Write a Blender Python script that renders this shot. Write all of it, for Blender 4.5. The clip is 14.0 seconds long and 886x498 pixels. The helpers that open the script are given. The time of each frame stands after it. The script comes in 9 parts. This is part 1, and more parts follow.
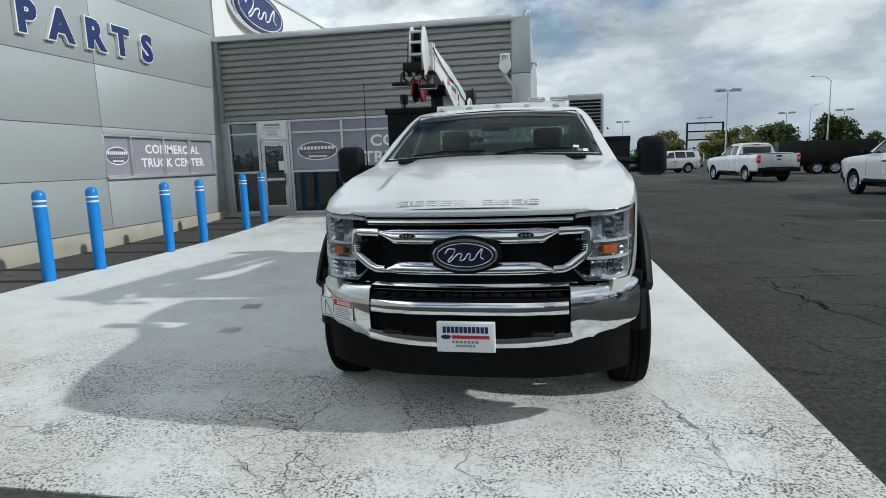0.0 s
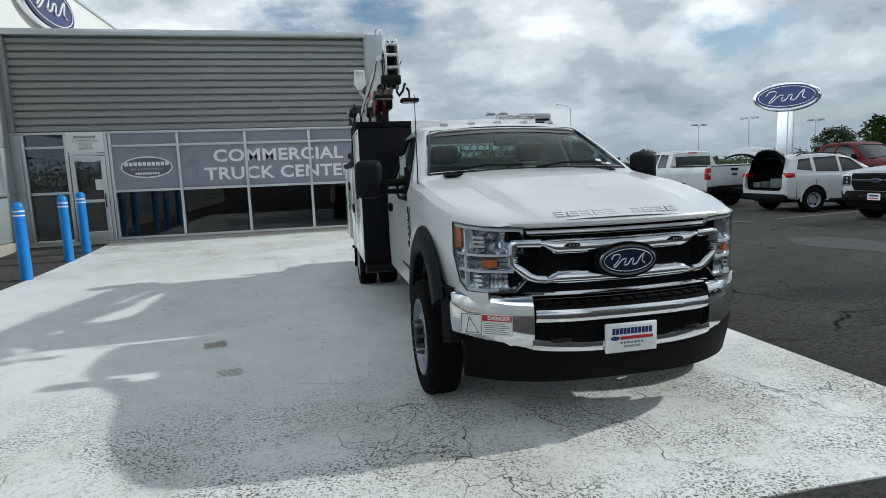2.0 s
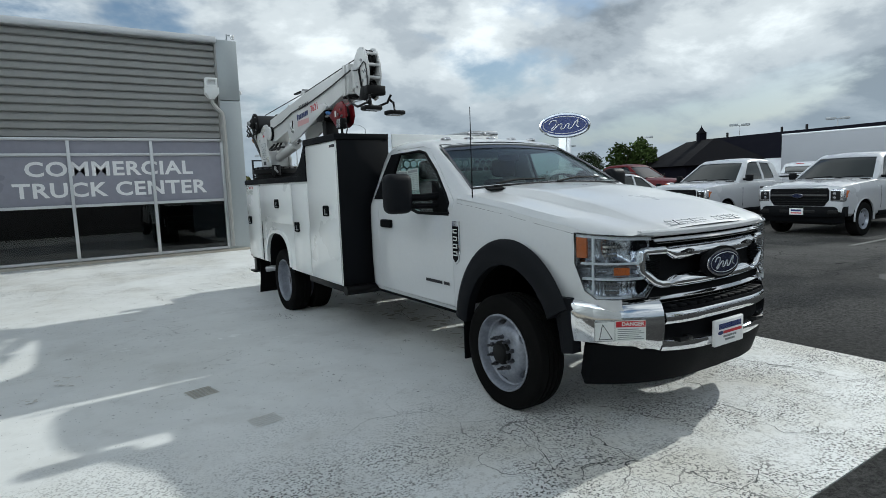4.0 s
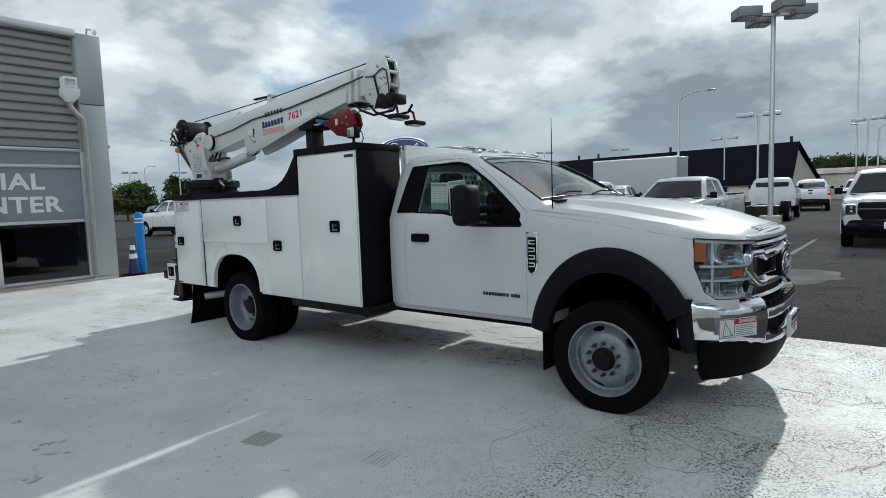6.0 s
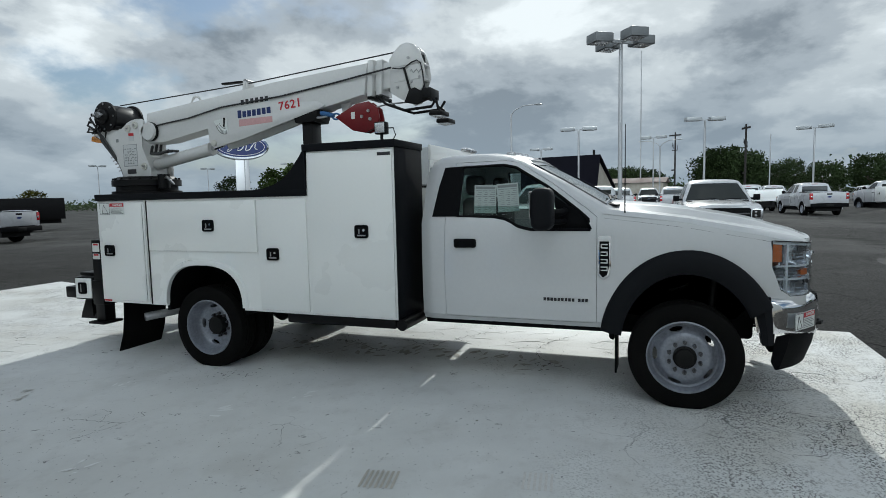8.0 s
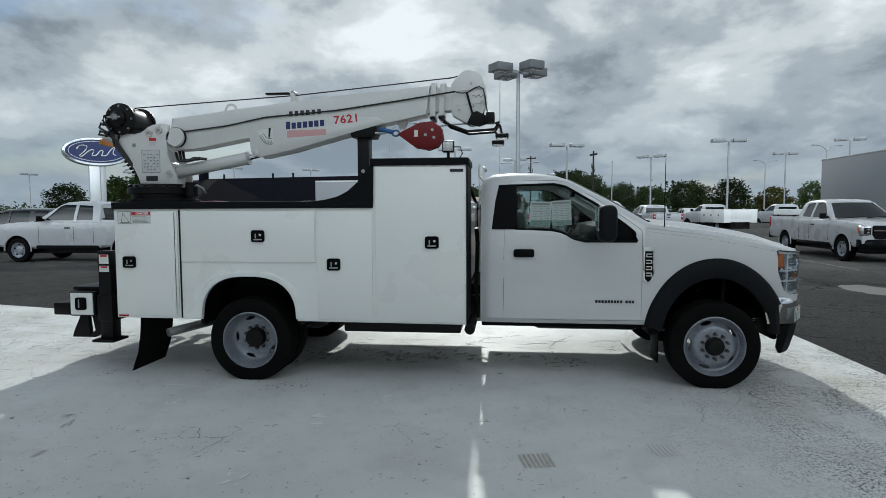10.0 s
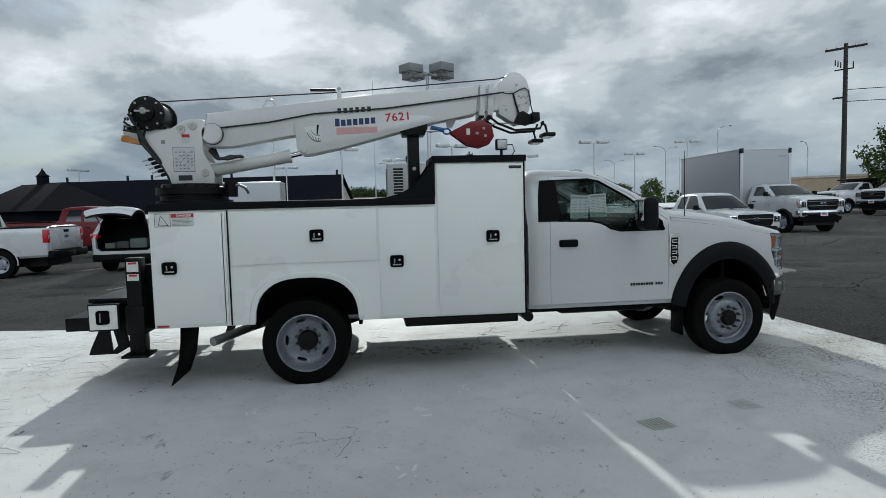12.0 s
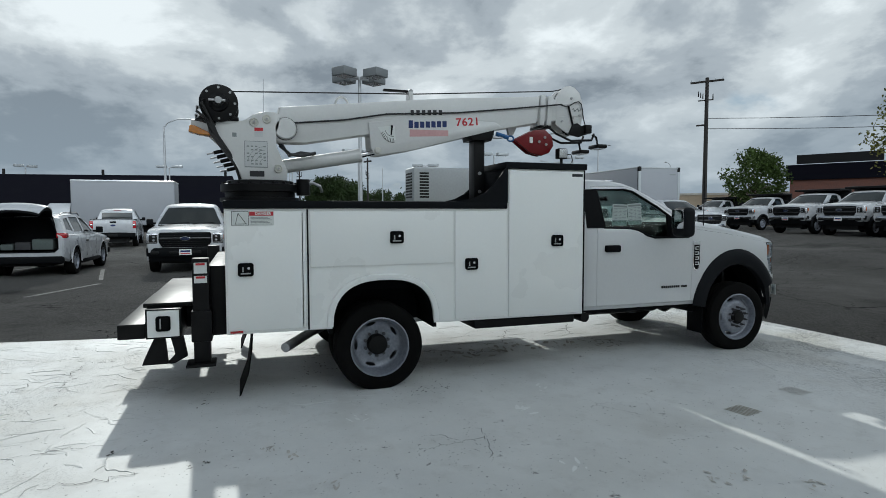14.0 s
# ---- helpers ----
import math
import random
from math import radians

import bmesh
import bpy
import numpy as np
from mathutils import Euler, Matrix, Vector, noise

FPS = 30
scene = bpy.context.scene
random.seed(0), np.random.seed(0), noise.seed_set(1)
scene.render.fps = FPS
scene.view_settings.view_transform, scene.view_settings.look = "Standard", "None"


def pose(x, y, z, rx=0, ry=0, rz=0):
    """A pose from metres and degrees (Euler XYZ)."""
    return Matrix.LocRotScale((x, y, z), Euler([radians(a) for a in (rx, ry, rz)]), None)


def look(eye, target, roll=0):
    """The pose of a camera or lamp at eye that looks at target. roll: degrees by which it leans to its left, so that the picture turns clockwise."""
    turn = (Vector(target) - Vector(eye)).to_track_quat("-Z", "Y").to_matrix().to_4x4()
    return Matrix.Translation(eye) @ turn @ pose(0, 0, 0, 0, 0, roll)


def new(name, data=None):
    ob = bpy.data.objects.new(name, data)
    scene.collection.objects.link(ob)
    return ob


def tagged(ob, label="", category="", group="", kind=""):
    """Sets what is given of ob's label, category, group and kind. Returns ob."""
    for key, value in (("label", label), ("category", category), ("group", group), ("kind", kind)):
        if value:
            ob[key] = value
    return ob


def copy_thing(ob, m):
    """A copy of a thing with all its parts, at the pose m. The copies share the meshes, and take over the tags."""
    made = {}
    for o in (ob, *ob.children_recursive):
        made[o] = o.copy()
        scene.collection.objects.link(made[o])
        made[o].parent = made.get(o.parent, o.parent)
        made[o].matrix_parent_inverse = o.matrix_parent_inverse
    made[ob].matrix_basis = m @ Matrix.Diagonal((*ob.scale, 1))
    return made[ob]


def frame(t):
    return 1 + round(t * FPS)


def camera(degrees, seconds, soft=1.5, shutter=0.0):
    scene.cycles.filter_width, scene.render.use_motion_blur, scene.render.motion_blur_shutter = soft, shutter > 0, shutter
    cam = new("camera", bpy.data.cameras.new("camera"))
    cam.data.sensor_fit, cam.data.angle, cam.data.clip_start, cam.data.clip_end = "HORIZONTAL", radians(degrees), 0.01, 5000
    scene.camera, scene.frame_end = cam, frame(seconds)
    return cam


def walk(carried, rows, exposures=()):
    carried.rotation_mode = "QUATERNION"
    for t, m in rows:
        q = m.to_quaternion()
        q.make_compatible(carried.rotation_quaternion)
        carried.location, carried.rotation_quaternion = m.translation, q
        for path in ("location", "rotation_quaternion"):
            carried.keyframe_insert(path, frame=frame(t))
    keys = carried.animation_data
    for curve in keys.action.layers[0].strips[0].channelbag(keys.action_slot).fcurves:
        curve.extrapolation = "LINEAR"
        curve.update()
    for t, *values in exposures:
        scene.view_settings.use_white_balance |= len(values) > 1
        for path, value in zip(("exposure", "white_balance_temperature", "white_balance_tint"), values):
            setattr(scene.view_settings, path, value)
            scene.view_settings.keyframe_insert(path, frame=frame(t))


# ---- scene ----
cam = camera(75.0, 14.0, soft=0.75)
METRES, EYE, TILT, LEAN, TURN = 13.64, 1.513, 0.0, 0.0, 10.3
ROWS = [
    (0.0, 0.0, 0.0, 0.0, -0.28, -8.64, 1.81),
    (0.5, -0.0374, 0.0087, 0.0032, -5.07, -8.49, 1.87),
    (1.0, -0.076, 0.012, 0.0034, -10.99, -7.54, 2.0),
    (1.5, -0.1152, 0.0232, 0.0023, -16.62, -7.47, 2.16),
    (2.0, -0.1537, 0.0325, 0.003, -22.48, -7.7, 2.15),
    (2.5, -0.1841, 0.0477, 0.0019, -28.79, -7.33, 2.07),
    (3.0, -0.2145, 0.0692, 0.0036, -33.93, -7.43, 1.95),
    (5.5, -0.3398, 0.2083, 0.0059, -57.44, -4.82, 2.32),
    (6.0, -0.3529, 0.2413, 0.0041, -61.82, -5.07, 1.94),
    (6.5, -0.3621, 0.2756, 0.0065, -66.53, -5.91, 1.53),
    (7.0, -0.3698, 0.3081, 0.0063, -71.21, -5.27, 1.28),
    (7.5, -0.3727, 0.3442, 0.0067, -75.65, -5.17, 1.21),
    (8.0, -0.3799, 0.3817, 0.0076, -79.74, -5.21, 1.27),
    (10.5, -0.4178, 0.5476, 0.0082, -97.17, -4.14, 0.16),
    (11.0, -0.4126, 0.5811, 0.0067, -100.21, -4.55, 0.38),
    (11.5, -0.4147, 0.617, 0.0069, -104.12, -3.68, 0.88),
    (12.0, -0.4078, 0.648, 0.0065, -107.55, -3.98, 1.5),
    (12.5, -0.397, 0.6803, 0.006, -110.7, -4.22, 1.98),
    (13.0, -0.3871, 0.7091, 0.006, -113.55, -3.72, 2.01),
    (13.5, -0.3719, 0.7411, 0.0061, -116.29, -3.79, 1.28),
    (14.0, -0.3616, 0.7717, 0.0056, -119.29, -3.38, 0.1),
]
walk(cam, [(t, pose(0, 0, EYE, TILT, LEAN, TURN) @ pose(METRES * x, METRES * y, METRES * z, 90 + pitch, roll, yaw)) for t, x, y, z, yaw, pitch, roll in ROWS],
     exposures=[(0.0, 0.28, 6100, 3.3), (3.0, 0.27, 6100, 3.3), (5.5, 0.15, 6100, 3.3), (7.5, 0.1, 6100, 3.3), (11.0, 0.02, 6100, 3.3), (14.0, 0.02, 6100, 3.3)])

# ---- sky, sun ----
SUN_EL, SUN_AZ = 33.0, 86.8          # degrees; azimuth clockwise from +y
world = bpy.data.worlds.new("sky")
scene.world = world
world.use_nodes = True
wn, wl = world.node_tree.nodes, world.node_tree.links
wn.clear()


def wnode(kind, **values):
    n = wn.new(kind)
    for k, v in values.items():
        n.inputs[k].default_value = v
    return n


w_out = wn.new("ShaderNodeOutputWorld")
w_bg = wnode("ShaderNodeBackground", Strength=1.0)
w_sky = wn.new("ShaderNodeTexSky")
w_sky.sky_type = "NISHITA"
w_sky.sun_disc = False
w_sky.sun_elevation, w_sky.sun_rotation = radians(SUN_EL), radians(SUN_AZ)
w_dim = wn.new("ShaderNodeVectorMath")
w_dim.operation = "SCALE"
w_dim.inputs[3].default_value = 0.075
wl.new(w_sky.outputs[0], w_dim.inputs[0])
w_co = wn.new("ShaderNodeTexCoord")
w_sep = wn.new("ShaderNodeSeparateXYZ")
wl.new(w_co.outputs["Generated"], w_sep.inputs[0])
# clouds lie on a flat layer: divide the direction by its height
w_h = wnode("ShaderNodeMath")
w_h.operation = "MAXIMUM"
w_h.inputs[1].default_value = 0.0
wl.new(w_sep.outputs[2], w_h.inputs[0])
w_h2 = wn.new("ShaderNodeMath")
w_h2.operation = "ADD"
w_h2.inputs[1].default_value = 0.36
wl.new(w_h.outputs[0], w_h2.inputs[0])
w_flat = wn.new("ShaderNodeVectorMath")
w_flat.operation = "DIVIDE"
wl.new(w_co.outputs["Generated"], w_flat.inputs[0])
w_cmb = wn.new("ShaderNodeCombineXYZ")
for k in range(3):
    wl.new(w_h2.outputs[0], w_cmb.inputs[k])
wl.new(w_cmb.outputs[0], w_flat.inputs[1])


def w_noise(scale, detail, rough, distort):
    n = wnode("ShaderNodeTexNoise", Scale=scale, Detail=detail, Roughness=rough, Distortion=distort)
    wl.new(w_flat.outputs[0], n.inputs["Vector"])
    return n


def w_ramp(source, stops):
    r = wn.new("ShaderNodeValToRGB")
    r.color_ramp.interpolation = "EASE"
    while len(r.color_ramp.elements) < len(stops):
        r.color_ramp.elements.new(0.5)
    for e, (p, c) in zip(r.color_ramp.elements, stops):
        e.position, e.color = p, (*c, 1)
    wl.new(source, r.inputs[0])
    return r


n_cover = w_noise(1.45, 12.0, 0.55, 0.10)
n_shade = w_noise(2.3, 12.0, 0.56, 0.12)
# the layer closes up towards the horizon and breaks open higher up
w_gap = wn.new("ShaderNodeMapRange")
for k, v in zip(("From Min", "From Max", "To Min", "To Max"), (0.10, 0.30, 0.05, 0.0)):
    w_gap.inputs[k].default_value = v
wl.new(w_sep.outputs[2], w_gap.inputs[0])
w_sum = wn.new("ShaderNodeMath")
w_sum.operation = "ADD"
wl.new(n_cover.outputs[0], w_sum.inputs[0])
wl.new(w_gap.outputs[0], w_sum.inputs[1])
r_cover = w_ramp(w_sum.outputs[0], [(0.385, (0, 0, 0)), (0.50, (1, 1, 1))])
r_shade = w_ramp(n_shade.outputs[0], [(0.34, (0.26, 0.29, 0.33)), (0.45, (0.46, 0.49, 0.53)), (0.55, (0.70, 0.72, 0.74)), (0.66, (0.98, 0.99, 1.0))])
# clouds away from the sun are lit from the front and so are brighter
w_west = wn.new("ShaderNodeMapRange")
w_west.interpolation_type = "SMOOTHSTEP"
for k, v in zip(("From Min", "From Max", "To Min", "To Max"), (-0.22, -0.95, 0.90, 4.9)):
    w_west.inputs[k].default_value = v
wl.new(w_sep.outputs[0], w_west.inputs[0])
# the cloud is thickest overhead
w_top = wn.new("ShaderNodeMapRange")
w_top.interpolation_type = "SMOOTHSTEP"
for k, v in zip(("From Min", "From Max", "To Min", "To Max"), (0.40, 0.95, 1.0, 0.72)):
    w_top.inputs[k].default_value = v
wl.new(w_sep.outputs[2], w_top.inputs[0])
w_both = wn.new("ShaderNodeMath")
w_both.operation = "MULTIPLY"
wl.new(w_west.outputs[0], w_both.inputs[0])
wl.new(w_top.outputs[0], w_both.inputs[1])
w_lit = wn.new("ShaderNodeVectorMath")
w_lit.operation = "SCALE"
wl.new(r_shade.outputs[0], w_lit.inputs[0])
wl.new(w_both.outputs[0], w_lit.inputs[3])
w_mix = wn.new("ShaderNodeMix")
w_mix.data_type = "RGBA"
wl.new(r_cover.outputs[0], w_mix.inputs["Factor"])
wl.new(w_dim.outputs[0], w_mix.inputs["A"])
wl.new(w_lit.outputs[0], w_mix.inputs["B"])
# grey haze near the horizon
w_hz = wn.new("ShaderNodeMapRange")
w_hz.inputs["From Min"].default_value, w_hz.inputs["From Max"].default_value = 0.0, 0.22
w_hz.inputs["To Min"].default_value, w_hz.inputs["To Max"].default_value = 0.9, 0.0
wl.new(w_sep.outputs[2], w_hz.inputs[0])
w_mix2 = wn.new("ShaderNodeMix")
w_mix2.data_type = "RGBA"
wl.new(w_hz.outputs[0], w_mix2.inputs["Factor"])
wl.new(w_mix.outputs["Result"], w_mix2.inputs["A"])
w_mix2.inputs["B"].default_value = (0.275, 0.325, 0.38, 1)
wl.new(w_mix2.outputs["Result"], w_bg.inputs["Color"])
wl.new(w_bg.outputs[0], w_out.inputs[0])

sun_data = bpy.data.lights.new("sun", "SUN")
sun_data.energy, sun_data.angle, sun_data.color = 2.3, radians(1.2), (1.0, 0.96, 0.9)
sun = new("sun", sun_data)
a, e = radians(SUN_AZ), radians(SUN_EL)
sun.matrix_world = look((60 * math.sin(a), 60 * math.cos(a), 60 * math.tan(e)), (0, 0, 0))


# ---- materials ----
def material(name, color, rough=0.5, metal=0.0, vary=0.12, grain=40.0, stain=2.0, bump=0.0, coat=0.0, dirt=None, spec=0.5, emit=0.0, rvary=0.15):
    """A surface with fine grain and broad stains; dirt: a colour that the stains bring in."""
    m = bpy.data.materials.new(name)
    m.use_nodes = True
    nt = m.node_tree
    b = nt.nodes["Principled BSDF"]
    b.inputs["Metallic"].default_value = metal
    b.inputs["Specular IOR Level"].default_value = spec
    b.inputs["Coat Weight"].default_value = coat
    b.inputs["Coat Roughness"].default_value = 0.06
    co = nt.nodes.new("ShaderNodeTexCoord")
    fine, broad = nt.nodes.new("ShaderNodeTexNoise"), nt.nodes.new("ShaderNodeTexNoise")
    fine.inputs["Scale"].default_value, fine.inputs["Detail"].default_value = grain, 6
    broad.inputs["Scale"].default_value, broad.inputs["Detail"].default_value = stain, 7
    for n in (fine, broad):
        nt.links.new(co.outputs["Object"], n.inputs["Vector"])
    add = nt.nodes.new("ShaderNodeMath")
    add.operation = "ADD"
    nt.links.new(fine.outputs[0], add.inputs[0])
    nt.links.new(broad.outputs[0], add.inputs[1])
    rmp = nt.nodes.new("ShaderNodeMapRange")
    rmp.inputs["From Min"].default_value, rmp.inputs["From Max"].default_value = 0.7, 1.3
    nt.links.new(add.outputs[0], rmp.inputs[0])
    mix = nt.nodes.new("ShaderNodeMix")
    mix.data_type = "RGBA"
    nt.links.new(rmp.outputs[0], mix.inputs["Factor"])
    low = dirt or tuple(c * (1 - vary) for c in color)
    mix.inputs["A"].default_value = (*low, 1)
    mix.inputs["B"].default_value = (*[min(1, c * (1 + vary * 0.4)) for c in color], 1)
    nt.links.new(mix.outputs["Result"], b.inputs["Base Color"])
    rr = nt.nodes.new("ShaderNodeMapRange")
    rr.inputs["From Min"].default_value, rr.inputs["From Max"].default_value = 0.3, 0.7
    rr.inputs["To Min"].default_value, rr.inputs["To Max"].default_value = max(0.02, rough * (1 - rvary)), min(1, rough * (1 + rvary))
    nt.links.new(broad.outputs[0], rr.inputs[0])
    nt.links.new(rr.outputs[0], b.inputs["Roughness"])
    if bump:
        bp = nt.nodes.new("ShaderNodeBump")
        bp.inputs["Strength"].default_value, bp.inputs["Distance"].default_value = bump, 0.01
        nt.links.new(fine.outputs[0], bp.inputs["Height"])
        nt.links.new(bp.outputs[0], b.inputs["Normal"])
    if emit:
        b.inputs["Emission Color"].default_value, b.inputs["Emission Strength"].default_value = (*color, 1), emit
    return m


def pane_glass(name, tint, ior=1.45, rough=0.0):
    """Thin glass: tinted see-through, with the mirror that glass has."""
    m = bpy.data.materials.new(name)
    m.use_nodes = True
    nt = m.node_tree
    nt.nodes.clear()
    out, mix = nt.nodes.new("ShaderNodeOutputMaterial"), nt.nodes.new("ShaderNodeMixShader")
    tr, gl, fr = nt.nodes.new("ShaderNodeBsdfTransparent"), nt.nodes.new("ShaderNodeBsdfGlossy"), nt.nodes.new("ShaderNodeLayerWeight")
    tr.inputs[0].default_value = (*tint, 1)
    gl.inputs["Roughness"].default_value = rough
    fr.inputs["Blend"].default_value = 0.5
    f0 = ((ior - 1) / (ior + 1)) ** 2
    p5, sch = nt.nodes.new("ShaderNodeMath"), nt.nodes.new("ShaderNodeMath")
    p5.operation, sch.operation = "POWER", "MULTIPLY_ADD"
    p5.inputs[1].default_value = 5.0
    sch.inputs[1].default_value, sch.inputs[2].default_value = 1 - f0, f0
    nt.links.new(fr.outputs["Facing"], p5.inputs[0])
    nt.links.new(p5.outputs[0], sch.inputs[0])
    nt.links.new(sch.outputs[0], mix.inputs[0])
    nt.links.new(tr.outputs[0], mix.inputs[1])
    nt.links.new(gl.outputs[0], mix.inputs[2])
    nt.links.new(mix.outputs[0], out.inputs[0])
    return m


def ground_material(name, base, dark, light, paint=None):
    """Asphalt, or asphalt under worn white paint: grit, stains, and cracks that open where a broad noise lets them."""
    m = bpy.data.materials.new(name)
    m.use_nodes = True
    nt = m.node_tree
    b = nt.nodes["Principled BSDF"]
    b.inputs["Specular IOR Level"].default_value = 0.3 if paint else 0.05
    b.inputs["Diffuse Roughness"].default_value = 0.0 if paint else 1.0
    co = nt.nodes.new("ShaderNodeTexCoord")

    def noise_at(scale, detail=5.0, rough=0.55, vec=None):
        n = nt.nodes.new("ShaderNodeTexNoise")
        n.inputs["Scale"].default_value, n.inputs["Detail"].default_value, n.inputs["Roughness"].default_value = scale, detail, rough
        nt.links.new(vec or co.outputs["Object"], n.inputs["Vector"])
        return n.outputs[0]

    def step(v, lo, hi, a0=0.0, a1=1.0):
        n = nt.nodes.new("ShaderNodeMapRange")
        for k, x in zip(("From Min", "From Max", "To Min", "To Max"), (lo, hi, a0, a1)):
            n.inputs[k].default_value = x
        nt.links.new(v, n.inputs[0])
        return n.outputs[0]

    def calc(op, a, b2):
        n = nt.nodes.new("ShaderNodeMath")
        n.operation = op
        n.use_clamp = True
        for i, v in enumerate((a, b2)):
            if isinstance(v, (int, float)):
                n.inputs[i].default_value = v
            else:
                nt.links.new(v, n.inputs[i])
        return n.outputs[0]

    def blend(f, a, b2):
        n = nt.nodes.new("ShaderNodeMix")
        n.data_type = "RGBA"
        nt.links.new(f, n.inputs["Factor"])
        for k, v in (("A", a), ("B", b2)):
            if isinstance(v, tuple):
                n.inputs[k].default_value = (*v, 1)
            else:
                nt.links.new(v, n.inputs[k])
        return n.outputs["Result"]

    warp = nt.nodes.new("ShaderNodeTexNoise")
    warp.inputs["Scale"].default_value, warp.inputs["Detail"].default_value = 1.6, 6
    nt.links.new(co.outputs["Object"], warp.inputs["Vector"])
    off = nt.nodes.new("ShaderNodeVectorMath")
    off.operation = "MULTIPLY_ADD"
    off.inputs[1].default_value = (0.75, 0.75, 0.0)
    nt.links.new(warp.outputs["Color"], off.inputs[0])
    nt.links.new(co.outputs["Object"], off.inputs[2])

    def cracks(scale, width):
        v = nt.nodes.new("ShaderNodeTexVoronoi")
        v.feature = "DISTANCE_TO_EDGE"
        v.voronoi_dimensions = "2D"
        v.inputs["Scale"].default_value = scale
        nt.links.new(off.outputs[0], v.inputs["Vector"])
        return step(v.outputs["Distance"], width * 0.4, width, 1.0, 0.0)

    grit = noise_at(160, 3)
    blotch = noise_at(0.35, 8, 0.6)
    mid = noise_at(2.2, 7, 0.6)
    asphalt = blend(step(calc("ADD", calc("MULTIPLY", grit, 0.4), calc("MULTIPLY", noise_at(26, 5, 0.8), 0.6)), 0.40, 0.60), dark, light)
    asphalt = blend(step(blotch, 0.35, 0.7, 0.0, 0.75), asphalt, base)
    asphalt = blend(step(mid, 0.52, 0.75, 0.0, 0.35), asphalt, dark)
    asphalt = blend(step(noise_at(0.12, 6, 0.65), 0.50, 0.62, 0.0, 0.5), asphalt, light)
    asphalt = blend(step(noise_at(0.22, 3), 0.60, 0.68, 0.0, 0.55), asphalt, dark)
    if paint:
        sep = nt.nodes.new("ShaderNodeSeparateXYZ")
        nt.links.new(co.outputs["Object"], sep.inputs[0])
        edge = noise_at(0.9, 5)                                   # the worn strip along the front edge, with a ragged border
        front = step(calc("ADD", calc("MULTIPLY", sep.outputs[1], 0.1), calc("MULTIPLY", edge, 0.22)), 0.60, 0.46)
        side = step(calc("ADD", calc("MULTIPLY", calc("ADD", calc("MULTIPLY", sep.outputs[0], 0.1), 0.7), 0.5), calc("MULTIPLY", edge, 0.2)), 0.325, 0.42)
        far_side = step(calc("ADD", calc("MULTIPLY", calc("ADD", sep.outputs[0], 2.0), 0.25), calc("MULTIPLY", calc("SUBTRACT", edge, 0.5), 0.6)), 0.22, 0.50, 0.0, 0.7)
        back = calc("MULTIPLY", step(calc("ADD", calc("MULTIPLY", sep.outputs[1], 0.05), calc("MULTIPLY", edge, 0.20)), 0.60, 0.72), step(noise_at(0.6, 4), 0.40, 0.58))
        worn = calc("MAXIMUM", calc("MAXIMUM", calc("MULTIPLY", front, side), far_side), calc("MULTIPLY", back, 0.8))
        patchy = step(noise_at(0.55, 5), 0.58, 0.70)
        crack = calc("MULTIPLY", cracks(1.3, 0.008), calc("MULTIPLY", worn, step(noise_at(0.8, 4), 0.50, 0.58)))
        crack = calc("MAXIMUM", crack, calc("MULTIPLY", cracks(3.4, 0.016), calc("MULTIPLY", patchy, step(noise_at(2.0, 4), 0.50, 0.62))))
        flecks = calc("MULTIPLY", step(noise_at(38, 2), 0.702, 0.725), step(noise_at(0.7, 4), 0.40, 0.6, 0.30, 1.0))
        chips = calc("MULTIPLY", step(noise_at(15, 3, 0.6), 0.708, 0.728), step(noise_at(1.1, 4), 0.45, 0.6, 0.3, 1.0))
        hair = calc("MULTIPLY", cracks(4.2, 0.022), calc("MULTIPLY", worn, step(noise_at(1.0, 4), 0.52, 0.62)))
        crack = calc("MAXIMUM", crack, hair)
        scuff = calc("MULTIPLY", step(noise_at(7, 6, 0.75), 0.625, 0.68), step(noise_at(0.45, 3), 0.42, 0.56))
        crack = calc("MAXIMUM", crack, calc("MULTIPLY", scuff, 0.75))
        pits = calc("MULTIPLY", calc("MULTIPLY", step(noise_at(70, 4, 0.6), 0.535, 0.575), worn), step(noise_at(1.7, 5), 0.38, 0.56, 0.06, 1.0))
        bare = calc("MAXIMUM", calc("MAXIMUM", crack, flecks), calc("MAXIMUM", pits, chips))
        film = blend(step(mid, 0.35, 0.72), paint, tuple(c * 0.90 for c in paint))
        film = blend(step(blotch, 0.45, 0.70, 0.0, 0.55), film, (0.60, 0.60, 0.57))
        film = blend(step(noise_at(1.3, 5), 0.56, 0.70, 0.0, 0.30), film, (0.48, 0.47, 0.43))
        film = blend(step(noise_at(4.5, 6, 0.65), 0.54, 0.70, 0.0, 0.22), film, (0.42, 0.41, 0.38))
        film = blend(calc("MULTIPLY", worn, step(noise_at(0.9, 4), 0.45, 0.62, 0.0, 0.55)), film, (0.56, 0.53, 0.45))
        grime = calc("MULTIPLY", far_side, step(noise_at(1.5, 6, 0.65), 0.40, 0.62, 0.0, 0.75))
        film = blend(grime, film, (0.40, 0.38, 0.335))
        film = blend(calc("MULTIPLY", step(noise_at(24, 5, 0.7), 0.52, 0.66, 0.0, 0.55), calc("MAXIMUM", worn, 0.05)), film, (0.34, 0.33, 0.30))
        colour = blend(bare, film, (0.06, 0.06, 0.058))
        nt.links.new(colour, b.inputs["Base Color"])
        nt.links.new(step(blotch, 0.3, 0.7, 0.42, 0.68), b.inputs["Roughness"])
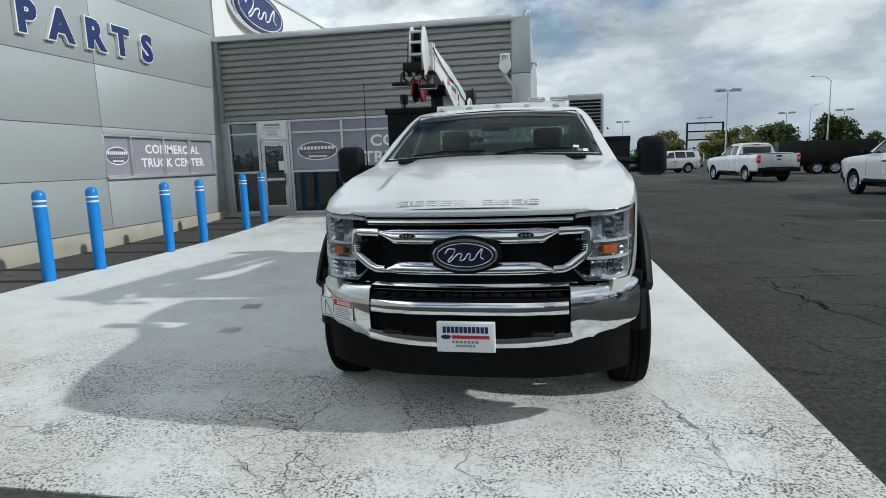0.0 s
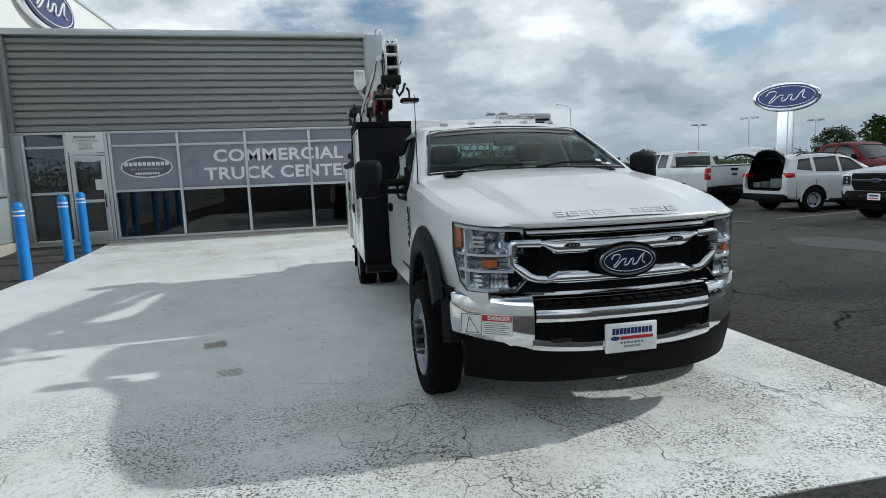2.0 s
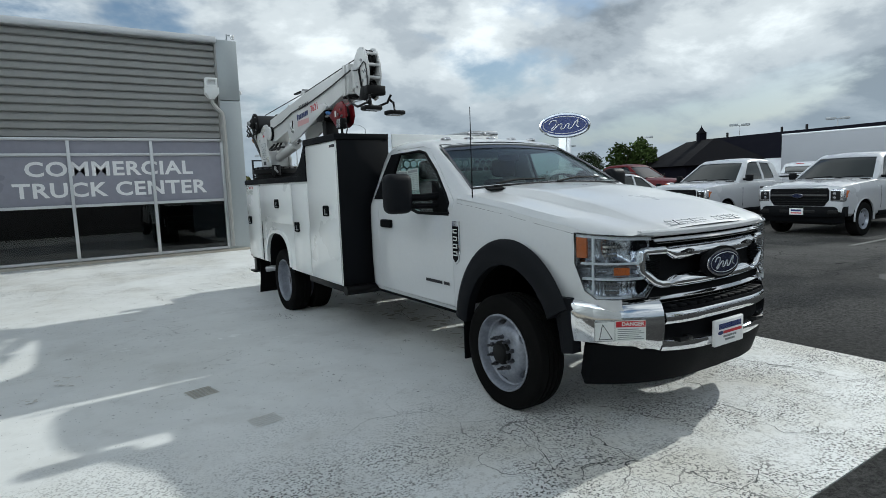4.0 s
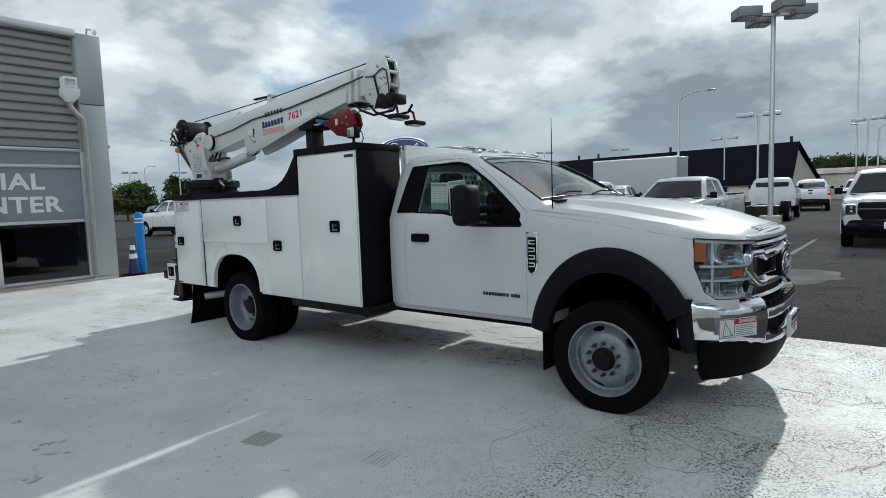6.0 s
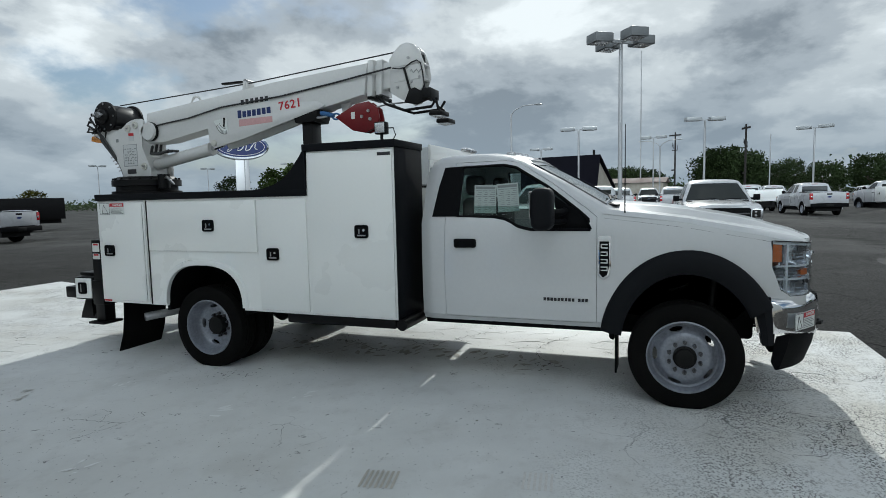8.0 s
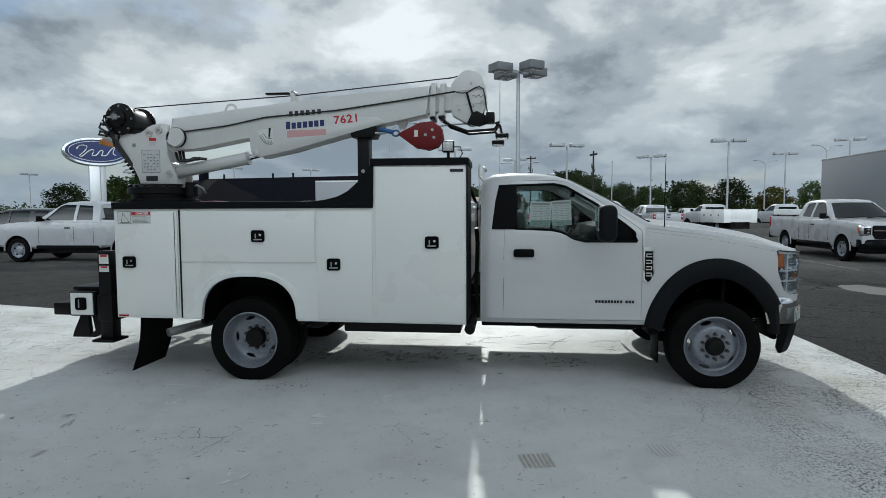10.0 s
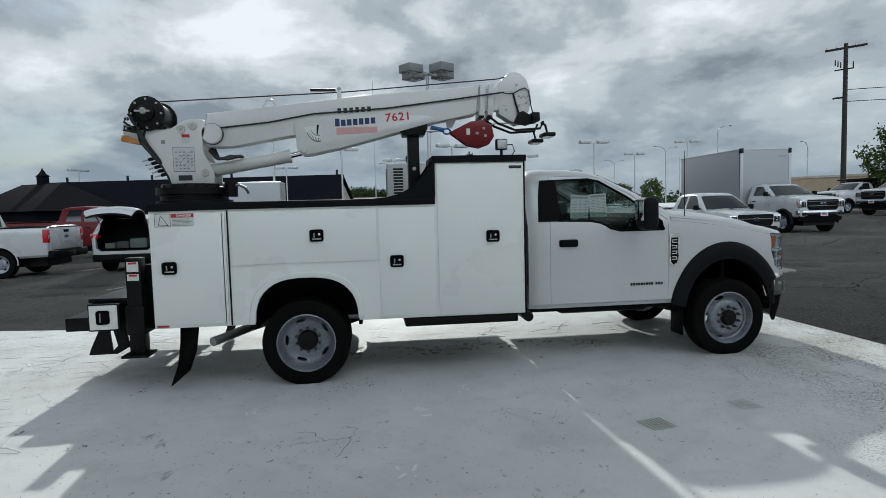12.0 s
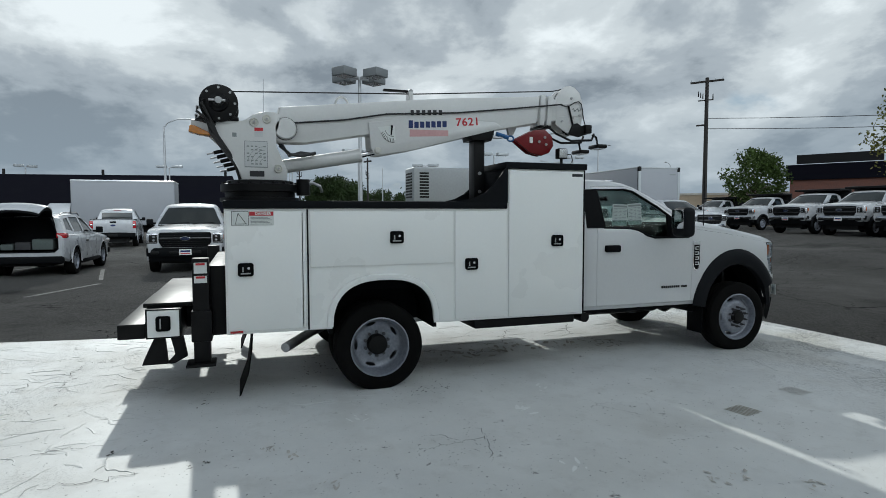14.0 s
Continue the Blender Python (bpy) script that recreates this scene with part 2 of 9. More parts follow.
        height = calc("SUBTRACT", calc("ADD", calc("MULTIPLY", grit, 0.35), calc("MULTIPLY", noise_at(9, 6, 0.7), 0.8)), bare)
    else:
        crack = calc("MULTIPLY", calc("MAXIMUM", cracks(0.35, 0.010), cracks(1.3, 0.012)), step(noise_at(0.5, 5), 0.48, 0.6))
        colour = blend(crack, asphalt, tuple(c * 0.4 for c in dark))
        nt.links.new(colour, b.inputs["Base Color"])
        nt.links.new(step(blotch, 0.3, 0.7, 0.85, 1.0), b.inputs["Roughness"])
        height = calc("SUBTRACT", grit, crack)
    bp = nt.nodes.new("ShaderNodeBump")
    bp.inputs["Strength"].default_value, bp.inputs["Distance"].default_value = (0.45, 0.008) if paint else (0.6, 0.010)
    nt.links.new(height, bp.inputs["Height"])
    nt.links.new(bp.outputs[0], b.inputs["Normal"])
    return m


M_ASPHALT = ground_material("asphalt", (0.062, 0.060, 0.057), (0.015, 0.015, 0.015), (0.132, 0.128, 0.121))
M_PAD = ground_material("white_painted_asphalt", (0.06, 0.06, 0.06), (0.04, 0.04, 0.04), (0.09, 0.09, 0.09), paint=(0.80, 0.81, 0.80))
M_PAINT = material("white_car_paint", (0.64, 0.65, 0.66), 0.32, vary=0.03, stain=1.0, coat=0.7)
# white paint of the parked vehicles, greyed to carry the shade on their sides
M_LOTPAINT = material("shade_greyed_white_paint", (0.46, 0.47, 0.49), 0.28, vary=0.06, stain=1.5, coat=0.8)
# white cargo boxes, the shade of their sunless sides put into the grey
M_BOXGREY = material("shaded_white_box_panel", (0.28, 0.29, 0.31), 0.5, vary=0.08, stain=0.8)
M_BODY = material("white_powder_coat", (0.90, 0.91, 0.89), 0.30, vary=0.015, stain=1.5, coat=0.8)
M_CRANE = material("white_crane_paint", (0.64, 0.64, 0.63), 0.35, vary=0.05, stain=3.0, coat=0.3)
M_BLACK = material("black_plastic", (0.005, 0.0054, 0.0064), 0.6, vary=0.25, grain=200, bump=0.08, spec=0.07)
M_FLARE = material("grained_grey_black_plastic", (0.0085, 0.0095, 0.012), 0.55, vary=0.2, grain=240, bump=0.12, spec=0.13)
M_BLACKPAINT = material("black_bed_liner", (0.007, 0.008, 0.010), 0.6, vary=0.3, grain=260, bump=0.25, spec=0.10)
M_STEELBLACK = material("black_painted_steel", (0.005, 0.005, 0.0055), 0.45, vary=0.3, grain=60, spec=0.2)
M_RUBBER = material("tyre_rubber", (0.0045, 0.0045, 0.0046), 0.8, vary=0.3, grain=120, bump=0.15, dirt=(0.008, 0.0077, 0.0073), spec=0.06)
M_CHROME = material("chrome", (0.72, 0.73, 0.75), 0.07, 1.0, vary=0.04)
M_RIM = material("grey_painted_steel_wheel", (0.31, 0.33, 0.38), 0.34, 0.3, vary=0.14, stain=6.0, dirt=(0.20, 0.21, 0.24))
M_HUB = material("hub_grease_black", (0.008, 0.008, 0.008), 0.55, 0.0, spec=0.2)
M_NUT = material("dull_wheel_nut", (0.13, 0.13, 0.14), 0.45, 0.8, vary=0.2)
# darker, rougher chrome for the parked vehicles
M_DULLCHROME = material("darker_chrome", (0.34, 0.35, 0.37), 0.2, 1.0, vary=0.2)
M_EMBLEM = material("dark_navy_enamel", (0.006, 0.011, 0.04), 0.25, coat=0.3)
M_SILVER = material("silver_wall_panel", (0.40, 0.43, 0.44), 0.45, 0.3, vary=0.03, grain=15, stain=0.3)
M_SIDING = material("grey_metal_siding", (0.30, 0.30, 0.29), 0.5, 0.2, vary=0.08, grain=20, stain=0.6)
M_WHITEWALL = material("white_wall_panel", (0.74, 0.75, 0.75), 0.5, vary=0.05, stain=0.5)
M_ALU = material("anodised_aluminium", (0.62, 0.63, 0.64), 0.36, 0.7, vary=0.06)
M_CONCRETE = material("concrete", (0.42, 0.40, 0.35), 0.85, vary=0.25, grain=60, stain=1.6, bump=0.3, dirt=(0.30, 0.27, 0.22))
M_FILM = material("grey_lilac_window_film", (0.27, 0.27, 0.32), 0.32, vary=0.10, grain=8, stain=0.9)
M_FILMTEXT = material("white_film_lettering", (0.80, 0.80, 0.81), 0.4, vary=0.05)
M_DARKFILM = material("dark_outline_film", (0.12, 0.12, 0.15), 0.4)
M_NAVY = material("navy_blue", (0.010, 0.026, 0.13), 0.35, vary=0.1, coat=0.1)
M_WHITE = material("white_plastic", (0.78, 0.78, 0.78), 0.4, vary=0.04)
M_BLUE = material("blue_bollard_sleeve", (0.012, 0.21, 0.62), 0.38, vary=0.12, grain=30, stain=5)
M_RED = material("red_paint", (0.17, 0.006, 0.010), 0.35, vary=0.15, coat=0.1, spec=0.3)
# darker copy of the red paint: the shade on the pickup is in its colour
M_REDTRUCK = material("shade_darkened_red_paint", (0.085, 0.003, 0.006), 0.4, vary=0.1, spec=0.2)
M_REDVINYL = material("red_vinyl", (0.50, 0.02, 0.03), 0.45)
M_AMBER = material("amber_lens", (0.52, 0.13, 0.03), 0.2, vary=0.35, grain=60, coat=0.6)
M_REDLENS = material("red_lens", (0.40, 0.01, 0.015), 0.18, coat=0.6)
M_LAMPDARK = material("faceted_lamp_bowl", (0.46, 0.47, 0.49), 0.18, 0.9, vary=0.75, grain=90)
M_CRACK = material("open_crack", (0.055, 0.055, 0.053), 0.95, vary=0.3)
M_RUST = material("rust_print_on_paint", (0.56, 0.53, 0.47), 0.85, vary=0.3, grain=90)
M_PINCAP = material("pale_pin_cap", (0.62, 0.61, 0.56), 0.5, vary=0.2)
M_DRL = material("frosted_lamp_strip", (0.78, 0.79, 0.80), 0.3, 0.2, vary=0.1, coat=0.4)
M_LENS = pane_glass("clear_lamp_lens", (0.9, 0.92, 0.94), 1.2)
M_REFLECTOR = material("lamp_reflector", (0.62, 0.63, 0.65), 0.24, 0.9, vary=0.2, grain=30)
M_GLASS = pane_glass("vehicle_glass", (0.72, 0.80, 0.78), 1.16)
M_DARKGLASS = material("dark_tinted_glass", (0.010, 0.014, 0.014), 0.05, vary=0.2, spec=0.55, coat=0.0)
M_SHOPGLASS = pane_glass("shop_glass", (0.30, 0.33, 0.34), 1.6)
M_TRIMBLACK = material("gloss_black_trim", (0.010, 0.010, 0.011), 0.15, coat=0.5)
M_SEAT = material("dark_grey_cloth", (0.045, 0.045, 0.048), 0.9, vary=0.2, grain=150, bump=0.3)
M_ROOM = material("shade_dark_room_wall", (0.07, 0.07, 0.07), 0.9)
M_PAPER = material("printed_paper", (0.72, 0.74, 0.72), 0.6, vary=0.05)
M_SHEET = material("pale_green_printed_paper", (0.44, 0.50, 0.48), 0.6, vary=0.06)
M_INK = material("grey_print", (0.22, 0.24, 0.24), 0.6)
M_INKBLACK = material("black_print", (0.02, 0.02, 0.025), 0.5)
M_STEEL = material("bare_steel", (0.45, 0.45, 0.46), 0.32, 0.9, vary=0.2)
M_HOSE = material("black_hose", (0.015, 0.015, 0.016), 0.5)
M_BLUESTRAP = material("blue_sling", (0.03, 0.12, 0.30), 0.7)
M_PINK = material("pale_red_decal", (0.62, 0.36, 0.36), 0.45)
M_GREYPOLE = material("galvanised_pole", (0.40, 0.41, 0.42), 0.5, 0.5, vary=0.12)
M_LAMPHOUSE = material("lamp_housing_grey", (0.36, 0.38, 0.39), 0.5, 0.2, vary=0.1)
M_HEADGREY = material("weathered_grey_lamp_box", (0.15, 0.16, 0.165), 0.6, 0.1, vary=0.15)
M_WOODPOLE = material("weathered_pole_wood", (0.024, 0.021, 0.019), 0.9, vary=0.4, grain=30, bump=0.4)
M_DARKWALL = material("dark_brown_cladding", (0.006, 0.006, 0.010), 0.9, vary=0.2, stain=0.4, spec=0.05)
M_ROOFDARK = material("dark_shingle_roof", (0.010, 0.010, 0.012), 0.95, vary=0.25, grain=8, spec=0.03)
M_BRICK = material("red_brown_brick", (0.15, 0.065, 0.048), 0.85, vary=0.3, grain=12)
M_TAN = material("tan_block_wall", (0.34, 0.27, 0.19), 0.85, vary=0.2)
M_BARK = material("bark", (0.09, 0.07, 0.05), 0.95, vary=0.4, grain=20, bump=0.5)


def leaf_material(name, c):
    m = material(name, c, 0.75, vary=0.5, grain=3.0, stain=0.6, spec=0.15)
    return m


M_LEAF = leaf_material("green_leaves", (0.055, 0.085, 0.022))
M_LEAF2 = leaf_material("yellowing_leaves", (0.12, 0.12, 0.03))
M_LEAF3 = leaf_material("dark_leaves", (0.030, 0.048, 0.016))


# ---- mesh helpers ----
def part(name, bm, mat, parent=None, label="", angle=35.0):
    """Links a bmesh as one mesh object under a thing or a part."""
    bmesh.ops.recalc_face_normals(bm, faces=bm.faces)
    lim = radians(angle)
    for f in bm.faces:
        f.smooth = True
    for e in bm.edges:
        e.smooth = len(e.link_faces) == 2 and e.calc_face_angle(0) < lim
    me = bpy.data.meshes.new(name)
    bm.to_mesh(me)
    bm.free()
    me.materials.append(mat)
    ob = new(name, me)
    ob.parent = parent
    return tagged(ob, label) if label else ob


def thing(name, at, rz, label, category, group="", kind=""):
    ob = new(name)
    ob.empty_display_size = 0.2
    ob.matrix_basis = pose(*at, 0, 0, rz)
    return tagged(ob, label, category, group, kind)


def solid(name, bm, mat, label="", category="", group="", kind="", angle=35.0):
    return tagged(part(name, bm, mat, None, "", angle), label, category, group, kind)


def BM():
    return bmesh.new()


def box(bm, x0, x1, y0, y1, z0, z1, bevel=0.0, seg=2, m=None):
    r = bmesh.ops.create_cube(bm, size=1)
    vs = r["verts"]
    for v in vs:
        v.co = Vector((x0 + (v.co.x + 0.5) * (x1 - x0), y0 + (v.co.y + 0.5) * (y1 - y0), z0 + (v.co.z + 0.5) * (z1 - z0)))
    if m:
        bmesh.ops.transform(bm, matrix=m, verts=vs)
    if bevel:
        es = {e for v in vs for e in v.link_edges}
        bmesh.ops.bevel(bm, geom=list(es), offset=bevel, segments=seg, affect="EDGES", profile=0.5)
    return bm


def rod(bm, p0, p1, r0, r1=None, seg=12):
    p0, p1 = Vector(p0), Vector(p1)
    d = p1 - p0
    m = Matrix.Translation((p0 + p1) / 2) @ d.to_track_quat("Z", "Y").to_matrix().to_4x4()
    bmesh.ops.create_cone(bm, cap_ends=True, segments=seg, radius1=r0, radius2=r0 if r1 is None else r1, depth=d.length, matrix=m)
    return bm


def tube(bm, path, r, seg=8, close=False):
    """A round bar along a path."""
    path = [Vector(p) for p in path]
    rings = []
    for i, p in enumerate(path):
        d = (path[min(i + 1, len(path) - 1)] - path[max(i - 1, 0)]).normalized()
        up = Vector((0, 0, 1)) if abs(d.z) < 0.9 else Vector((1, 0, 0))
        u = d.cross(up).normalized()
        w = u.cross(d)
        rings.append([bm.verts.new(p + r * (math.cos(k * math.tau / seg) * u + math.sin(k * math.tau / seg) * w)) for k in range(seg)])
    for a0, b0 in zip(rings, rings[1:]):
        for k in range(seg):
            bm.faces.new((a0[k], a0[(k + 1) % seg], b0[(k + 1) % seg], b0[k]))
    bm.faces.new(rings[0][::-1])
    bm.faces.new(rings[-1])
    return bm


def prism(bm, pts, axis, a0, b0, bevel=0.0, seg=2):
    """A polygon of (u, v) pushed along an axis. x: (y, z); y: (x, z); z: (x, y)."""
    def at(u, v, w):
        return {"x": (w, u, v), "y": (u, w, v), "z": (u, v, w)}[axis]
    lo = [bm.verts.new(at(u, v, a0)) for u, v in pts]
    hi = [bm.verts.new(at(u, v, b0)) for u, v in pts]
    n = len(pts)
    fs = [bm.faces.new(lo), bm.faces.new(hi)] + [bm.faces.new((lo[i], lo[(i + 1) % n], hi[(i + 1) % n], hi[i])) for i in range(n)]
    if bevel:
        es = {e for f in fs[:2] for e in f.edges}
        bmesh.ops.bevel(bm, geom=list(es), offset=bevel, segments=seg, affect="EDGES", profile=0.5)
    return bm


def lathe(bm, prof, seg=32, m=None, cap=True):
    """A profile of (radius, height) turned round z, then set by m."""
    m = m or Matrix()
    rings = []
    for r, h in prof:
        rings.append([bm.verts.new(m @ Vector((r * math.cos(k * math.tau / seg), r * math.sin(k * math.tau / seg), h))) for k in range(seg)])
    for a0, b0 in zip(rings, rings[1:]):
        for k in range(seg):
            bm.faces.new((a0[k], a0[(k + 1) % seg], b0[(k + 1) % seg], b0[k]))
    for ring, (r, h) in ((rings[0], prof[0]), (rings[-1], prof[-1])):
        if r > 1e-4 and cap:
            bm.faces.new(ring)
    bmesh.ops.remove_doubles(bm, verts=[v for ring in (rings[0], rings[-1]) for v in ring], dist=1e-5)
    return bm


def loft(bm, rings, caps=True, closed=True):
    """Skins a run of rings of 3D points."""
    vs = [[bm.verts.new(p) for p in ring] for ring in rings]
    n = len(vs[0])
    for a0, b0 in zip(vs, vs[1:]):
        for k in range(n if closed else n - 1):
            bm.faces.new((a0[k], a0[(k + 1) % n], b0[(k + 1) % n], b0[k]))
    if caps and closed:
        bm.faces.new(vs[0])
        bm.faces.new(vs[-1])
    return bm


def patch(bm, grid, thick=0.0, out=None):
    """A sheet through a grid of points, thickened along out."""
    vs = [[bm.verts.new(p) for p in row] for row in grid]
    fs = [bm.faces.new((vs[i][j], vs[i][j + 1], vs[i + 1][j + 1], vs[i + 1][j])) for i in range(len(vs) - 1) for j in range(len(vs[0]) - 1)]
    if thick:
        bmesh.ops.recalc_face_normals(bm, faces=fs)
        bmesh.ops.solidify(bm, geom=fs, thickness=thick)
    return bm


def carve(bm, cutters, op="DIFFERENCE"):
    """bm with the cutters taken away."""
    def ob_of(b):
        bmesh.ops.recalc_face_normals(b, faces=b.faces)
        me = bpy.data.meshes.new("tmp")
        b.to_mesh(me)
        b.free()
        return new("tmp", me)
    base = ob_of(bm)
    tools = [ob_of(c) for c in cutters]
    for tl in tools:
        md = base.modifiers.new("cut", "BOOLEAN")
        md.operation, md.solver, md.object = op, "EXACT", tl
    dg = bpy.context.evaluated_depsgraph_get()
    dg.update()
    me = bpy.data.meshes.new_from_object(base.evaluated_get(dg))
    out = bmesh.new()
    out.from_mesh(me)
    bpy.data.meshes.remove(me)
    for o in (base, *tools):
        d = o.data
        bpy.data.objects.remove(o)
        bpy.data.meshes.remove(d)
    return out


def letters(body, size, depth, m, spacing=1.0, bold=0.0, stretch=1.0):
    """The built-in font as a bmesh, its middle at the pose m, in its x-y plane."""
    cu = bpy.data.curves.new("words", "FONT")
    cu.body, cu.size, cu.extrude, cu.align_x, cu.align_y = body, size, depth, "CENTER", "CENTER"
    cu.space_character, cu.offset, cu.resolution_u = spacing, bold, 3
    ob = new("tmp", cu)
    dg = bpy.context.evaluated_depsgraph_get()
    dg.update()
    me = bpy.data.meshes.new_from_object(ob.evaluated_get(dg))
    bm = bmesh.new()
    bm.from_mesh(me)
    bpy.data.objects.remove(ob)
    bpy.data.curves.remove(cu)
    bpy.data.meshes.remove(me)
    bmesh.ops.transform(bm, matrix=m @ Matrix.Diagonal((stretch, 1, 1, 1)), verts=bm.verts)
    return bm


def oval(bm, a0, b0, depth, m, seg=48, bevel=0.0):
    """An oval plate, a by b half-axes, in the x-y plane of m."""
    pts = [(a0 * math.cos(k * math.tau / seg), b0 * math.sin(k * math.tau / seg)) for k in range(seg)]
    n0 = len(bm.verts)
    prism(bm, pts, "z", 0, depth, bevel)
    bm.verts.ensure_lookup_table()
    bmesh.ops.transform(bm, matrix=m, verts=bm.verts[n0:])
    return bm


def oval_badge(parent, m, a0, b0, depth, field=None, mark=None):
    """A blue oval emblem with a bright rim and a pale scroll, as plain shapes."""
    part("rim", oval(BM(), a0, b0, depth, m, bevel=depth * 0.2), M_CHROME, parent, "bright oval rim")
    part("field", oval(BM(), a0 * 0.93, b0 * 0.86, depth * 0.15 + 0.002, m @ pose(0, 0, depth)), field or M_NAVY, parent, "navy blue oval field")
    bm = BM()
    ring = []
    for k in range(49):
        t = k * math.tau / 48
        ring.append(m @ Vector((a0 * 0.84 * math.cos(t), b0 * 0.72 * math.sin(t), depth * 1.2 + 0.002)))
    tube(bm, ring, b0 * 0.025, 6)
    part("inner_line", bm, mark or M_WHITE, parent, "thin white inner line")
    bm = BM()
    run = [(-0.60, 0.10), (-0.50, 0.38), (-0.30, 0.36), (-0.36, 0.0), (-0.52, -0.34), (-0.44, -0.38), (-0.22, 0.06), (-0.08, 0.06), (-0.16, -0.30), (-0.02, -0.26), (0.10, 0.08),
           (0.18, 0.04), (0.14, -0.28), (0.28, -0.24), (0.40, 0.12), (0.54, 0.40), (0.48, -0.10), (0.62, -0.26)]
    fine = []
    for i in range(len(run) - 1):
        p0, p1, p2, p3 = [Vector(run[min(max(i + k, 0), len(run) - 1)]) for k in (-1, 0, 1, 2)]
        for t in (0, 0.34, 0.67):
            fine.append(0.5 * ((2 * p1) + (p2 - p0) * t + (2 * p0 - 5 * p1 + 4 * p2 - p3) * t * t + (3 * p1 - p0 - 3 * p2 + p3) * t * t * t))
    tube(bm, [m @ Vector((q.x * a0, q.y * b0, depth * 1.2 + 0.003)) for q in fine], b0 * 0.042, 6)
    part("scroll", bm, mark or M_WHITE, parent, "pale scroll mark")


def spread(lo, hi, n):
    return [lo + (hi - lo) * k / (n - 1) for k in range(n)]


def smooth(v, lo, hi):
    t = min(1, max(0, (v - lo) / (hi - lo)))
    return t * t * (3 - 2 * t)


def gz(x, y):
    """Height of the ground: it climbs gently to the shop front and to the lot's far row."""
    return 0.0055 * min(6.0, max(0.0, y - 9.0)) ** 2 * (1 - smooth(x, 1.6, 7.0)) * (1 - smooth(y, 18, 26)) + (0.30 * smooth(-y, 6.8, 8.2) + 0.35 * smooth(-y, 11.2, 14.5)) * smooth(x, 2, 8) * (1 - smooth(-y, 45, 60))


# ---- ground ----
def sheet(xs, ys, lift, under=0.0):
    bm = BM()
    top = [[bm.verts.new((x, y, gz(x, y) + lift)) for x in xs] for y in ys]
    for i in range(len(ys) - 1):
        for j in range(len(xs) - 1):
            bm.faces.new((top[i][j], top[i][j + 1], top[i + 1][j + 1], top[i + 1][j]))
    if under:
        edge = [e for e in bm.edges if len(e.link_faces) == 1]
        r = bmesh.ops.extrude_edge_only(bm, edges=edge)
        for v in r["geom"]:
            if isinstance(v, bmesh.types.BMVert):
                v.co.z -= under
    return bm


far = [-3000, -600, -150, -60]
solid("ground", sheet(far + spread(-30, 30, 61) + [60, 150, 600, 3000], far + spread(-30, 40, 71) + [60, 150, 600, 3000], -0.006), M_ASPHALT,
      "dark weathered cracked asphalt of the car lot", "ground", kind="structure")
PAD_LIFT = 0.004
pavement = solid("pavement", sheet(spread(-6.95, 1.5, 40), spread(2.2, 14.72, 60), PAD_LIFT, 0.02), M_PAD, "white painted display pad, cracked and worn along its front edge", "pavement", kind="structure")

# ---- the shop building ----
FY, LX, RX, TOP = 14.8, -8.75, -0.36, 4.97


def wall_group(name, label):
    return thing(name, (0, 0, 0), 0, label, "wall", kind="structure")


north = wall_group("wall_north", "grey metal shop front with ribbed siding above a glazed ground floor")
part("wall_core", box(BM(), LX, -0.86, FY + 0.12, FY + 0.3, 2.70, TOP - 0.05), M_SIDING, north)
part("side_wall", box(BM(), RX - 0.25, RX - 0.02, FY + 0.3, 26, 0.0, TOP - 0.1), M_SILVER, north, "silver metal side wall")
part("corner_pilaster", box(BM(), -0.82, RX, FY - 0.05, FY + 0.42, 3.60, 4.92, 0.012), M_SILVER, north, "smooth silver corner panel")
part("corner_pilaster", box(BM(), -0.82, RX, FY - 0.05, FY + 0.42, 0.14, 3.588, 0.012), M_SILVER, north, "smooth silver corner panel")
part("coping", box(BM(), LX, -0.80, FY - 0.10, FY + 0.40, 4.83, TOP, 0.015), M_ALU, north, "pale metal roof coping")
part("lintel", box(BM(), LX, -0.82, FY - 0.03, FY + 0.2, 2.68, 2.735, 0.006), M_ALU, north)
rib = bpy.data.meshes.new("siding_panel")
bm = prism(BM(), [(0, 0), (-0.055, 0.028), (-0.055, 0.105), (-0.012, 0.155), (0.02, 0.160), (0.02, 0)], "x", LX + 0.05, -0.84)
bmesh.ops.recalc_face_normals(bm, faces=bm.faces)
bm.to_mesh(rib)
bm.free()
rib.materials.append(M_SIDING)
for k in range(13):
    ob = new("siding_panel", rib)
    ob.parent = north
    ob.location = (0, FY + 0.10, 2.735 + 0.1612 * k)
part("edge_trim", box(BM(), -0.845, -0.815, FY - 0.06, FY + 0.2, 2.70, 4.84), M_SIDING, north)

part("corner_trim", box(BM(), LX + 0.002, LX + 0.12, FY - 0.05, FY + 0.12, 2.74, 4.83, 0.006), M_SIDING, north)
part("corner_pier", box(BM(), LX + 0.002, -8.56, FY - 0.04, FY + 0.12, 0.2, 2.678, 0.006), M_SILVER, north, "silver pier beside the glazing")
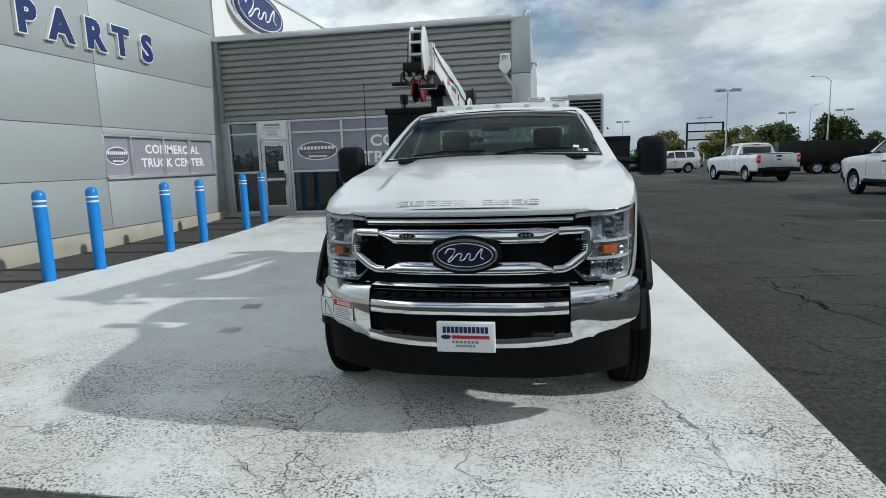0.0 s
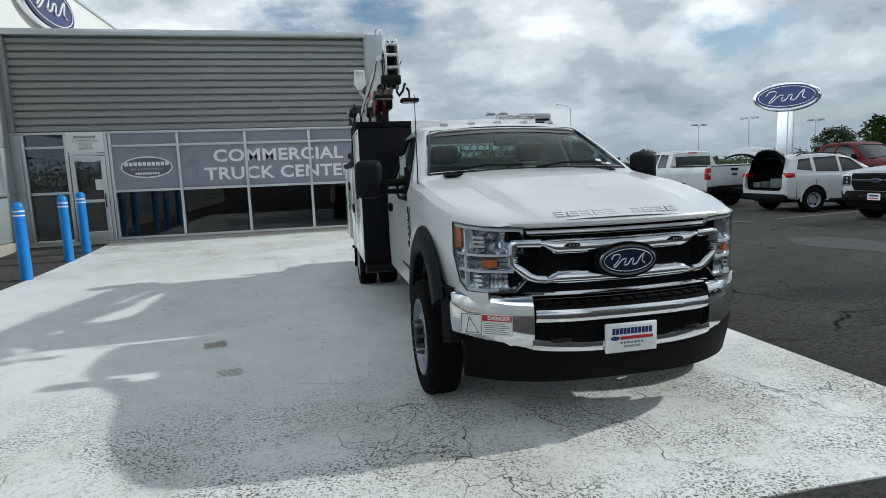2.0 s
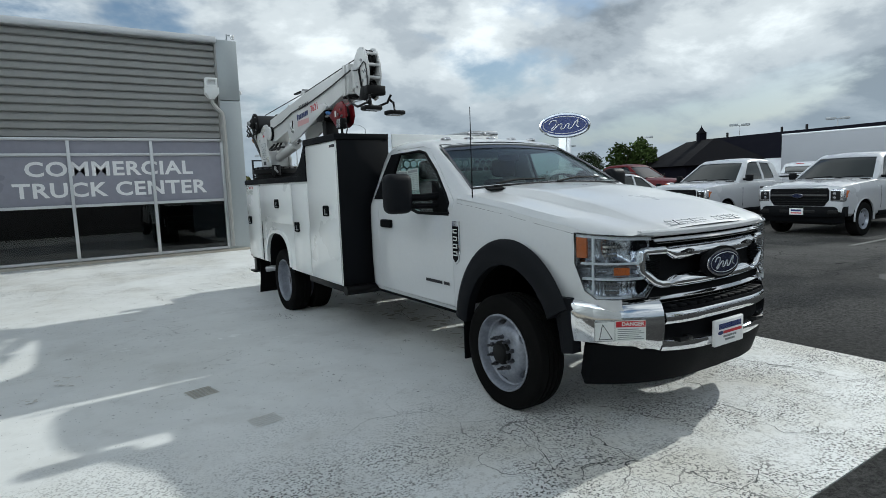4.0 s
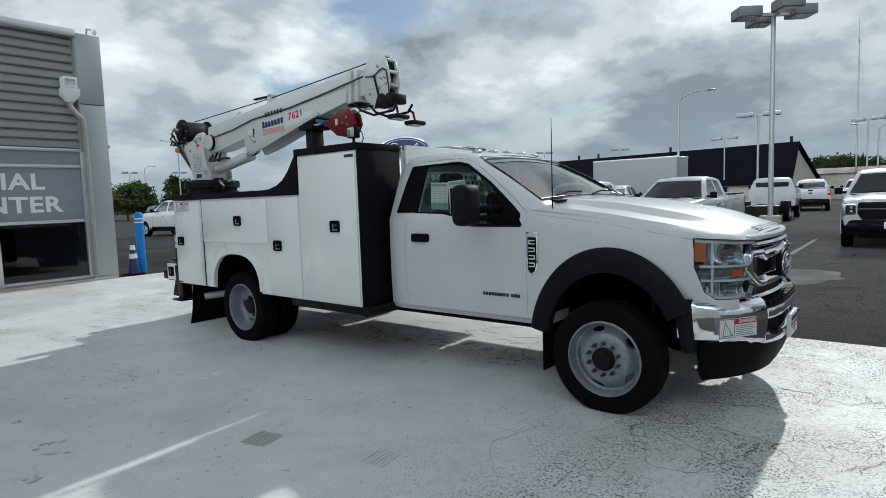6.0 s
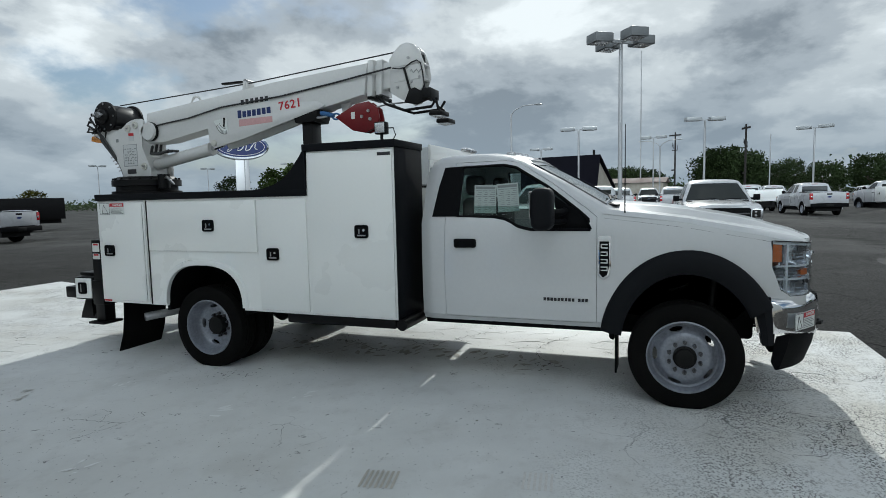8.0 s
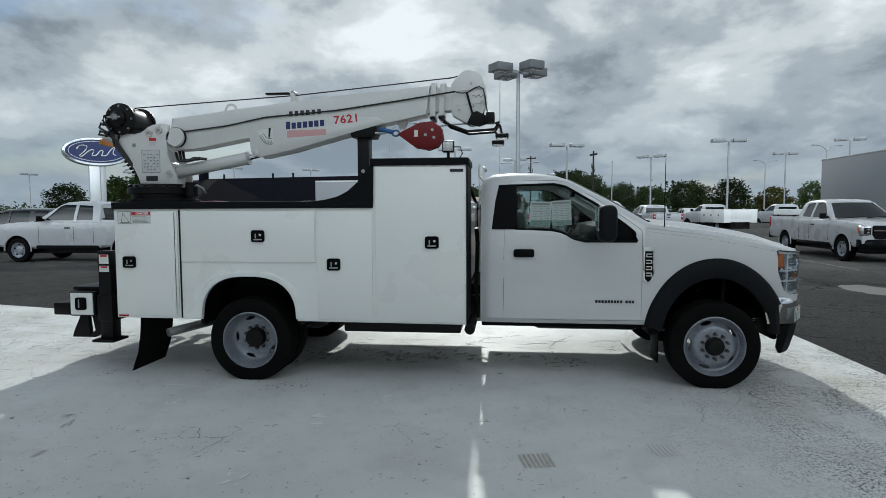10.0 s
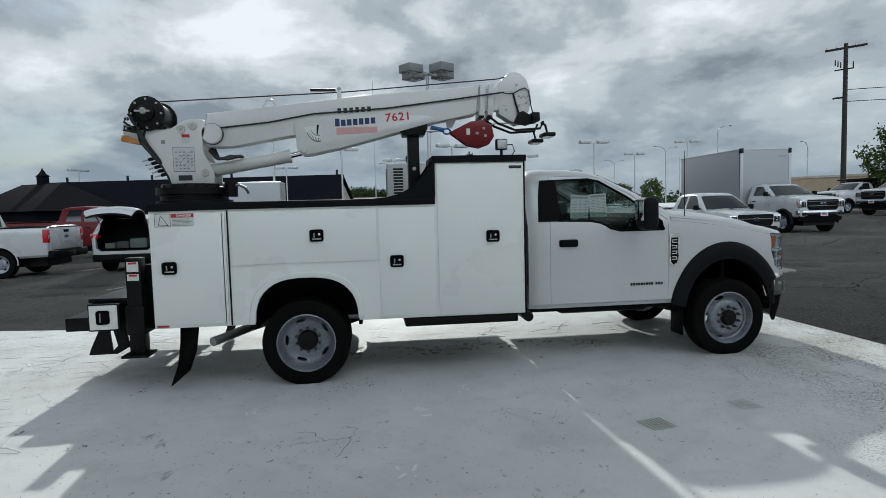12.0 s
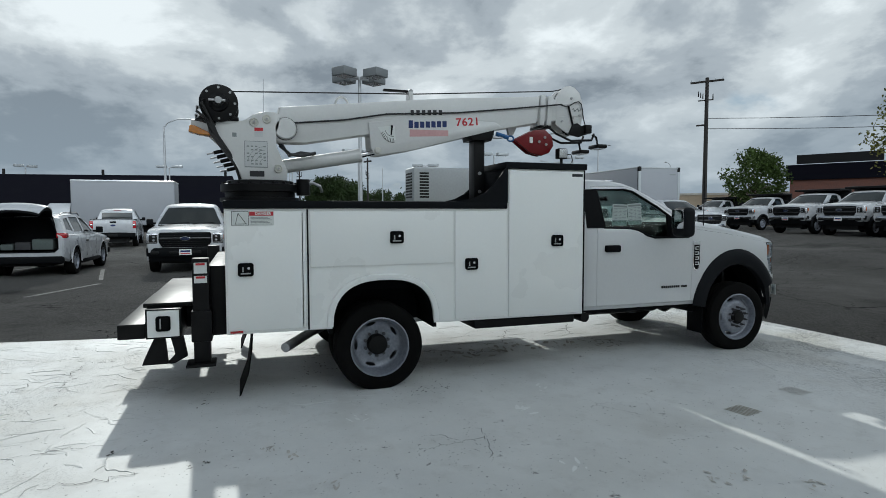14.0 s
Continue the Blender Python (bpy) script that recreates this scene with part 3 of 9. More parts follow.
# glazing: posts, rails, panes, printed film
XS = [-6.75, -5.30, -3.79, -2.29, -0.84]
front = thing("window_front", (0, 0, 0), 0, "aluminium framed shop windows with printed grey film over dark glass", "window", kind="structure")
for x in XS:
    part("post", box(BM(), x - 0.03, x + 0.03, FY - 0.02, FY + 0.10, 0.22, 2.68, 0.004), M_ALU, front)
for z in (0.27, 1.37, 2.40):
    for x0, x1 in zip(XS, XS[1:]):
        part("rail", box(BM(), x0 + 0.031, x1 - 0.031, FY - 0.015, FY + 0.095, z - 0.028, z + 0.028, 0.004), M_ALU, front)
for x0, x1 in zip(XS, XS[1:]):
    part("transom_film", box(BM(), x0 + 0.032, x1 - 0.032, FY + 0.04, FY + 0.05, 2.43, 2.68), M_FILM, front)
    part("banner_film", box(BM(), x0 + 0.032, x1 - 0.032, FY + 0.04, FY + 0.05, 1.40, 2.37), M_FILM, front)
    pn = part("pane", box(BM(), x0 + 0.032, x1 - 0.032, FY + 0.04, FY + 0.046, 0.30, 1.34), M_SHOPGLASS, front)
    pn.visible_shadow = False
part("banner_lettering", letters("COMMERCIAL", 0.40, 0.003, pose(-3.02, FY + 0.034, 2.10, 90), 1.06, 0.010, 1.16), M_FILMTEXT, front, "white capital lettering on grey film")
part("banner_lettering", letters("TRUCK CENTER", 0.40, 0.003, pose(-3.00, FY + 0.034, 1.68, 90), 1.06, 0.010, 1.16), M_FILMTEXT, front, "white capital lettering on grey film")


def window_logo(parent, m, w, h):
    part("logo_ring", oval(BM(), w, h, 0.003, m), M_FILMTEXT, parent, "white oval rim of a printed emblem")
    part("logo_field", oval(BM(), w * 0.95, h * 0.88, 0.003, m @ pose(0, 0, 0.003)), M_DARKFILM, parent, "dark oval of a printed emblem")
    for y, hh, ww, mt in ((0.30, 0.34, 1.75, M_FILMTEXT), (-0.18, 0.17, 1.25, M_FILM), (-0.58, 0.20, 0.95, M_FILMTEXT)):
        bm = BM()
        n = 10
        for k in range(n):
            x = (k - (n - 1) / 2) / n * ww * w
            box(bm, x - ww * w / n * 0.38, x + ww * w / n * 0.38, y * h - hh * h / 2, y * h + hh * h / 2, 0.005, 0.008)
        bmesh.ops.transform(bm, matrix=m, verts=bm.verts)
        part("logo_bars", bm, mt, parent)


window_logo(front, pose(-6.02, FY + 0.036, 1.90, 90), 0.56, 0.25)

# door with its sidelight and sign
door = thing("door_1", (0, 0, 0), 0, "closed aluminium glass entrance door with a sign over it", "door", kind="structure")
for x in (-8.52, -7.66, -6.83):
    part("jamb", box(BM(), x - 0.035, x + 0.035, FY - 0.025, FY + 0.10, 0.2, 2.68, 0.004), M_ALU, door)
for z in (0.27, 1.37, 2.40):
    part("rail", box(BM(), -8.48, -7.70, FY - 0.015, FY + 0.095, z - 0.028, z + 0.028, 0.004), M_ALU, door)
part("rail", box(BM(), -7.62, -6.87, FY - 0.015, FY + 0.095, 2.20, 2.26, 0.004), M_ALU, door)
for z0, z1 in ((0.30, 1.34), (1.40, 2.37), (2.43, 2.68)):
    part("pane", box(BM(), -8.48, -7.70, FY + 0.04, FY + 0.046, z0, z1), M_SHOPGLASS, door).visible_shadow = False
leaf = part("leaf", carve(box(BM(), -7.61, -6.88, FY - 0.01, FY + 0.05, 0.24, 2.19, 0.005), [box(BM(), -7.51, -6.98, FY - 0.1, FY + 0.2, 0.46, 1.14), box(BM(), -7.51, -6.98, FY - 0.1, FY + 0.2, 1.20, 2.08)]), M_ALU, door)
part("pane", box(BM(), -7.505, -6.985, FY + 0.012, FY + 0.02, 0.47, 1.13), M_SHOPGLASS, leaf).visible_shadow = False
part("pane", box(BM(), -7.505, -6.985, FY + 0.012, FY + 0.02, 1.21, 2.07), M_SHOPGLASS, leaf).visible_shadow = False
part("pull_handle", tube(BM(), [(-6.94, FY - 0.01, 1.02), (-6.94, FY - 0.06, 1.02), (-6.94, FY - 0.06, 1.32), (-6.94, FY - 0.01, 1.32)], 0.012), M_STEELBLACK, leaf)
part("notice", box(BM(), -7.14, -6.96, FY + 0.004, FY + 0.011, 1.42, 1.66), M_PAPER, leaf, "white paper notice taped to the glass")
sign = part("sign_board", box(BM(), -7.63, -6.86, FY - 0.035, FY + 0.03, 2.27, 2.72, 0.006), M_WHITE, door, "white sign board over the door")
for z, w in ((2.62, 0.44),):
    bm = BM()
    for k in range(10):
        box(bm, -7.245 + (k - 4.5) * 0.046 - 0.017, -7.245 + (k - 4.5) * 0.046 + 0.017, FY - 0.04, FY - 0.035, z - 0.027, z + 0.027)
    part("lettering_bar", bm, M_INK, sign)
for z, words in ((2.535, "COMMERCIAL"), (2.45, "TRUCK"), (2.365, "CENTER")):
    part("lettering", letters(words, 0.082, 0.002, pose(-7.245, FY - 0.038, z, 90), 1.05), M_INK, sign)
part("sill", box(BM(), LX, RX - 0.02, FY - 0.10, FY + 0.12, 0.05, 0.235, 0.01), M_CONCRETE, north, "concrete sill under the glass")
# the room behind the glass; its dimness is put into the dark surface colour
room = thing("room_behind_glass", (0, 0, 0), 0, "empty showroom behind the shop glass, coloured dark for its dimness", "wall", kind="structure")
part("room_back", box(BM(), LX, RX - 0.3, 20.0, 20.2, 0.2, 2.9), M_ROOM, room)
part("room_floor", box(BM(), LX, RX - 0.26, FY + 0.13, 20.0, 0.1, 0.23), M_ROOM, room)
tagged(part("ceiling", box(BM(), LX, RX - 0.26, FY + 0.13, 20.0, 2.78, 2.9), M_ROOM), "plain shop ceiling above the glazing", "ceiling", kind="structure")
tagged(part("roof", box(BM(), LX, RX - 0.26, FY + 0.3, 26, TOP - 0.25, TOP - 0.1), M_CONCRETE), "flat roof of the low shop wing", "roof", kind="structure")

# scupper with its downspout on the front
sc = thing("rain_scupper", (0, 0, 0), 0, "grey metal rain scupper box with a bent downspout", "downspout")
part("outlet", carve(box(BM(), -1.10, -0.86, FY - 0.17, FY + 0.02, 3.86, 4.06, 0.008), [box(BM(), -1.06, -0.90, FY - 0.3, FY - 0.1, 3.90, 4.02)]), M_WHITEWALL, sc)
part("hopper", loft(BM(), [[(-1.12, FY - 0.20, 3.85), (-0.84, FY - 0.20, 3.85), (-0.84, FY + 0.03, 3.85), (-1.12, FY + 0.03, 3.85)], [(-1.12, FY - 0.20, 3.72), (-0.84, FY - 0.20, 3.72), (-0.84, FY + 0.03, 3.72), (-1.12, FY + 0.03, 3.72)],
                           [(-1.03, FY - 0.12, 3.60), (-0.93, FY - 0.12, 3.60), (-0.93, FY - 0.02, 3.60), (-1.03, FY - 0.02, 3.60)]]), M_WHITEWALL, sc)
part("downspout", tube(BM(), [(-0.98, FY - 0.07, 3.62), (-0.98, FY - 0.07, 3.52), (-0.90, FY - 0.09, 3.40), (-0.80, FY - 0.10, 3.30), (-0.78, FY - 0.10, 3.1), (-0.78, FY - 0.10, 0.3)], 0.05, 8), M_SIDING, sc)
for x, y, z in ((-0.52, FY + 0.1, 4.92), (-0.34, FY + 0.5, 3.75)):
    cm = thing("security_camera", (x, y, z), 0, "small grey security camera on the shop wall", "camera", "wall cameras")
    part("bracket", rod(BM(), (-0.02, 0, 0), (0.0, 0, 0.16), 0.018), M_LAMPHOUSE, cm)
    part("arm", rod(BM(), (0, 0, 0.15), (0.10, -0.04, 0.13), 0.014), M_LAMPHOUSE, cm)
    part("camera_body", lathe(BM(), [(0.0, 0.06), (0.04, 0.05), (0.05, 0), (0.035, -0.04), (0, -0.055)], 16, pose(0.11, -0.04, 0.10)), M_WHITE, cm)

# tall left wing: silver panels, ribbon window, raised letters
west = wall_group("wall_west", "tall silver panelled wing of the shop with recessed joints")
SEAM_Z = [0.36, 1.38, 2.41, 3.63, 5.02, 6.95]
SEAM_Y = [-14, -7.5, -1.2, 4.6, 10.42, 14.78]
part("wall_core", carve(box(BM(), LX - 0.30, LX - 0.035, -14, 14.9, 0, 6.94), [box(BM(), LX - 0.5, LX + 0.2, 10.42, 14.32, 1.40, 2.27)]), M_SIDING, west)
part("plinth", box(BM(), LX - 0.28, LX + 0.05, -14, FY - 0.06, -0.05, 0.345, 0.02), M_CONCRETE, west, "stained concrete plinth")
for z0, z1 in zip(SEAM_Z, SEAM_Z[1:]):
    for y0, y1 in zip(SEAM_Y, SEAM_Y[1:]):
        if abs(z0 - 1.38) < 0.01 and y0 > 10:
            part("wall_panel", box(BM(), LX - 0.03, LX, 14.33, 14.78, z0 + 0.006, z1 - 0.006, 0.004), M_SILVER, west)
            part("wall_panel", box(BM(), LX - 0.03, LX, y0 + 0.006, 14.33, 2.275, z1 - 0.006, 0.004), M_SILVER, west)
            continue
        part("wall_panel", box(BM(), LX - 0.03, LX, y0 + 0.006, y1 - 0.006, z0 + 0.006, z1 - 0.006, 0.004), M_SILVER, west)
rib_w = thing("window_side", (0, 0, 0), 0, "ribbon window covered with printed grey film", "window", kind="structure")
WY = [10.42, 11.20, 12.29, 13.27, 14.32]
for y in WY:
    part("post", box(BM(), LX - 0.10, LX + 0.015, y - 0.022, y + 0.022, 1.405, 2.265, 0.003), M_ALU, rib_w)
for y0, y1 in zip(WY, WY[1:]):
    for z in (1.42, 2.25):
        part("rail", box(BM(), LX - 0.10, LX + 0.012, y0 + 0.023, y1 - 0.023, z - 0.02, z + 0.02, 0.003), M_ALU, rib_w)
    part("banner_film", box(BM(), LX - 0.06, LX - 0.05, y0 + 0.023, y1 - 0.023, 1.44, 2.23), M_FILM, rib_w)
part("window_sill", box(BM(), LX, LX + 0.07, 10.40, 14.34, 1.36, 1.40, 0.006), M_ALU, rib_w)
MW = pose(LX - 0.046, 12.72, 1.98, 90, 0, 90)
part("banner_lettering", letters("COMMERCIAL", 0.27, 0.003, MW, 1.06, 0.007, 1.15), M_FILMTEXT, rib_w, "white capital lettering on grey film")
part("banner_lettering", letters("TRUCK CENTER", 0.27, 0.003, pose(LX - 0.046, 12.72, 1.68, 90, 0, 90), 1.06, 0.007, 1.15), M_FILMTEXT, rib_w, "white capital lettering on grey film")
window_logo(rib_w, pose(LX - 0.048, 10.83, 1.84, 90, 0, 90), 0.33, 0.19)
for ch, y in zip("PARTS", (8.90, 9.62, 10.43, 11.16, 11.95)):
    lt = thing("sign_letter", (LX + 0.04, y, 4.15), 0, "raised navy blue sign letter with a white return", "sign", "sign letters on the wall")
    part("letter_back", letters(ch, 0.74, 0.035, pose(0, 0, 0, 90, 0, 90), 1, 0.060), M_WHITE, lt, "white edged letter box")
    part("letter_face", letters(ch, 0.74, 0.004, pose(0.042, 0, 0, 90, 0, 90), 1, 0.036), M_NAVY, lt, "navy blue letter face")
    part("standoff", rod(BM(), (-0.04, 0, 0.0), (-0.03, 0, 0.0), 0.02), M_ALU, lt)
upper = wall_group("wall_upper", "white sloping upper wall that carries the oval sign")
part("upper_wall", box(BM(), LX - 0.3, LX - 0.012, 14.92, 30.0, 4.0, 6.90, 0.01), M_WHITEWALL, upper)
part("upper_coping", box(BM(), LX - 0.34, LX + 0.03, 14.92, 30.0, 6.902, 6.96, 0.01), M_ALU, upper)
ov = thing("oval_sign", (LX - 0.012, 17.25, 6.15), 0, "blue oval emblem sign with a bright rim on the white wall", "sign")
oval_badge(ov, pose(0.002, 0, 0, 90, 0, 90), 1.62, 0.66, 0.20)

# bollards along the pad
def bollard(x, y):
    z = gz(x, y)
    b = thing("bollard", (x, y, z - 0.01), 0, "blue plastic-sleeved bollard with two white bands", "bollard", "blue bollards")
    part("sleeve", lathe(BM(), [(0.086, 0), (0.086, 1.22), (0.080, 1.255), (0.06, 1.285), (0.03, 1.30), (0, 1.305)], 24), M_BLUE, b)
    for h in (1.07, 1.14):
        part("band", lathe(BM(), [(0.0875, h), (0.0885, h + 0.004), (0.0885, h + 0.021), (0.0875, h + 0.025)], 24), M_WHITE, b, "white reflective band")
    return b


for x, y in ((-6.99, 6.98), (-6.95, 7.90), (-6.94, 9.63), (-6.97, 10.78), (-7.02, 12.62), (-7.04, 13.57), (0.28, 15.15)):
    bollard(x, y)
co = thing("traffic_cone", (0.02, 14.95, gz(0.02, 14.95) - 0.006), 0, "dark blue traffic cone with white collars beside the wall", "cone")
part("base", box(BM(), -0.16, 0.16, -0.16, 0.16, 0, 0.03, 0.01), M_BLACK, co)
part("cone_body", lathe(BM(), [(0.12, 0.03), (0.028, 0.68), (0.02, 0.70), (0, 0.70)], 20), M_NAVY, co)
for h0, h1 in ((0.34, 0.44), (0.52, 0.62)):
    r = lambda h: 0.1225 - (h - 0.03) * 0.1415
    part("collar", lathe(BM(), [(r(h0) + 0.001, h0), (r(h0) + 0.004, h0), (r(h1) + 0.004, h1), (r(h1) + 0.001, h1)], 20), M_WHITE, co, "white collar")


def crack_line(path, width, mat, name, seed, jit=0.02):
    """A ragged crack lying on the pad: a thin ribbon that wanders along a path and tapers at its ends."""
    rnd = random.Random(seed)
    pts = []
    for (x0, y0), (x1, y1) in zip(path, path[1:]):
        n = max(2, int(math.hypot(x1 - x0, y1 - y0) / 0.035))
        for k in range(n):
            pts.append(Vector((x0 + (x1 - x0) * k / n + rnd.gauss(0, jit), y0 + (y1 - y0) * k / n + rnd.gauss(0, jit), 0)))
    bm = BM()
    last = None
    for k, p in enumerate(pts):
        d = pts[min(k + 1, len(pts) - 1)] - pts[max(k - 1, 0)]
        s = Vector((-d.y, d.x, 0)).normalized() * width * 0.5 * rnd.uniform(0.4, 1.3) * (0.3 + 0.7 * math.sin(math.pi * (k + 0.5) / len(pts)))
        z = gz(p.x, p.y) + PAD_LIFT + 0.005
        row = [bm.verts.new((p.x + s.x, p.y + s.y, z)), bm.verts.new((p.x - s.x, p.y - s.y, z))]
        if last:
            bm.faces.new((last[0], last[1], row[1], row[0]))
        last = row
    return part(name, bm, mat, pavement)


CRACKS = [[(-0.74, 3.61), (-0.55, 3.28), (-0.41, 2.99), (-0.41, 2.81), (-0.44, 2.63), (-0.33, 2.54), (-0.25, 2.42)],
          [(0.59, 3.89), (0.68, 3.57), (0.76, 3.33), (0.84, 3.15), (0.85, 2.87), (0.87, 2.75), (0.89, 2.56)], [(0.87, 2.75), (1.01, 2.71), (1.13, 2.59)],
          [(-1.64, 3.91), (-1.60, 3.62), (-1.74, 3.36), (-1.88, 3.12), (-1.87, 2.76)], [(-1.88, 3.12), (-1.56, 3.03), (-1.32, 2.97)], [(-1.71, 2.66), (-1.44, 2.46), (-1.3, 2.31)],
          [(0.84, 3.21), (1.08, 3.17), (1.33, 3.01)], [(-3.1, 8.43), (-3.05, 8.07), (-3.01, 7.87), (-3.44, 8.0)]]
for k, path in enumerate(CRACKS):
    crack_line(path, 0.006 if k in (0, 1) else 0.005, M_CRACK, "crack", 20 + k, 0.013)
    rnd = random.Random(60 + k)
    for x, y in path[1:-1]:
        q = rnd.uniform(0, math.tau)
        length = rnd.uniform(0.15, 0.4)
        crack_line([(x, y), (x + math.cos(q) * length * 0.6, y + math.sin(q) * length * 0.6), (x + math.cos(q + 0.5) * length, y + math.sin(q + 0.5) * length)], 0.0045, M_CRACK, "crack", 200 + k, 0.01)
MORE_CRACKS = [[(-2.37, 10.95), (-2.33, 10.68), (-2.30, 10.39)], [(-2.93, 10.62), (-2.91, 10.37), (-2.85, 10.09)], [(-0.77, 11.38), (-0.47, 11.35)], [(-0.89, 11.06), (-0.3, 11.1), (0.24, 11.07)], [(-0.24, 6.47), (0.1, 6.3), (0.46, 6.06)],
               [(-0.34, 6.30), (-0.30, 6.62), (-0.16, 6.9), (-0.2, 7.3)], [(-0.14, 5.39), (0.2, 5.28), (0.66, 5.01)], [(-0.14, 5.39), (-0.45, 5.32), (-0.67, 5.14), (-0.82, 4.92)], [(-0.35, 7.75), (-0.42, 7.4), (-0.62, 7.05), (-0.70, 6.7)], [(-0.1, 8.9), (-0.25, 8.5), (-0.32, 8.1)]]
for k, path in enumerate(MORE_CRACKS):
    crack_line(path, 0.010 if k > 3 else 0.007, M_CRACK, "crack", 320 + k, 0.02)


def paint_ridges(spots, seed):
    """Curled-up lips of thick paint along old cracks: low ragged ridges, scattered round spots (x, y, reach x, reach y, count)."""
    rnd = random.Random(seed)
    bm = BM()
    for x0, y0, rx, ry, count in spots:
        for k in range(count):
            x, y, q = x0 + rnd.uniform(-rx, rx), y0 + rnd.uniform(-ry, ry), rnd.gauss(1.45, 0.55)
            n, high, wide = rnd.randint(4, 11), rnd.uniform(0.0015, 0.0045), rnd.uniform(0.014, 0.034)
            last = None
            for j in range(n + 1):
                f = math.sin(math.pi * (j + 0.15) / (n + 0.3)) * rnd.uniform(0.6, 1.2)
                z = gz(x, y) + PAD_LIFT
                u, w = -math.sin(q), math.cos(q)
                row = [bm.verts.new((x - u * wide * f, y - w * wide * f, z + 0.0005)), bm.verts.new((x + u * 0.002, y + w * 0.002, z + 0.001 + high * f)), bm.verts.new((x + u * wide * 0.5 * f, y + w * wide * 0.5 * f, z + 0.0005))]
                if last:
                    bm.faces.new((last[0], last[1], row[1], row[0]))
                    bm.faces.new((last[1], last[2], row[2], row[1]))
                last = row
                x, y = x + math.cos(q) * 0.045, y + math.sin(q) * 0.045
                q += rnd.gauss(0, 0.4)
    return part("paint_ridges", bm, M_PAD, pavement, "curled ridges of cracked white paint")


paint_ridges([(-0.6, 11.2, 1.9, 1.3, 130), (-2.4, 10.6, 0.6, 0.5, 16), (-0.2, 9.9, 0.9, 0.6, 50), (0.4, 6.6, 0.7, 2.2, 60), (-0.6, 6.6, 0.5, 1.8, 40), (-2.0, 8.7, 0.3, 0.3, 8), (-0.1, 3.4, 0.9, 0.7, 24)], 71)
M_FADED = material("faded_print_on_paint", (0.735, 0.725, 0.70), 0.85, vary=0.2, grain=60)
for x, y, rz, n, mt in ((-3.19, 5.70, 12, 7, M_RUST), (-2.94, 4.85, 8, 6, M_FADED)):
    bm = BM()
    for k in range(n):
        box(bm, -0.10, 0.10, -0.11 + 0.031 * k, -0.095 + 0.031 * k, 0, 0.0012)
    bmesh.ops.transform(bm, matrix=Matrix.Translation((x, y, gz(x, y) + PAD_LIFT + 0.004)) @ Matrix.Rotation(radians(rz), 4, "Z"), verts=bm.verts)
    part("rust_mark", bm, mt, pavement, "brown barred print on the paint")

M_LINE = material("worn_white_line_paint", (0.15, 0.15, 0.145), 0.9, vary=0.8, grain=9, stain=3.0)
M_PATCH = material("pale_concrete_patch", (0.15, 0.147, 0.14), 0.9, vary=0.3, grain=40, bump=0.2)
def paint_chips(spots, seed, mat=None, name="paint_chips", label="dark flecks where the white paint has flaked off"):
    """Flecks where the paint has flaked off the asphalt: ragged little patches, scattered round spots (x, y, reach, count, size)."""
    rnd = random.Random(seed)
    bm = BM()
    for x0, y0, reach, count, size in spots:
        for k in range(count):
            x, y = x0 + rnd.gauss(0, reach), y0 + rnd.gauss(0, reach)
            r, turn, flat = size * rnd.uniform(0.3, 1.1), rnd.gauss(-0.3, 0.5), rnd.uniform(0.15, 0.55)
            z = gz(x, y) + PAD_LIFT + 0.004 + rnd.uniform(0.0, 0.002)
            ring = []
            for q in range(7):
                a = q * math.tau / 7 + rnd.uniform(-0.3, 0.3)
                u, w = r * math.cos(a) * rnd.uniform(0.6, 1.1), r * flat * math.sin(a) * rnd.uniform(0.6, 1.1)
                ring.append(bm.verts.new((x + u * math.cos(turn) - w * math.sin(turn), y + u * math.sin(turn) + w * math.cos(turn), z)))
            bm.faces.new(ring)
    return part(name, bm, mat or M_CRACK, pavement, label)


paint_chips([(-2.48, 10.35, 0.03, 4, 0.022), (-2.82, 9.73, 0.04, 6, 0.022), (-1.52, 9.82, 0.05, 6, 0.025), (-1.28, 9.80, 0.05, 4, 0.02), (-0.74, 8.80, 0.14, 26, 0.022), (-0.18, 9.52, 0.2, 12, 0.016),
             (-3.13, 8.39, 0.04, 9, 0.014), (-3.09, 8.21, 0.06, 6, 0.010), (-3.28, 8.21, 0.05, 5, 0.008), (-1.80, 7.95, 0.08, 26, 0.018), (-1.72, 7.74, 0.07, 16, 0.016), (-0.40, 7.54, 0.10, 20, 0.025),
             (-3.12, 8.00, 0.05, 14, 0.011), (-3.08, 7.80, 0.10, 12, 0.007), (-3.30, 8.01, 0.05, 8, 0.008), (-3.27, 7.85, 0.04, 8, 0.009), (-3.51, 8.02, 0.06, 6, 0.006), (-3.79, 7.99, 0.05, 8, 0.008), (-3.18, 7.38, 0.02, 2, 0.009),
             (-2.45, 9.57, 0.05, 4, 0.010), (-0.6, 5.9, 0.5, 30, 0.010), (-2.6, 8.4, 0.8, 26, 0.006), (-0.69, 7.01, 0.06, 8, 0.03), (-0.67, 5.24, 0.09, 14, 0.026), (-0.26, 7.70, 0.08, 10, 0.02), (-0.5, 6.4, 0.4, 30, 0.014)], 61)
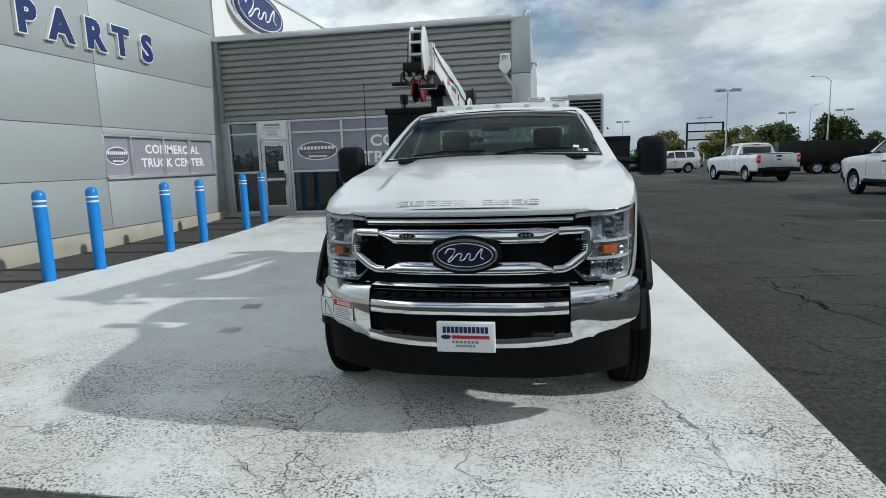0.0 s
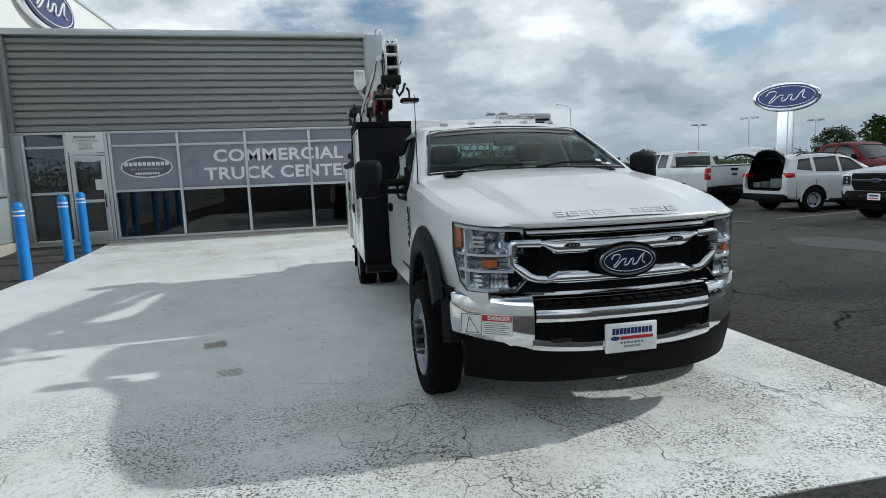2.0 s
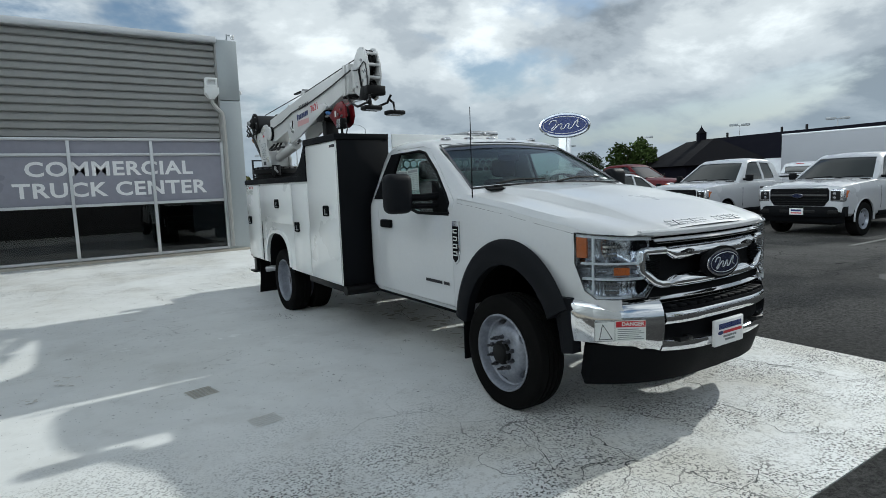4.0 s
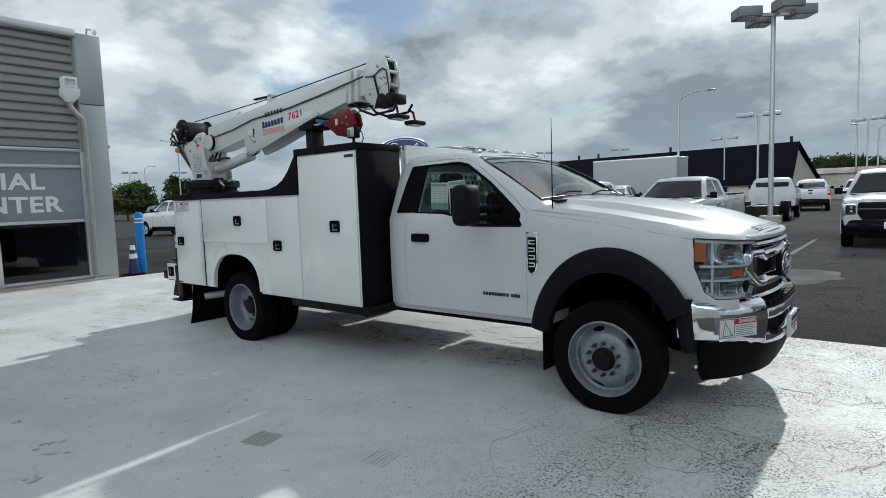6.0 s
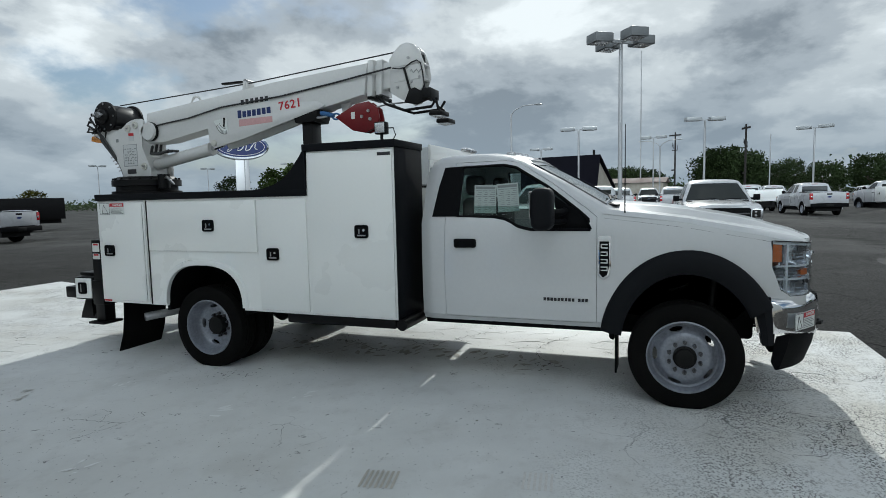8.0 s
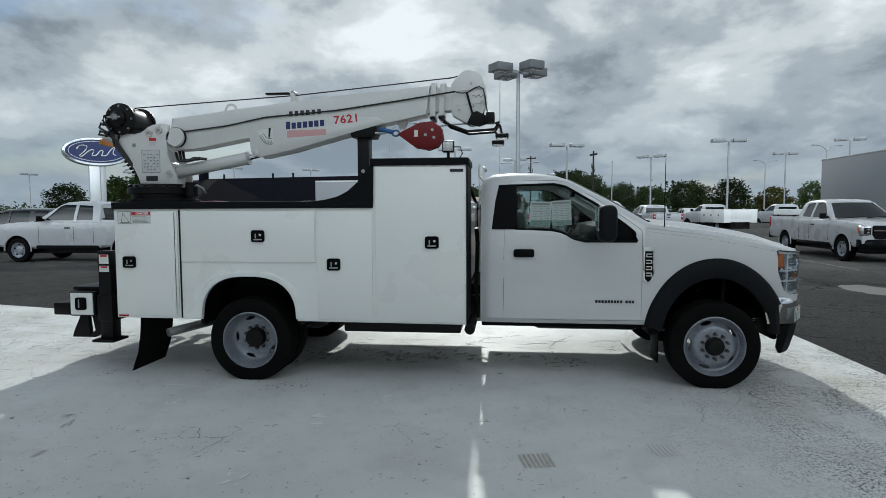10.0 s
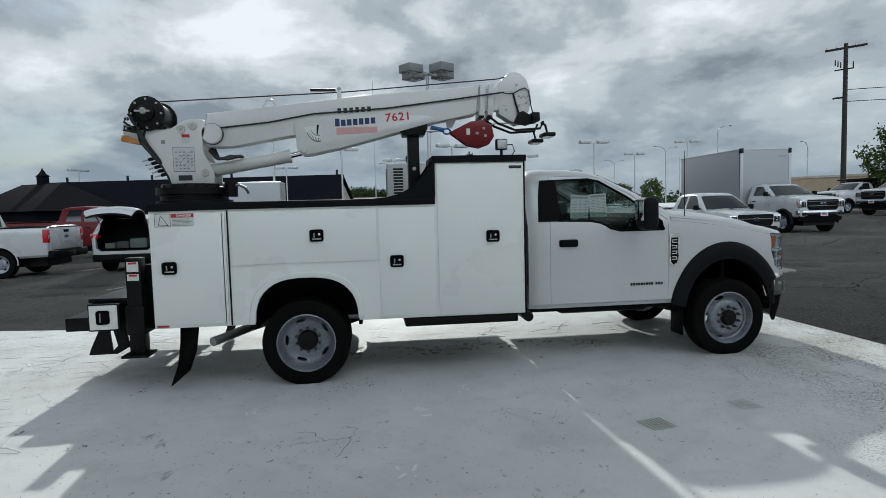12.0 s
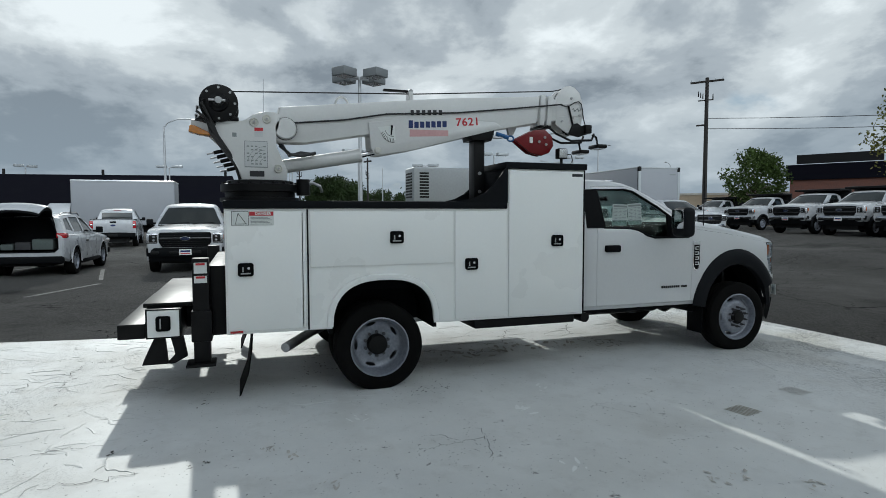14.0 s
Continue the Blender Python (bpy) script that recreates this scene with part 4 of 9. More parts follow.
paint_chips([(-2.21, 5.42, 0.03, 2, 0.016), (-3.30, 6.44, 0.04, 3, 0.016), (-1.75, 4.65, 0.07, 9, 0.012), (-3.40, 5.29, 0.03, 3, 0.014), (-2.84, 4.71, 0.01, 1, 0.014), (-2.78, 3.97, 0.01, 1, 0.012), (-3.14, 3.55, 0.16, 40, 0.005), (-2.80, 3.42, 0.16, 50, 0.005),
             (-2.2, 5.0, 1.0, 40, 0.006), (-1.2, 3.9, 0.45, 130, 0.006), (-0.7, 3.5, 0.5, 150, 0.007), (0.1, 3.3, 0.5, 120, 0.007)], 62)
M_STAIN = material("grey_brown_stain", (0.62, 0.60, 0.56), 0.85, vary=0.35, grain=30, stain=6.0)
M_BLOTCH = material("dark_grey_brown_blotch", (0.50, 0.48, 0.44), 0.85, vary=0.4, grain=40, stain=8.0)
# a row of darker blotches along the pad under the chassis
paint_chips([(-0.62, 5.3 + 0.35 * k, 0.17, 9, 0.10) for k in range(9)], 77, M_BLOTCH, "stain", "darker grey-brown blotches on the pad under the chassis")
M_LIGHTSPOT = material("sunlit_spot_white", (0.86, 0.87, 0.86), 0.6, vary=0.05, grain=30)
for seed, (x, y) in enumerate(((-4.09, 6.83), (-4.09, 6.66), (-4.31, 6.33), (-3.36, 9.01), (-2.91, 9.21), (-5.26, 8.21), (-2.76, 9.37))):
    paint_chips([(x, y, 0.035, 9, 0.035)], 80 + seed, M_STAIN, "stain", "faint grey-brown stain on the paint")
# small spots of sunlight in the shadow, laid on the pad as paler dabs
for seed, (x, y, size) in enumerate(((-2.56, 7.39, 0.09), (-2.1, 6.9, 0.05), (-3.6, 7.5, 0.06), (-2.3, 8.6, 0.07))):
    paint_chips([(x, y, 0.05, 5, size)], 95 + seed, M_LIGHTSPOT, "light_dab", "paler dab standing in for a spot of sunlight")
M_DARKPATCH = material("fresh_dark_asphalt", (0.030, 0.030, 0.031), 0.9, vary=0.3, grain=90, bump=0.2)
lines = thing("parking_line", (0, 0, 0), 0, "faded white parking lines painted on the asphalt", "road marking", kind="structure")
for x0, y0, x1, y1 in ((4.4, 14.42, 8.6, 12.7), (9.47, 12.86, 12.6, 13.45), (9.3, 9.95, 12.0, 9.6), (11.6, 16.6, 14.4, 15.45), (9.4, 6.2, 14.5, 6.1), (9.4, 4.4, 14.5, 4.35), (9.4, 1.0, 14.5, 0.95), (9.6, -3.5, 14.6, -3.6), (10.4, -11.4, 11.6, -10.9), (9.6, -7.4, 14.6, -7.5)):
    d = Vector((x1 - x0, y1 - y0, 0))
    n = Vector((-d.y, d.x, 0)).normalized() * 0.05
    bm = BM()
    loft(bm, [[(x0 + n.x, y0 + n.y, z), (x1 + n.x, y1 + n.y, z), (x1 - n.x, y1 - n.y, z), (x0 - n.x, y0 - n.y, z)] for z in (-0.006, -0.002)])
    part("stripe", bm, M_LINE, lines)
for x, y, rx, ry, mt, sd in ((5.5, -1.45, 0.9, 0.55, M_PATCH, 3), (6.4, 3.8, 1.1, 0.7, M_DARKPATCH, 4), (7.0, 8.6, 0.7, 1.3, M_DARKPATCH, 5), (8.2, -0.6, 1.6, 0.5, M_DARKPATCH, 7)):
    rnd = random.Random(sd)
    bm = BM()
    prism(bm, [(x + rx * math.cos(q) * rnd.uniform(0.75, 1.1), y + ry * math.sin(q) * rnd.uniform(0.75, 1.1)) for q in spread(0, math.tau, 23)[:-1]], "z", -0.008, -0.0025)
    part("asphalt_patch", bm, mt, lines, "repaired patch of asphalt")


# ---- the service truck ----
TX, TY = -0.434, 4.0


def lerp_table(table, v):
    for (a0, b0), (a1, b1) in zip(table, table[1:]):
        if v <= a1:
            return b0 + (b1 - b0) * max(0, (v - a0) / (a1 - a0))
    return table[-1][1]


def mirrored(half):
    """A half ring from the middle of the floor up to the middle of the top, closed to a full ring."""
    return half + [(-x, y, z) for x, y, z in half[-2:0:-1]]


HW = [(-0.80, 0.80), (-0.77, 0.85), (-0.70, 0.895), (-0.5, 0.955), (-0.2, 1.0), (0.0, 1.012), (0.62, 1.016)]
ZE = [(-0.80, 1.228), (-0.72, 1.265), (-0.5, 1.322), (0.0, 1.415), (0.3, 1.455), (0.62, 1.495)]


def nose_ring(y):
    hw, ze = lerp_table(HW, y), lerp_table(ZE, y)
    zc, zb = ze + 0.022 + 0.025 * smooth(y, -0.75, -0.35) + 0.016 * smooth(y, -0.72, -0.35) * (1 - smooth(y, 0.2, 0.56)), 0.60 if y > -0.4 else 0.74
    bow = 0.085 * (1 - smooth(y, -0.8, -0.25))
    pts = [(0, zb), (hw - 0.05, zb), (hw - 0.01, zb + 0.06), (hw, zb + 0.25), (hw, ze - 0.20), (hw - 0.004, ze - 0.11), (hw - 0.022, ze - 0.035), (hw - 0.075, ze),
           (hw * 0.80, ze + 0.006), (hw * 0.645, ze + 0.010), (hw * 0.63, ze + 0.013), (hw * 0.575, zc - 0.008), (hw * 0.56, zc - 0.003), (hw * 0.48, zc), (hw * 0.25, zc + 0.008), (0, zc + 0.010)]
    return mirrored([(x, y - bow * (1 - (x / hw) ** 2), z) for x, z in pts])


Z1 = [(0.50, 1.47), (0.56, 1.500), (0.95, 1.735), (1.27, 1.905), (1.40, 1.950), (1.60, 1.975), (1.85, 1.980), (2.02, 1.965), (2.10, 1.930), (2.13, 1.870)]


def cab_w(z):
    return 1.016 if z < 1.38 else 1.016 - (z - 1.38) * 0.42


def cab_ring(y, inset=0.0):
    z1, zb = lerp_table(Z1, y) - inset, 0.56 + inset * 2
    nip = 0.03 * smooth(y, 2.04, 2.13)
    belt = min(1.38, z1 - 0.12)
    up = [belt + (z1 - 0.065 - belt) * k for k in (0.0, 0.35, 0.7, 1.0)]
    h = lambda z: cab_w(z) - inset - nip
    pts = [(0, zb), (h(zb) - 0.045, zb), (h(zb) - 0.010, zb + 0.05), (h(0.9), 0.85), (h(1.1), 1.15)] + [(h(z) - 0.004, z) for z in up]
    e = h(z1)
    pts += [(e - 0.012, z1 - 0.035), (e - 0.05, z1 - 0.010), (e - 0.10, z1), (0.42, z1 + 0.022), (0, z1 + 0.030)]
    return mirrored([(x, y, z) for x, z in pts])


def cab_top(x, y):
    """Height of the glass and roof surface."""
    e = cab_w(lerp_table(Z1, y)) - 0.10
    return lerp_table(Z1, y) + 0.030 * (1 - min(1, abs(x) / e) ** 2)


DOOR_GLASS = [(0.70, 1.335), (1.17, 1.335), (1.27, 1.36), (1.38, 1.42), (1.48, 1.44), (1.80, 1.445), (1.80, 1.862), (1.44, 1.868), (1.33, 1.845), (1.05, 1.675), (0.80, 1.485), (0.72, 1.415)]
DOOR_EDGE = [(0.655, 0.60), (0.655, 1.43), (0.74, 1.50), (1.02, 1.705), (1.30, 1.880), (1.42, 1.905), (1.86, 1.900), (1.90, 1.44), (1.915, 1.05), (1.905, 0.60)]


def ellipse_arch(bm, a0, b0, zc, yc, x0, x1, seg=28, zlow=0.2):
    pts = [(yc + a0 * math.cos(t), zc + b0 * math.sin(t)) for t in spread(0, math.pi, seg)]
    return prism(bm, [(yc + a0, zlow)] + pts + [(yc - a0, zlow)], "x", x0, x1)


def wheel_mesh(front):
    """Tyre, rim, hub and nuts as bmeshes, their axle along x, the outer side towards -x."""
    m = pose(0, 0, 0, 0, -90, 0)
    tyre = lathe(BM(), [(0.262, -0.085), (0.275, -0.105), (0.33, -0.118), (0.375, -0.112), (0.398, -0.098), (0.405, -0.07), (0.4055, -0.045), (0.398, -0.043), (0.398, -0.036), (0.406, -0.034), (0.406, -0.006), (0.398, -0.004), (0.398, 0.004), (0.406, 0.006),
                         (0.406, 0.034), (0.398, 0.036), (0.398, 0.043), (0.4055, 0.045), (0.405, 0.07), (0.398, 0.098), (0.385, 0.108), (0.375, 0.112), (0.355, 0.1175), (0.33, 0.118), (0.30, 0.113), (0.275, 0.105), (0.262, 0.085)], 72, m, cap=False)
    for v in tyre.verts:
        if v.co.z < -0.386:
            v.co.x *= 1.0 + 0.5 * (-0.386 - v.co.z)
            v.co.z = -0.386 + 0.08 * (v.co.z + 0.386)
    if front:
        prof = [(0.235, -0.10), (0.25, -0.10), (0.266, -0.095), (0.272, 0.108), (0.262, 0.112), (0.254, 0.10), (0.247, 0.07), (0.240, 0.046), (0.226, 0.036), (0.205, 0.046), (0.186, 0.074), (0.170, 0.090), (0.15, 0.094), (0.082, 0.094), (0.080, 0.06), (0.16, 0.06), (0.20, 0.02), (0.235, 0.02)]
        hole_r, nut_h, hub = 0.208, 0.094, [(0, 0.142), (0.050, 0.142), (0.066, 0.136), (0.072, 0.120), (0.082, 0.116), (0.084, 0.09), (0, 0.09)]
    else:
        prof = [(0.235, -0.10), (0.25, -0.10), (0.266, -0.095), (0.272, 0.108), (0.262, 0.112), (0.254, 0.10), (0.247, 0.06), (0.240, 0.02), (0.232, -0.01), (0.222, -0.03), (0.205, -0.042), (0.185, -0.052), (0.165, -0.056), (0.09, -0.056), (0.088, -0.075), (0.2, -0.075), (0.235, -0.06)]
        hole_r, nut_h, hub = 0.196, -0.056, [(0, 0.020), (0.062, 0.020), (0.084, 0.014), (0.092, 0.0), (0.095, -0.06), (0, -0.06)]
    rim = lathe(BM(), prof + [prof[0]], 48, m, cap=False)
    cut = BM()
    for k in range(5):
        t = k * math.tau / 5 + 0.3
        c, s = math.cos(t), math.sin(t)
        n0 = len(cut.verts)
        prism(cut, [(0.018 * math.cos(q), 0.050 * math.sin(q)) for q in spread(0, math.tau, 13)[:-1]], "z", -0.2, 0.2)
        cut.verts.ensure_lookup_table()
        bmesh.ops.transform(cut, matrix=m @ Matrix.Translation((hole_r * c, hole_r * s, 0)) @ Matrix.Rotation(t, 4, "Z"), verts=cut.verts[n0:])
    rim = carve(rim, [cut])
    hubm = lathe(BM(), hub, 28, m)
    nuts = BM()
    p = Vector((0.1125, 0, nut_h))
    rod(nuts, m @ p, m @ (p + Vector((0, 0, 0.024))), 0.016, seg=6)
    rod(nuts, m @ (p + Vector((0, 0, 0.024))), m @ (p + Vector((0, 0, 0.055 if front else 0.04))), 0.009, seg=8)
    return tyre, rim, hubm, nuts


WHEELS = {}


def wheel(parent, name, at, front, flip):
    if front not in WHEELS:
        WHEELS[front] = [part(n, b, mt) for n, b, mt in zip(("tyre", "rim", "hub", "wheel_nut"), wheel_mesh(front), (M_RUBBER, M_RIM, M_HUB, M_NUT))]
        for k in range(1, 10):
            o = WHEELS[front][3].copy()
            scene.collection.objects.link(o)
            o.matrix_basis = Matrix.Rotation(k * math.tau / 10, 4, "X")
            WHEELS[front].append(o)
        first = True
    else:
        first = False
    src = WHEELS[front]
    obs = src if first else [o.copy() for o in src]
    for o in obs:
        if not first:
            scene.collection.objects.link(o)
    tyre = obs[0]
    tyre.name = name
    tyre.parent = parent
    tyre.matrix_basis = pose(*at, 0, 0, 180 if flip else 0)
    for o in obs[1:]:
        o.parent = tyre
    tagged(tyre, "black ribbed truck tyre on a grey steel wheel")
    return tyre


LAMP = [(0.580, -0.856, 0.915, 1.215), (0.640, -0.849, 0.852, 1.222), (0.735, -0.822, 0.852, 1.226), (0.80, -0.782, 0.846, 1.230), (0.85, -0.728, 0.846, 1.236), (0.88, -0.680, 0.846, 1.239), (0.905, -0.615, 0.895, 1.243), (0.924, -0.552, 1.06, 1.249)]


def lamp_at(u):
    """The lamp's front at a share of its length: point, outward direction, lower and upper edge."""
    q = min(max(u, 0.0), 0.99999) * (len(LAMP) - 1)
    i = int(q)
    f = q - i
    x, y, z0, z1 = [p + (r - p) * f for p, r in zip(LAMP[i], LAMP[i + 1])]
    a, b = LAMP[max(0, i - 1)], LAMP[min(len(LAMP) - 1, i + 2)]
    n = Vector((b[1] - a[1], -(b[0] - a[0]))).normalized()
    return x, y, n.x, n.y, z0, z1


def lamp_band(s, u0, u1, out, back, low, high, n=15):
    """A band along the lamp, from one depth to another, between two heights given by the edges."""
    rings = []
    for u in spread(u0, u1, n):
        x, y, nx, ny, z0, z1 = lamp_at(u)
        za, zb = low(z0, z1), high(z0, z1)
        rings.append([(s * (x + nx * d), y + ny * d, z) for d, z in ((out, za), (out, zb), (back, zb), (back, za))])
    return loft(BM(), rings)


def lamp_bowl(s):
    """The bright inside of the lamp: a fluted lower bowl, a ribbed middle, faceted upper bowls."""
    bm = BM()
    cols = []
    for u in spread(0.02, 0.985, 90):
        x, y, nx, ny, z0, z1 = lamp_at(u)
        col = []
        for tier, (a, b) in enumerate(((z0, 0.965), (0.965, 1.065), (1.065, z1))):
            a, b = max(a, z0), max(b, z0 + 0.001)
            for f in spread(0.0, 1.0, 13):
                hollow = math.sqrt(max(0.0, 1 - (2 * f - 1) ** 2))
                if tier == 0:
                    d = 0.006 + 0.050 * hollow * (0.75 + 0.25 * f) - 0.010 * hollow * abs(math.sin(u * math.pi * 17))
                elif tier == 1:
                    d = 0.010 + 0.018 * abs(math.sin(3 * math.pi * f)) + 0.006 * math.sin(u * 24)
                else:
                    d = 0.006 + 0.055 * hollow * abs(math.sin(u * math.pi * 3.5)) ** 0.6
                col.append(bm.verts.new((s * (x - nx * d), y - ny * d, a + (b - a) * f)))
        cols.append(col)
    for c0, c1 in zip(cols, cols[1:]):
        for k in range(len(c0) - 1):
            bm.faces.new((c0[k], c1[k], c1[k + 1], c0[k + 1]))
    return bm


truck = thing("service_truck", (TX, TY, 0), 0, "white heavy-duty crane service truck parked on the white pad", "truck")

# nose: fenders and bonnet
nose = loft(BM(), [[(x * 0.96, y + 0.10, 0.76 + (z - 0.76) * 0.93) for x, y, z in nose_ring(-0.80)]] + [nose_ring(y) for y in [-0.80, -0.785, -0.76, -0.72, -0.66, -0.58, -0.48, -0.36, -0.2, 0.0, 0.2, 0.4, 0.56, 0.62]])
nose = carve(nose, [ellipse_arch(BM(), 0.545, 0.66, 0.43, 0.0, -1.2, -0.60), ellipse_arch(BM(), 0.545, 0.66, 0.43, 0.0, 0.60, 1.2),
                    *[lamp_band(s, 0.0, 1.0, 0.06, -0.075, lambda a, b: a, lambda a, b: b) for s in (-1, 1)],
                    *[prism(BM(), [(-0.54, 1.302), (-0.532, 1.30), (0.0, 1.378), (0.63, 1.452), (0.63, 1.459), (0.0, 1.385)], "x", s * 0.985, s * 1.1) for s in (-1, 1)]])
part("front_body", nose, M_PAINT, truck, "white painted bonnet and fenders", 30)
for s in (-1, 1):
    part("wheel_well", carve(box(BM(), min(s * 0.56, s * 0.93), max(s * 0.56, s * 0.93), -0.49, 0.57, 0.45, 1.12, 0.03), [ellipse_arch(BM(), 0.53, 0.645, 0.43, 0.0, *sorted((s * 0.60, s * 1.2)), zlow=0.1)]), M_BLACK, truck, "black wheel well liner")
    rings = []
    for t in spread(radians(9), radians(152), 30):
        def ep(a0, b0, x):
            return (s * x, a0 * math.cos(t), 0.43 + b0 * math.sin(t))
        rings.append([ep(0.475, 0.575, 0.97), ep(0.475, 0.575, 1.040), ep(0.495, 0.60, 1.056), ep(0.58, 0.70, 1.050), ep(0.625, 0.745, 1.030), ep(0.635, 0.755, 1.008), ep(0.60, 0.72, 0.99)])
    part("fender_flare", loft(BM(), rings), M_FLARE, truck, "textured black fender flare", 50)
    part("front_mud_flap", box(BM(), min(s * 0.80, s * 1.035), max(s * 0.80, s * 1.035), 0.50, 0.515, 0.22, 0.52, 0.004), M_BLACK, truck, "black rubber mud flap")

# cab shell, doors
ys = [0.50, 0.56, 0.75, 0.95, 1.1, 1.27, 1.34, 1.40, 1.5, 1.60, 1.85, 2.02, 2.07, 2.10, 2.13]
shell = loft(BM(), [cab_ring(y) for y in ys])
inner = loft(BM(), [cab_ring(y, 0.055) for y in (0.68, 0.95, 1.27, 1.40, 1.60, 1.85, 2.02, 2.065)])
nrm = Vector((0, -0.50, 0.866))
ws_cut = BM()
frame4 = [(-0.835, 0.625, 1.545), (0.835, 0.625, 1.545), (0.80, 0.90, 1.70), (0.735, 1.22, 1.878), (0.60, 1.27, 1.905), (-0.60, 1.27, 1.905), (-0.735, 1.22, 1.878), (-0.80, 0.90, 1.70)]
loft(ws_cut, [[Vector(p) + nrm * k for p in frame4] for k in (-0.16, 0.16)])
shell = carve(shell, [inner, ws_cut, prism(BM(), DOOR_GLASS, "x", -1.3, 1.3), box(BM(), -0.66, 0.66, 2.0, 2.3, 1.44, 1.83)])
rest = shell.copy()
for s in (-1, 1):
    grow = [(y + (0.003 if y > 1.2 else -0.003), z + (0.003 if z > 1.2 else -0.003)) for y, z in DOOR_EDGE]
    rest = carve(rest, [prism(BM(), grow, "x", *sorted((s * 0.72, s * 1.2)))])
part("cab_body", rest, M_PAINT, truck, "white painted cab shell", 30)
for s in (-1, 1):
    d = carve(shell.copy(), [prism(BM(), DOOR_EDGE, "x", *sorted((s * 0.72, s * 1.2)))], "INTERSECT")
    dr = part("cab_door", d, M_PAINT, truck, "closed white cab door", 30)
    w = lambda z: s * (cab_w(z) - 0.03)
    gl = BM()
    f = gl.faces.new([gl.verts.new((w(z), y, z)) for y, z in DOOR_GLASS])
    bmesh.ops.solidify(gl, geom=[f], thickness=0.004)
    part("side_window", gl, M_GLASS, dr, "tinted side window").visible_shadow = False
    loop = [(s * (cab_w(z) - 0.006), y, z) for y, z in DOOR_GLASS]
    part("window_seal", tube(BM(), loop + [loop[0]], 0.014, 6), M_BLACK, dr, "black window seal")
    part("door_handle", box(BM(), *sorted((s * 1.0, s * 1.052)), 1.63, 1.82, 1.185, 1.26, 0.018, 3), M_BLACK, dr, "black door handle")
    part("sail_panel", prism(BM(), [(0.705, 1.345), (0.98, 1.345), (0.98, 1.60), (0.80, 1.475), (0.72, 1.41)], "x", *sorted((s * 0.955, s * 0.985)), 0.005), M_BLACK, dr, "black mirror base panel")
    part("quarter_trim", loft(BM(), [[(s * (cab_w(z) + k), y, z) for y, z in ((1.79, 1.445), (2.025, 1.445), (1.995, 1.70), (1.96, 1.865), (1.79, 1.872))] for k in (-0.02, 0.006)]), M_BLACK, truck, "black quarter panel")
    for k in range(12):
        y = 0.72 + 0.028 * k + (0.02 if k > 2 else 0)
        part("script_bar", box(BM(), *sorted((s * 1.014, s * 1.0195)), y, y + 0.02, 0.765, 0.79), M_INKBLACK, dr)
    # towing mirror
    mr = part("mirror", box(BM(), *sorted((s * 1.17, s * 1.40)), 0.94, 1.10, 1.345, 1.665, 0.06, 4), M_FLARE, truck, "large black towing mirror")
    part("mirror_arm", tube(BM(), [(s * 0.97, 0.90, 1.48), (s * 1.08, 0.93, 1.47), (s * 1.2, 1.0, 1.47)], 0.030), M_BLACK, mr)
    part("mirror_arm", tube(BM(), [(s * 0.97, 0.90, 1.40), (s * 1.08, 0.93, 1.40), (s * 1.2, 1.0, 1.40)], 0.022), M_BLACK, mr)
    part("mirror_glass", box(BM(), *sorted((s * 1.195, s * 1.375)), 1.1, 1.104, 1.44, 1.64, 0.001), M_CHROME, mr)
    # vent badge
    bd = part("fender_badge", prism(BM(), [(0.545, 1.285), (0.645, 1.285), (0.645, 0.985), (0.605, 0.945), (0.565, 0.97), (0.545, 1.05)], "x", *sorted((s * 1.008, s * 1.026)), 0.006), M_CHROME, truck, "chrome framed black fender badge")
    part("badge_field", prism(BM(), [(0.560, 1.245), (0.632, 1.245), (0.632, 0.995), (0.605, 0.965), (0.575, 0.985), (0.560, 1.05)], "x", *sorted((s * 1.024, s * 1.030))), M_BLACK, bd)
    bb = BM()
    for k in range(4):
        z = 1.195 - 0.058 * k
        for a0, b0, c0, d0 in ((0.57, 0.622, z - 0.004, z + 0.004), (0.57, 0.622, z + 0.022, z + 0.030), (0.57, 0.578, z, z + 0.026) if k else (0.614, 0.622, z, z + 0.026)):
            box(bb, *sorted((s * 1.029, s * 1.034)), a0, b0, c0, d0)
    part("badge_marks", bb, M_WHITE, bd)
# paper price sheets inside the passenger window
for y0, y1, z0, z1, lean in ((1.475, 1.665, 1.468, 1.702, 2), (1.285, 1.465, 1.478, 1.712, -3)):
    yc, zc = (y0 + y1) / 2, (z0 + z1) / 2
    m = Matrix.Translation((-0.923, yc, zc)) @ Matrix.Rotation(radians(lean), 4, "X")
    hy, hz = (y1 - y0) / 2, (z1 - z0) / 2
    st = part("window_sheet", box(BM(), -0.0015, 0.0015, -hy, hy, -hz, hz, m=m), M_SHEET, truck, "printed price sheet in the side window")
    bars = BM()
    box(bars, -0.0045, -0.002, -hy * 0.9, hy * 0.9, hz * 0.72, hz * 0.90, m=m)
    for r in range(11):
        z = hz * 0.60 - r * hz * 0.135
        for a0, b0 in ((-0.88, -0.30), (-0.20, 0.25), (0.35, 0.88)):
            box(bars, -0.004, -0.002, hy * a0, hy * (b0 - 0.12 * ((r * 5) % 3)), z - 0.0022, z + 0.0022, m=m)
    part("sheet_print", bars, M_INK, st)

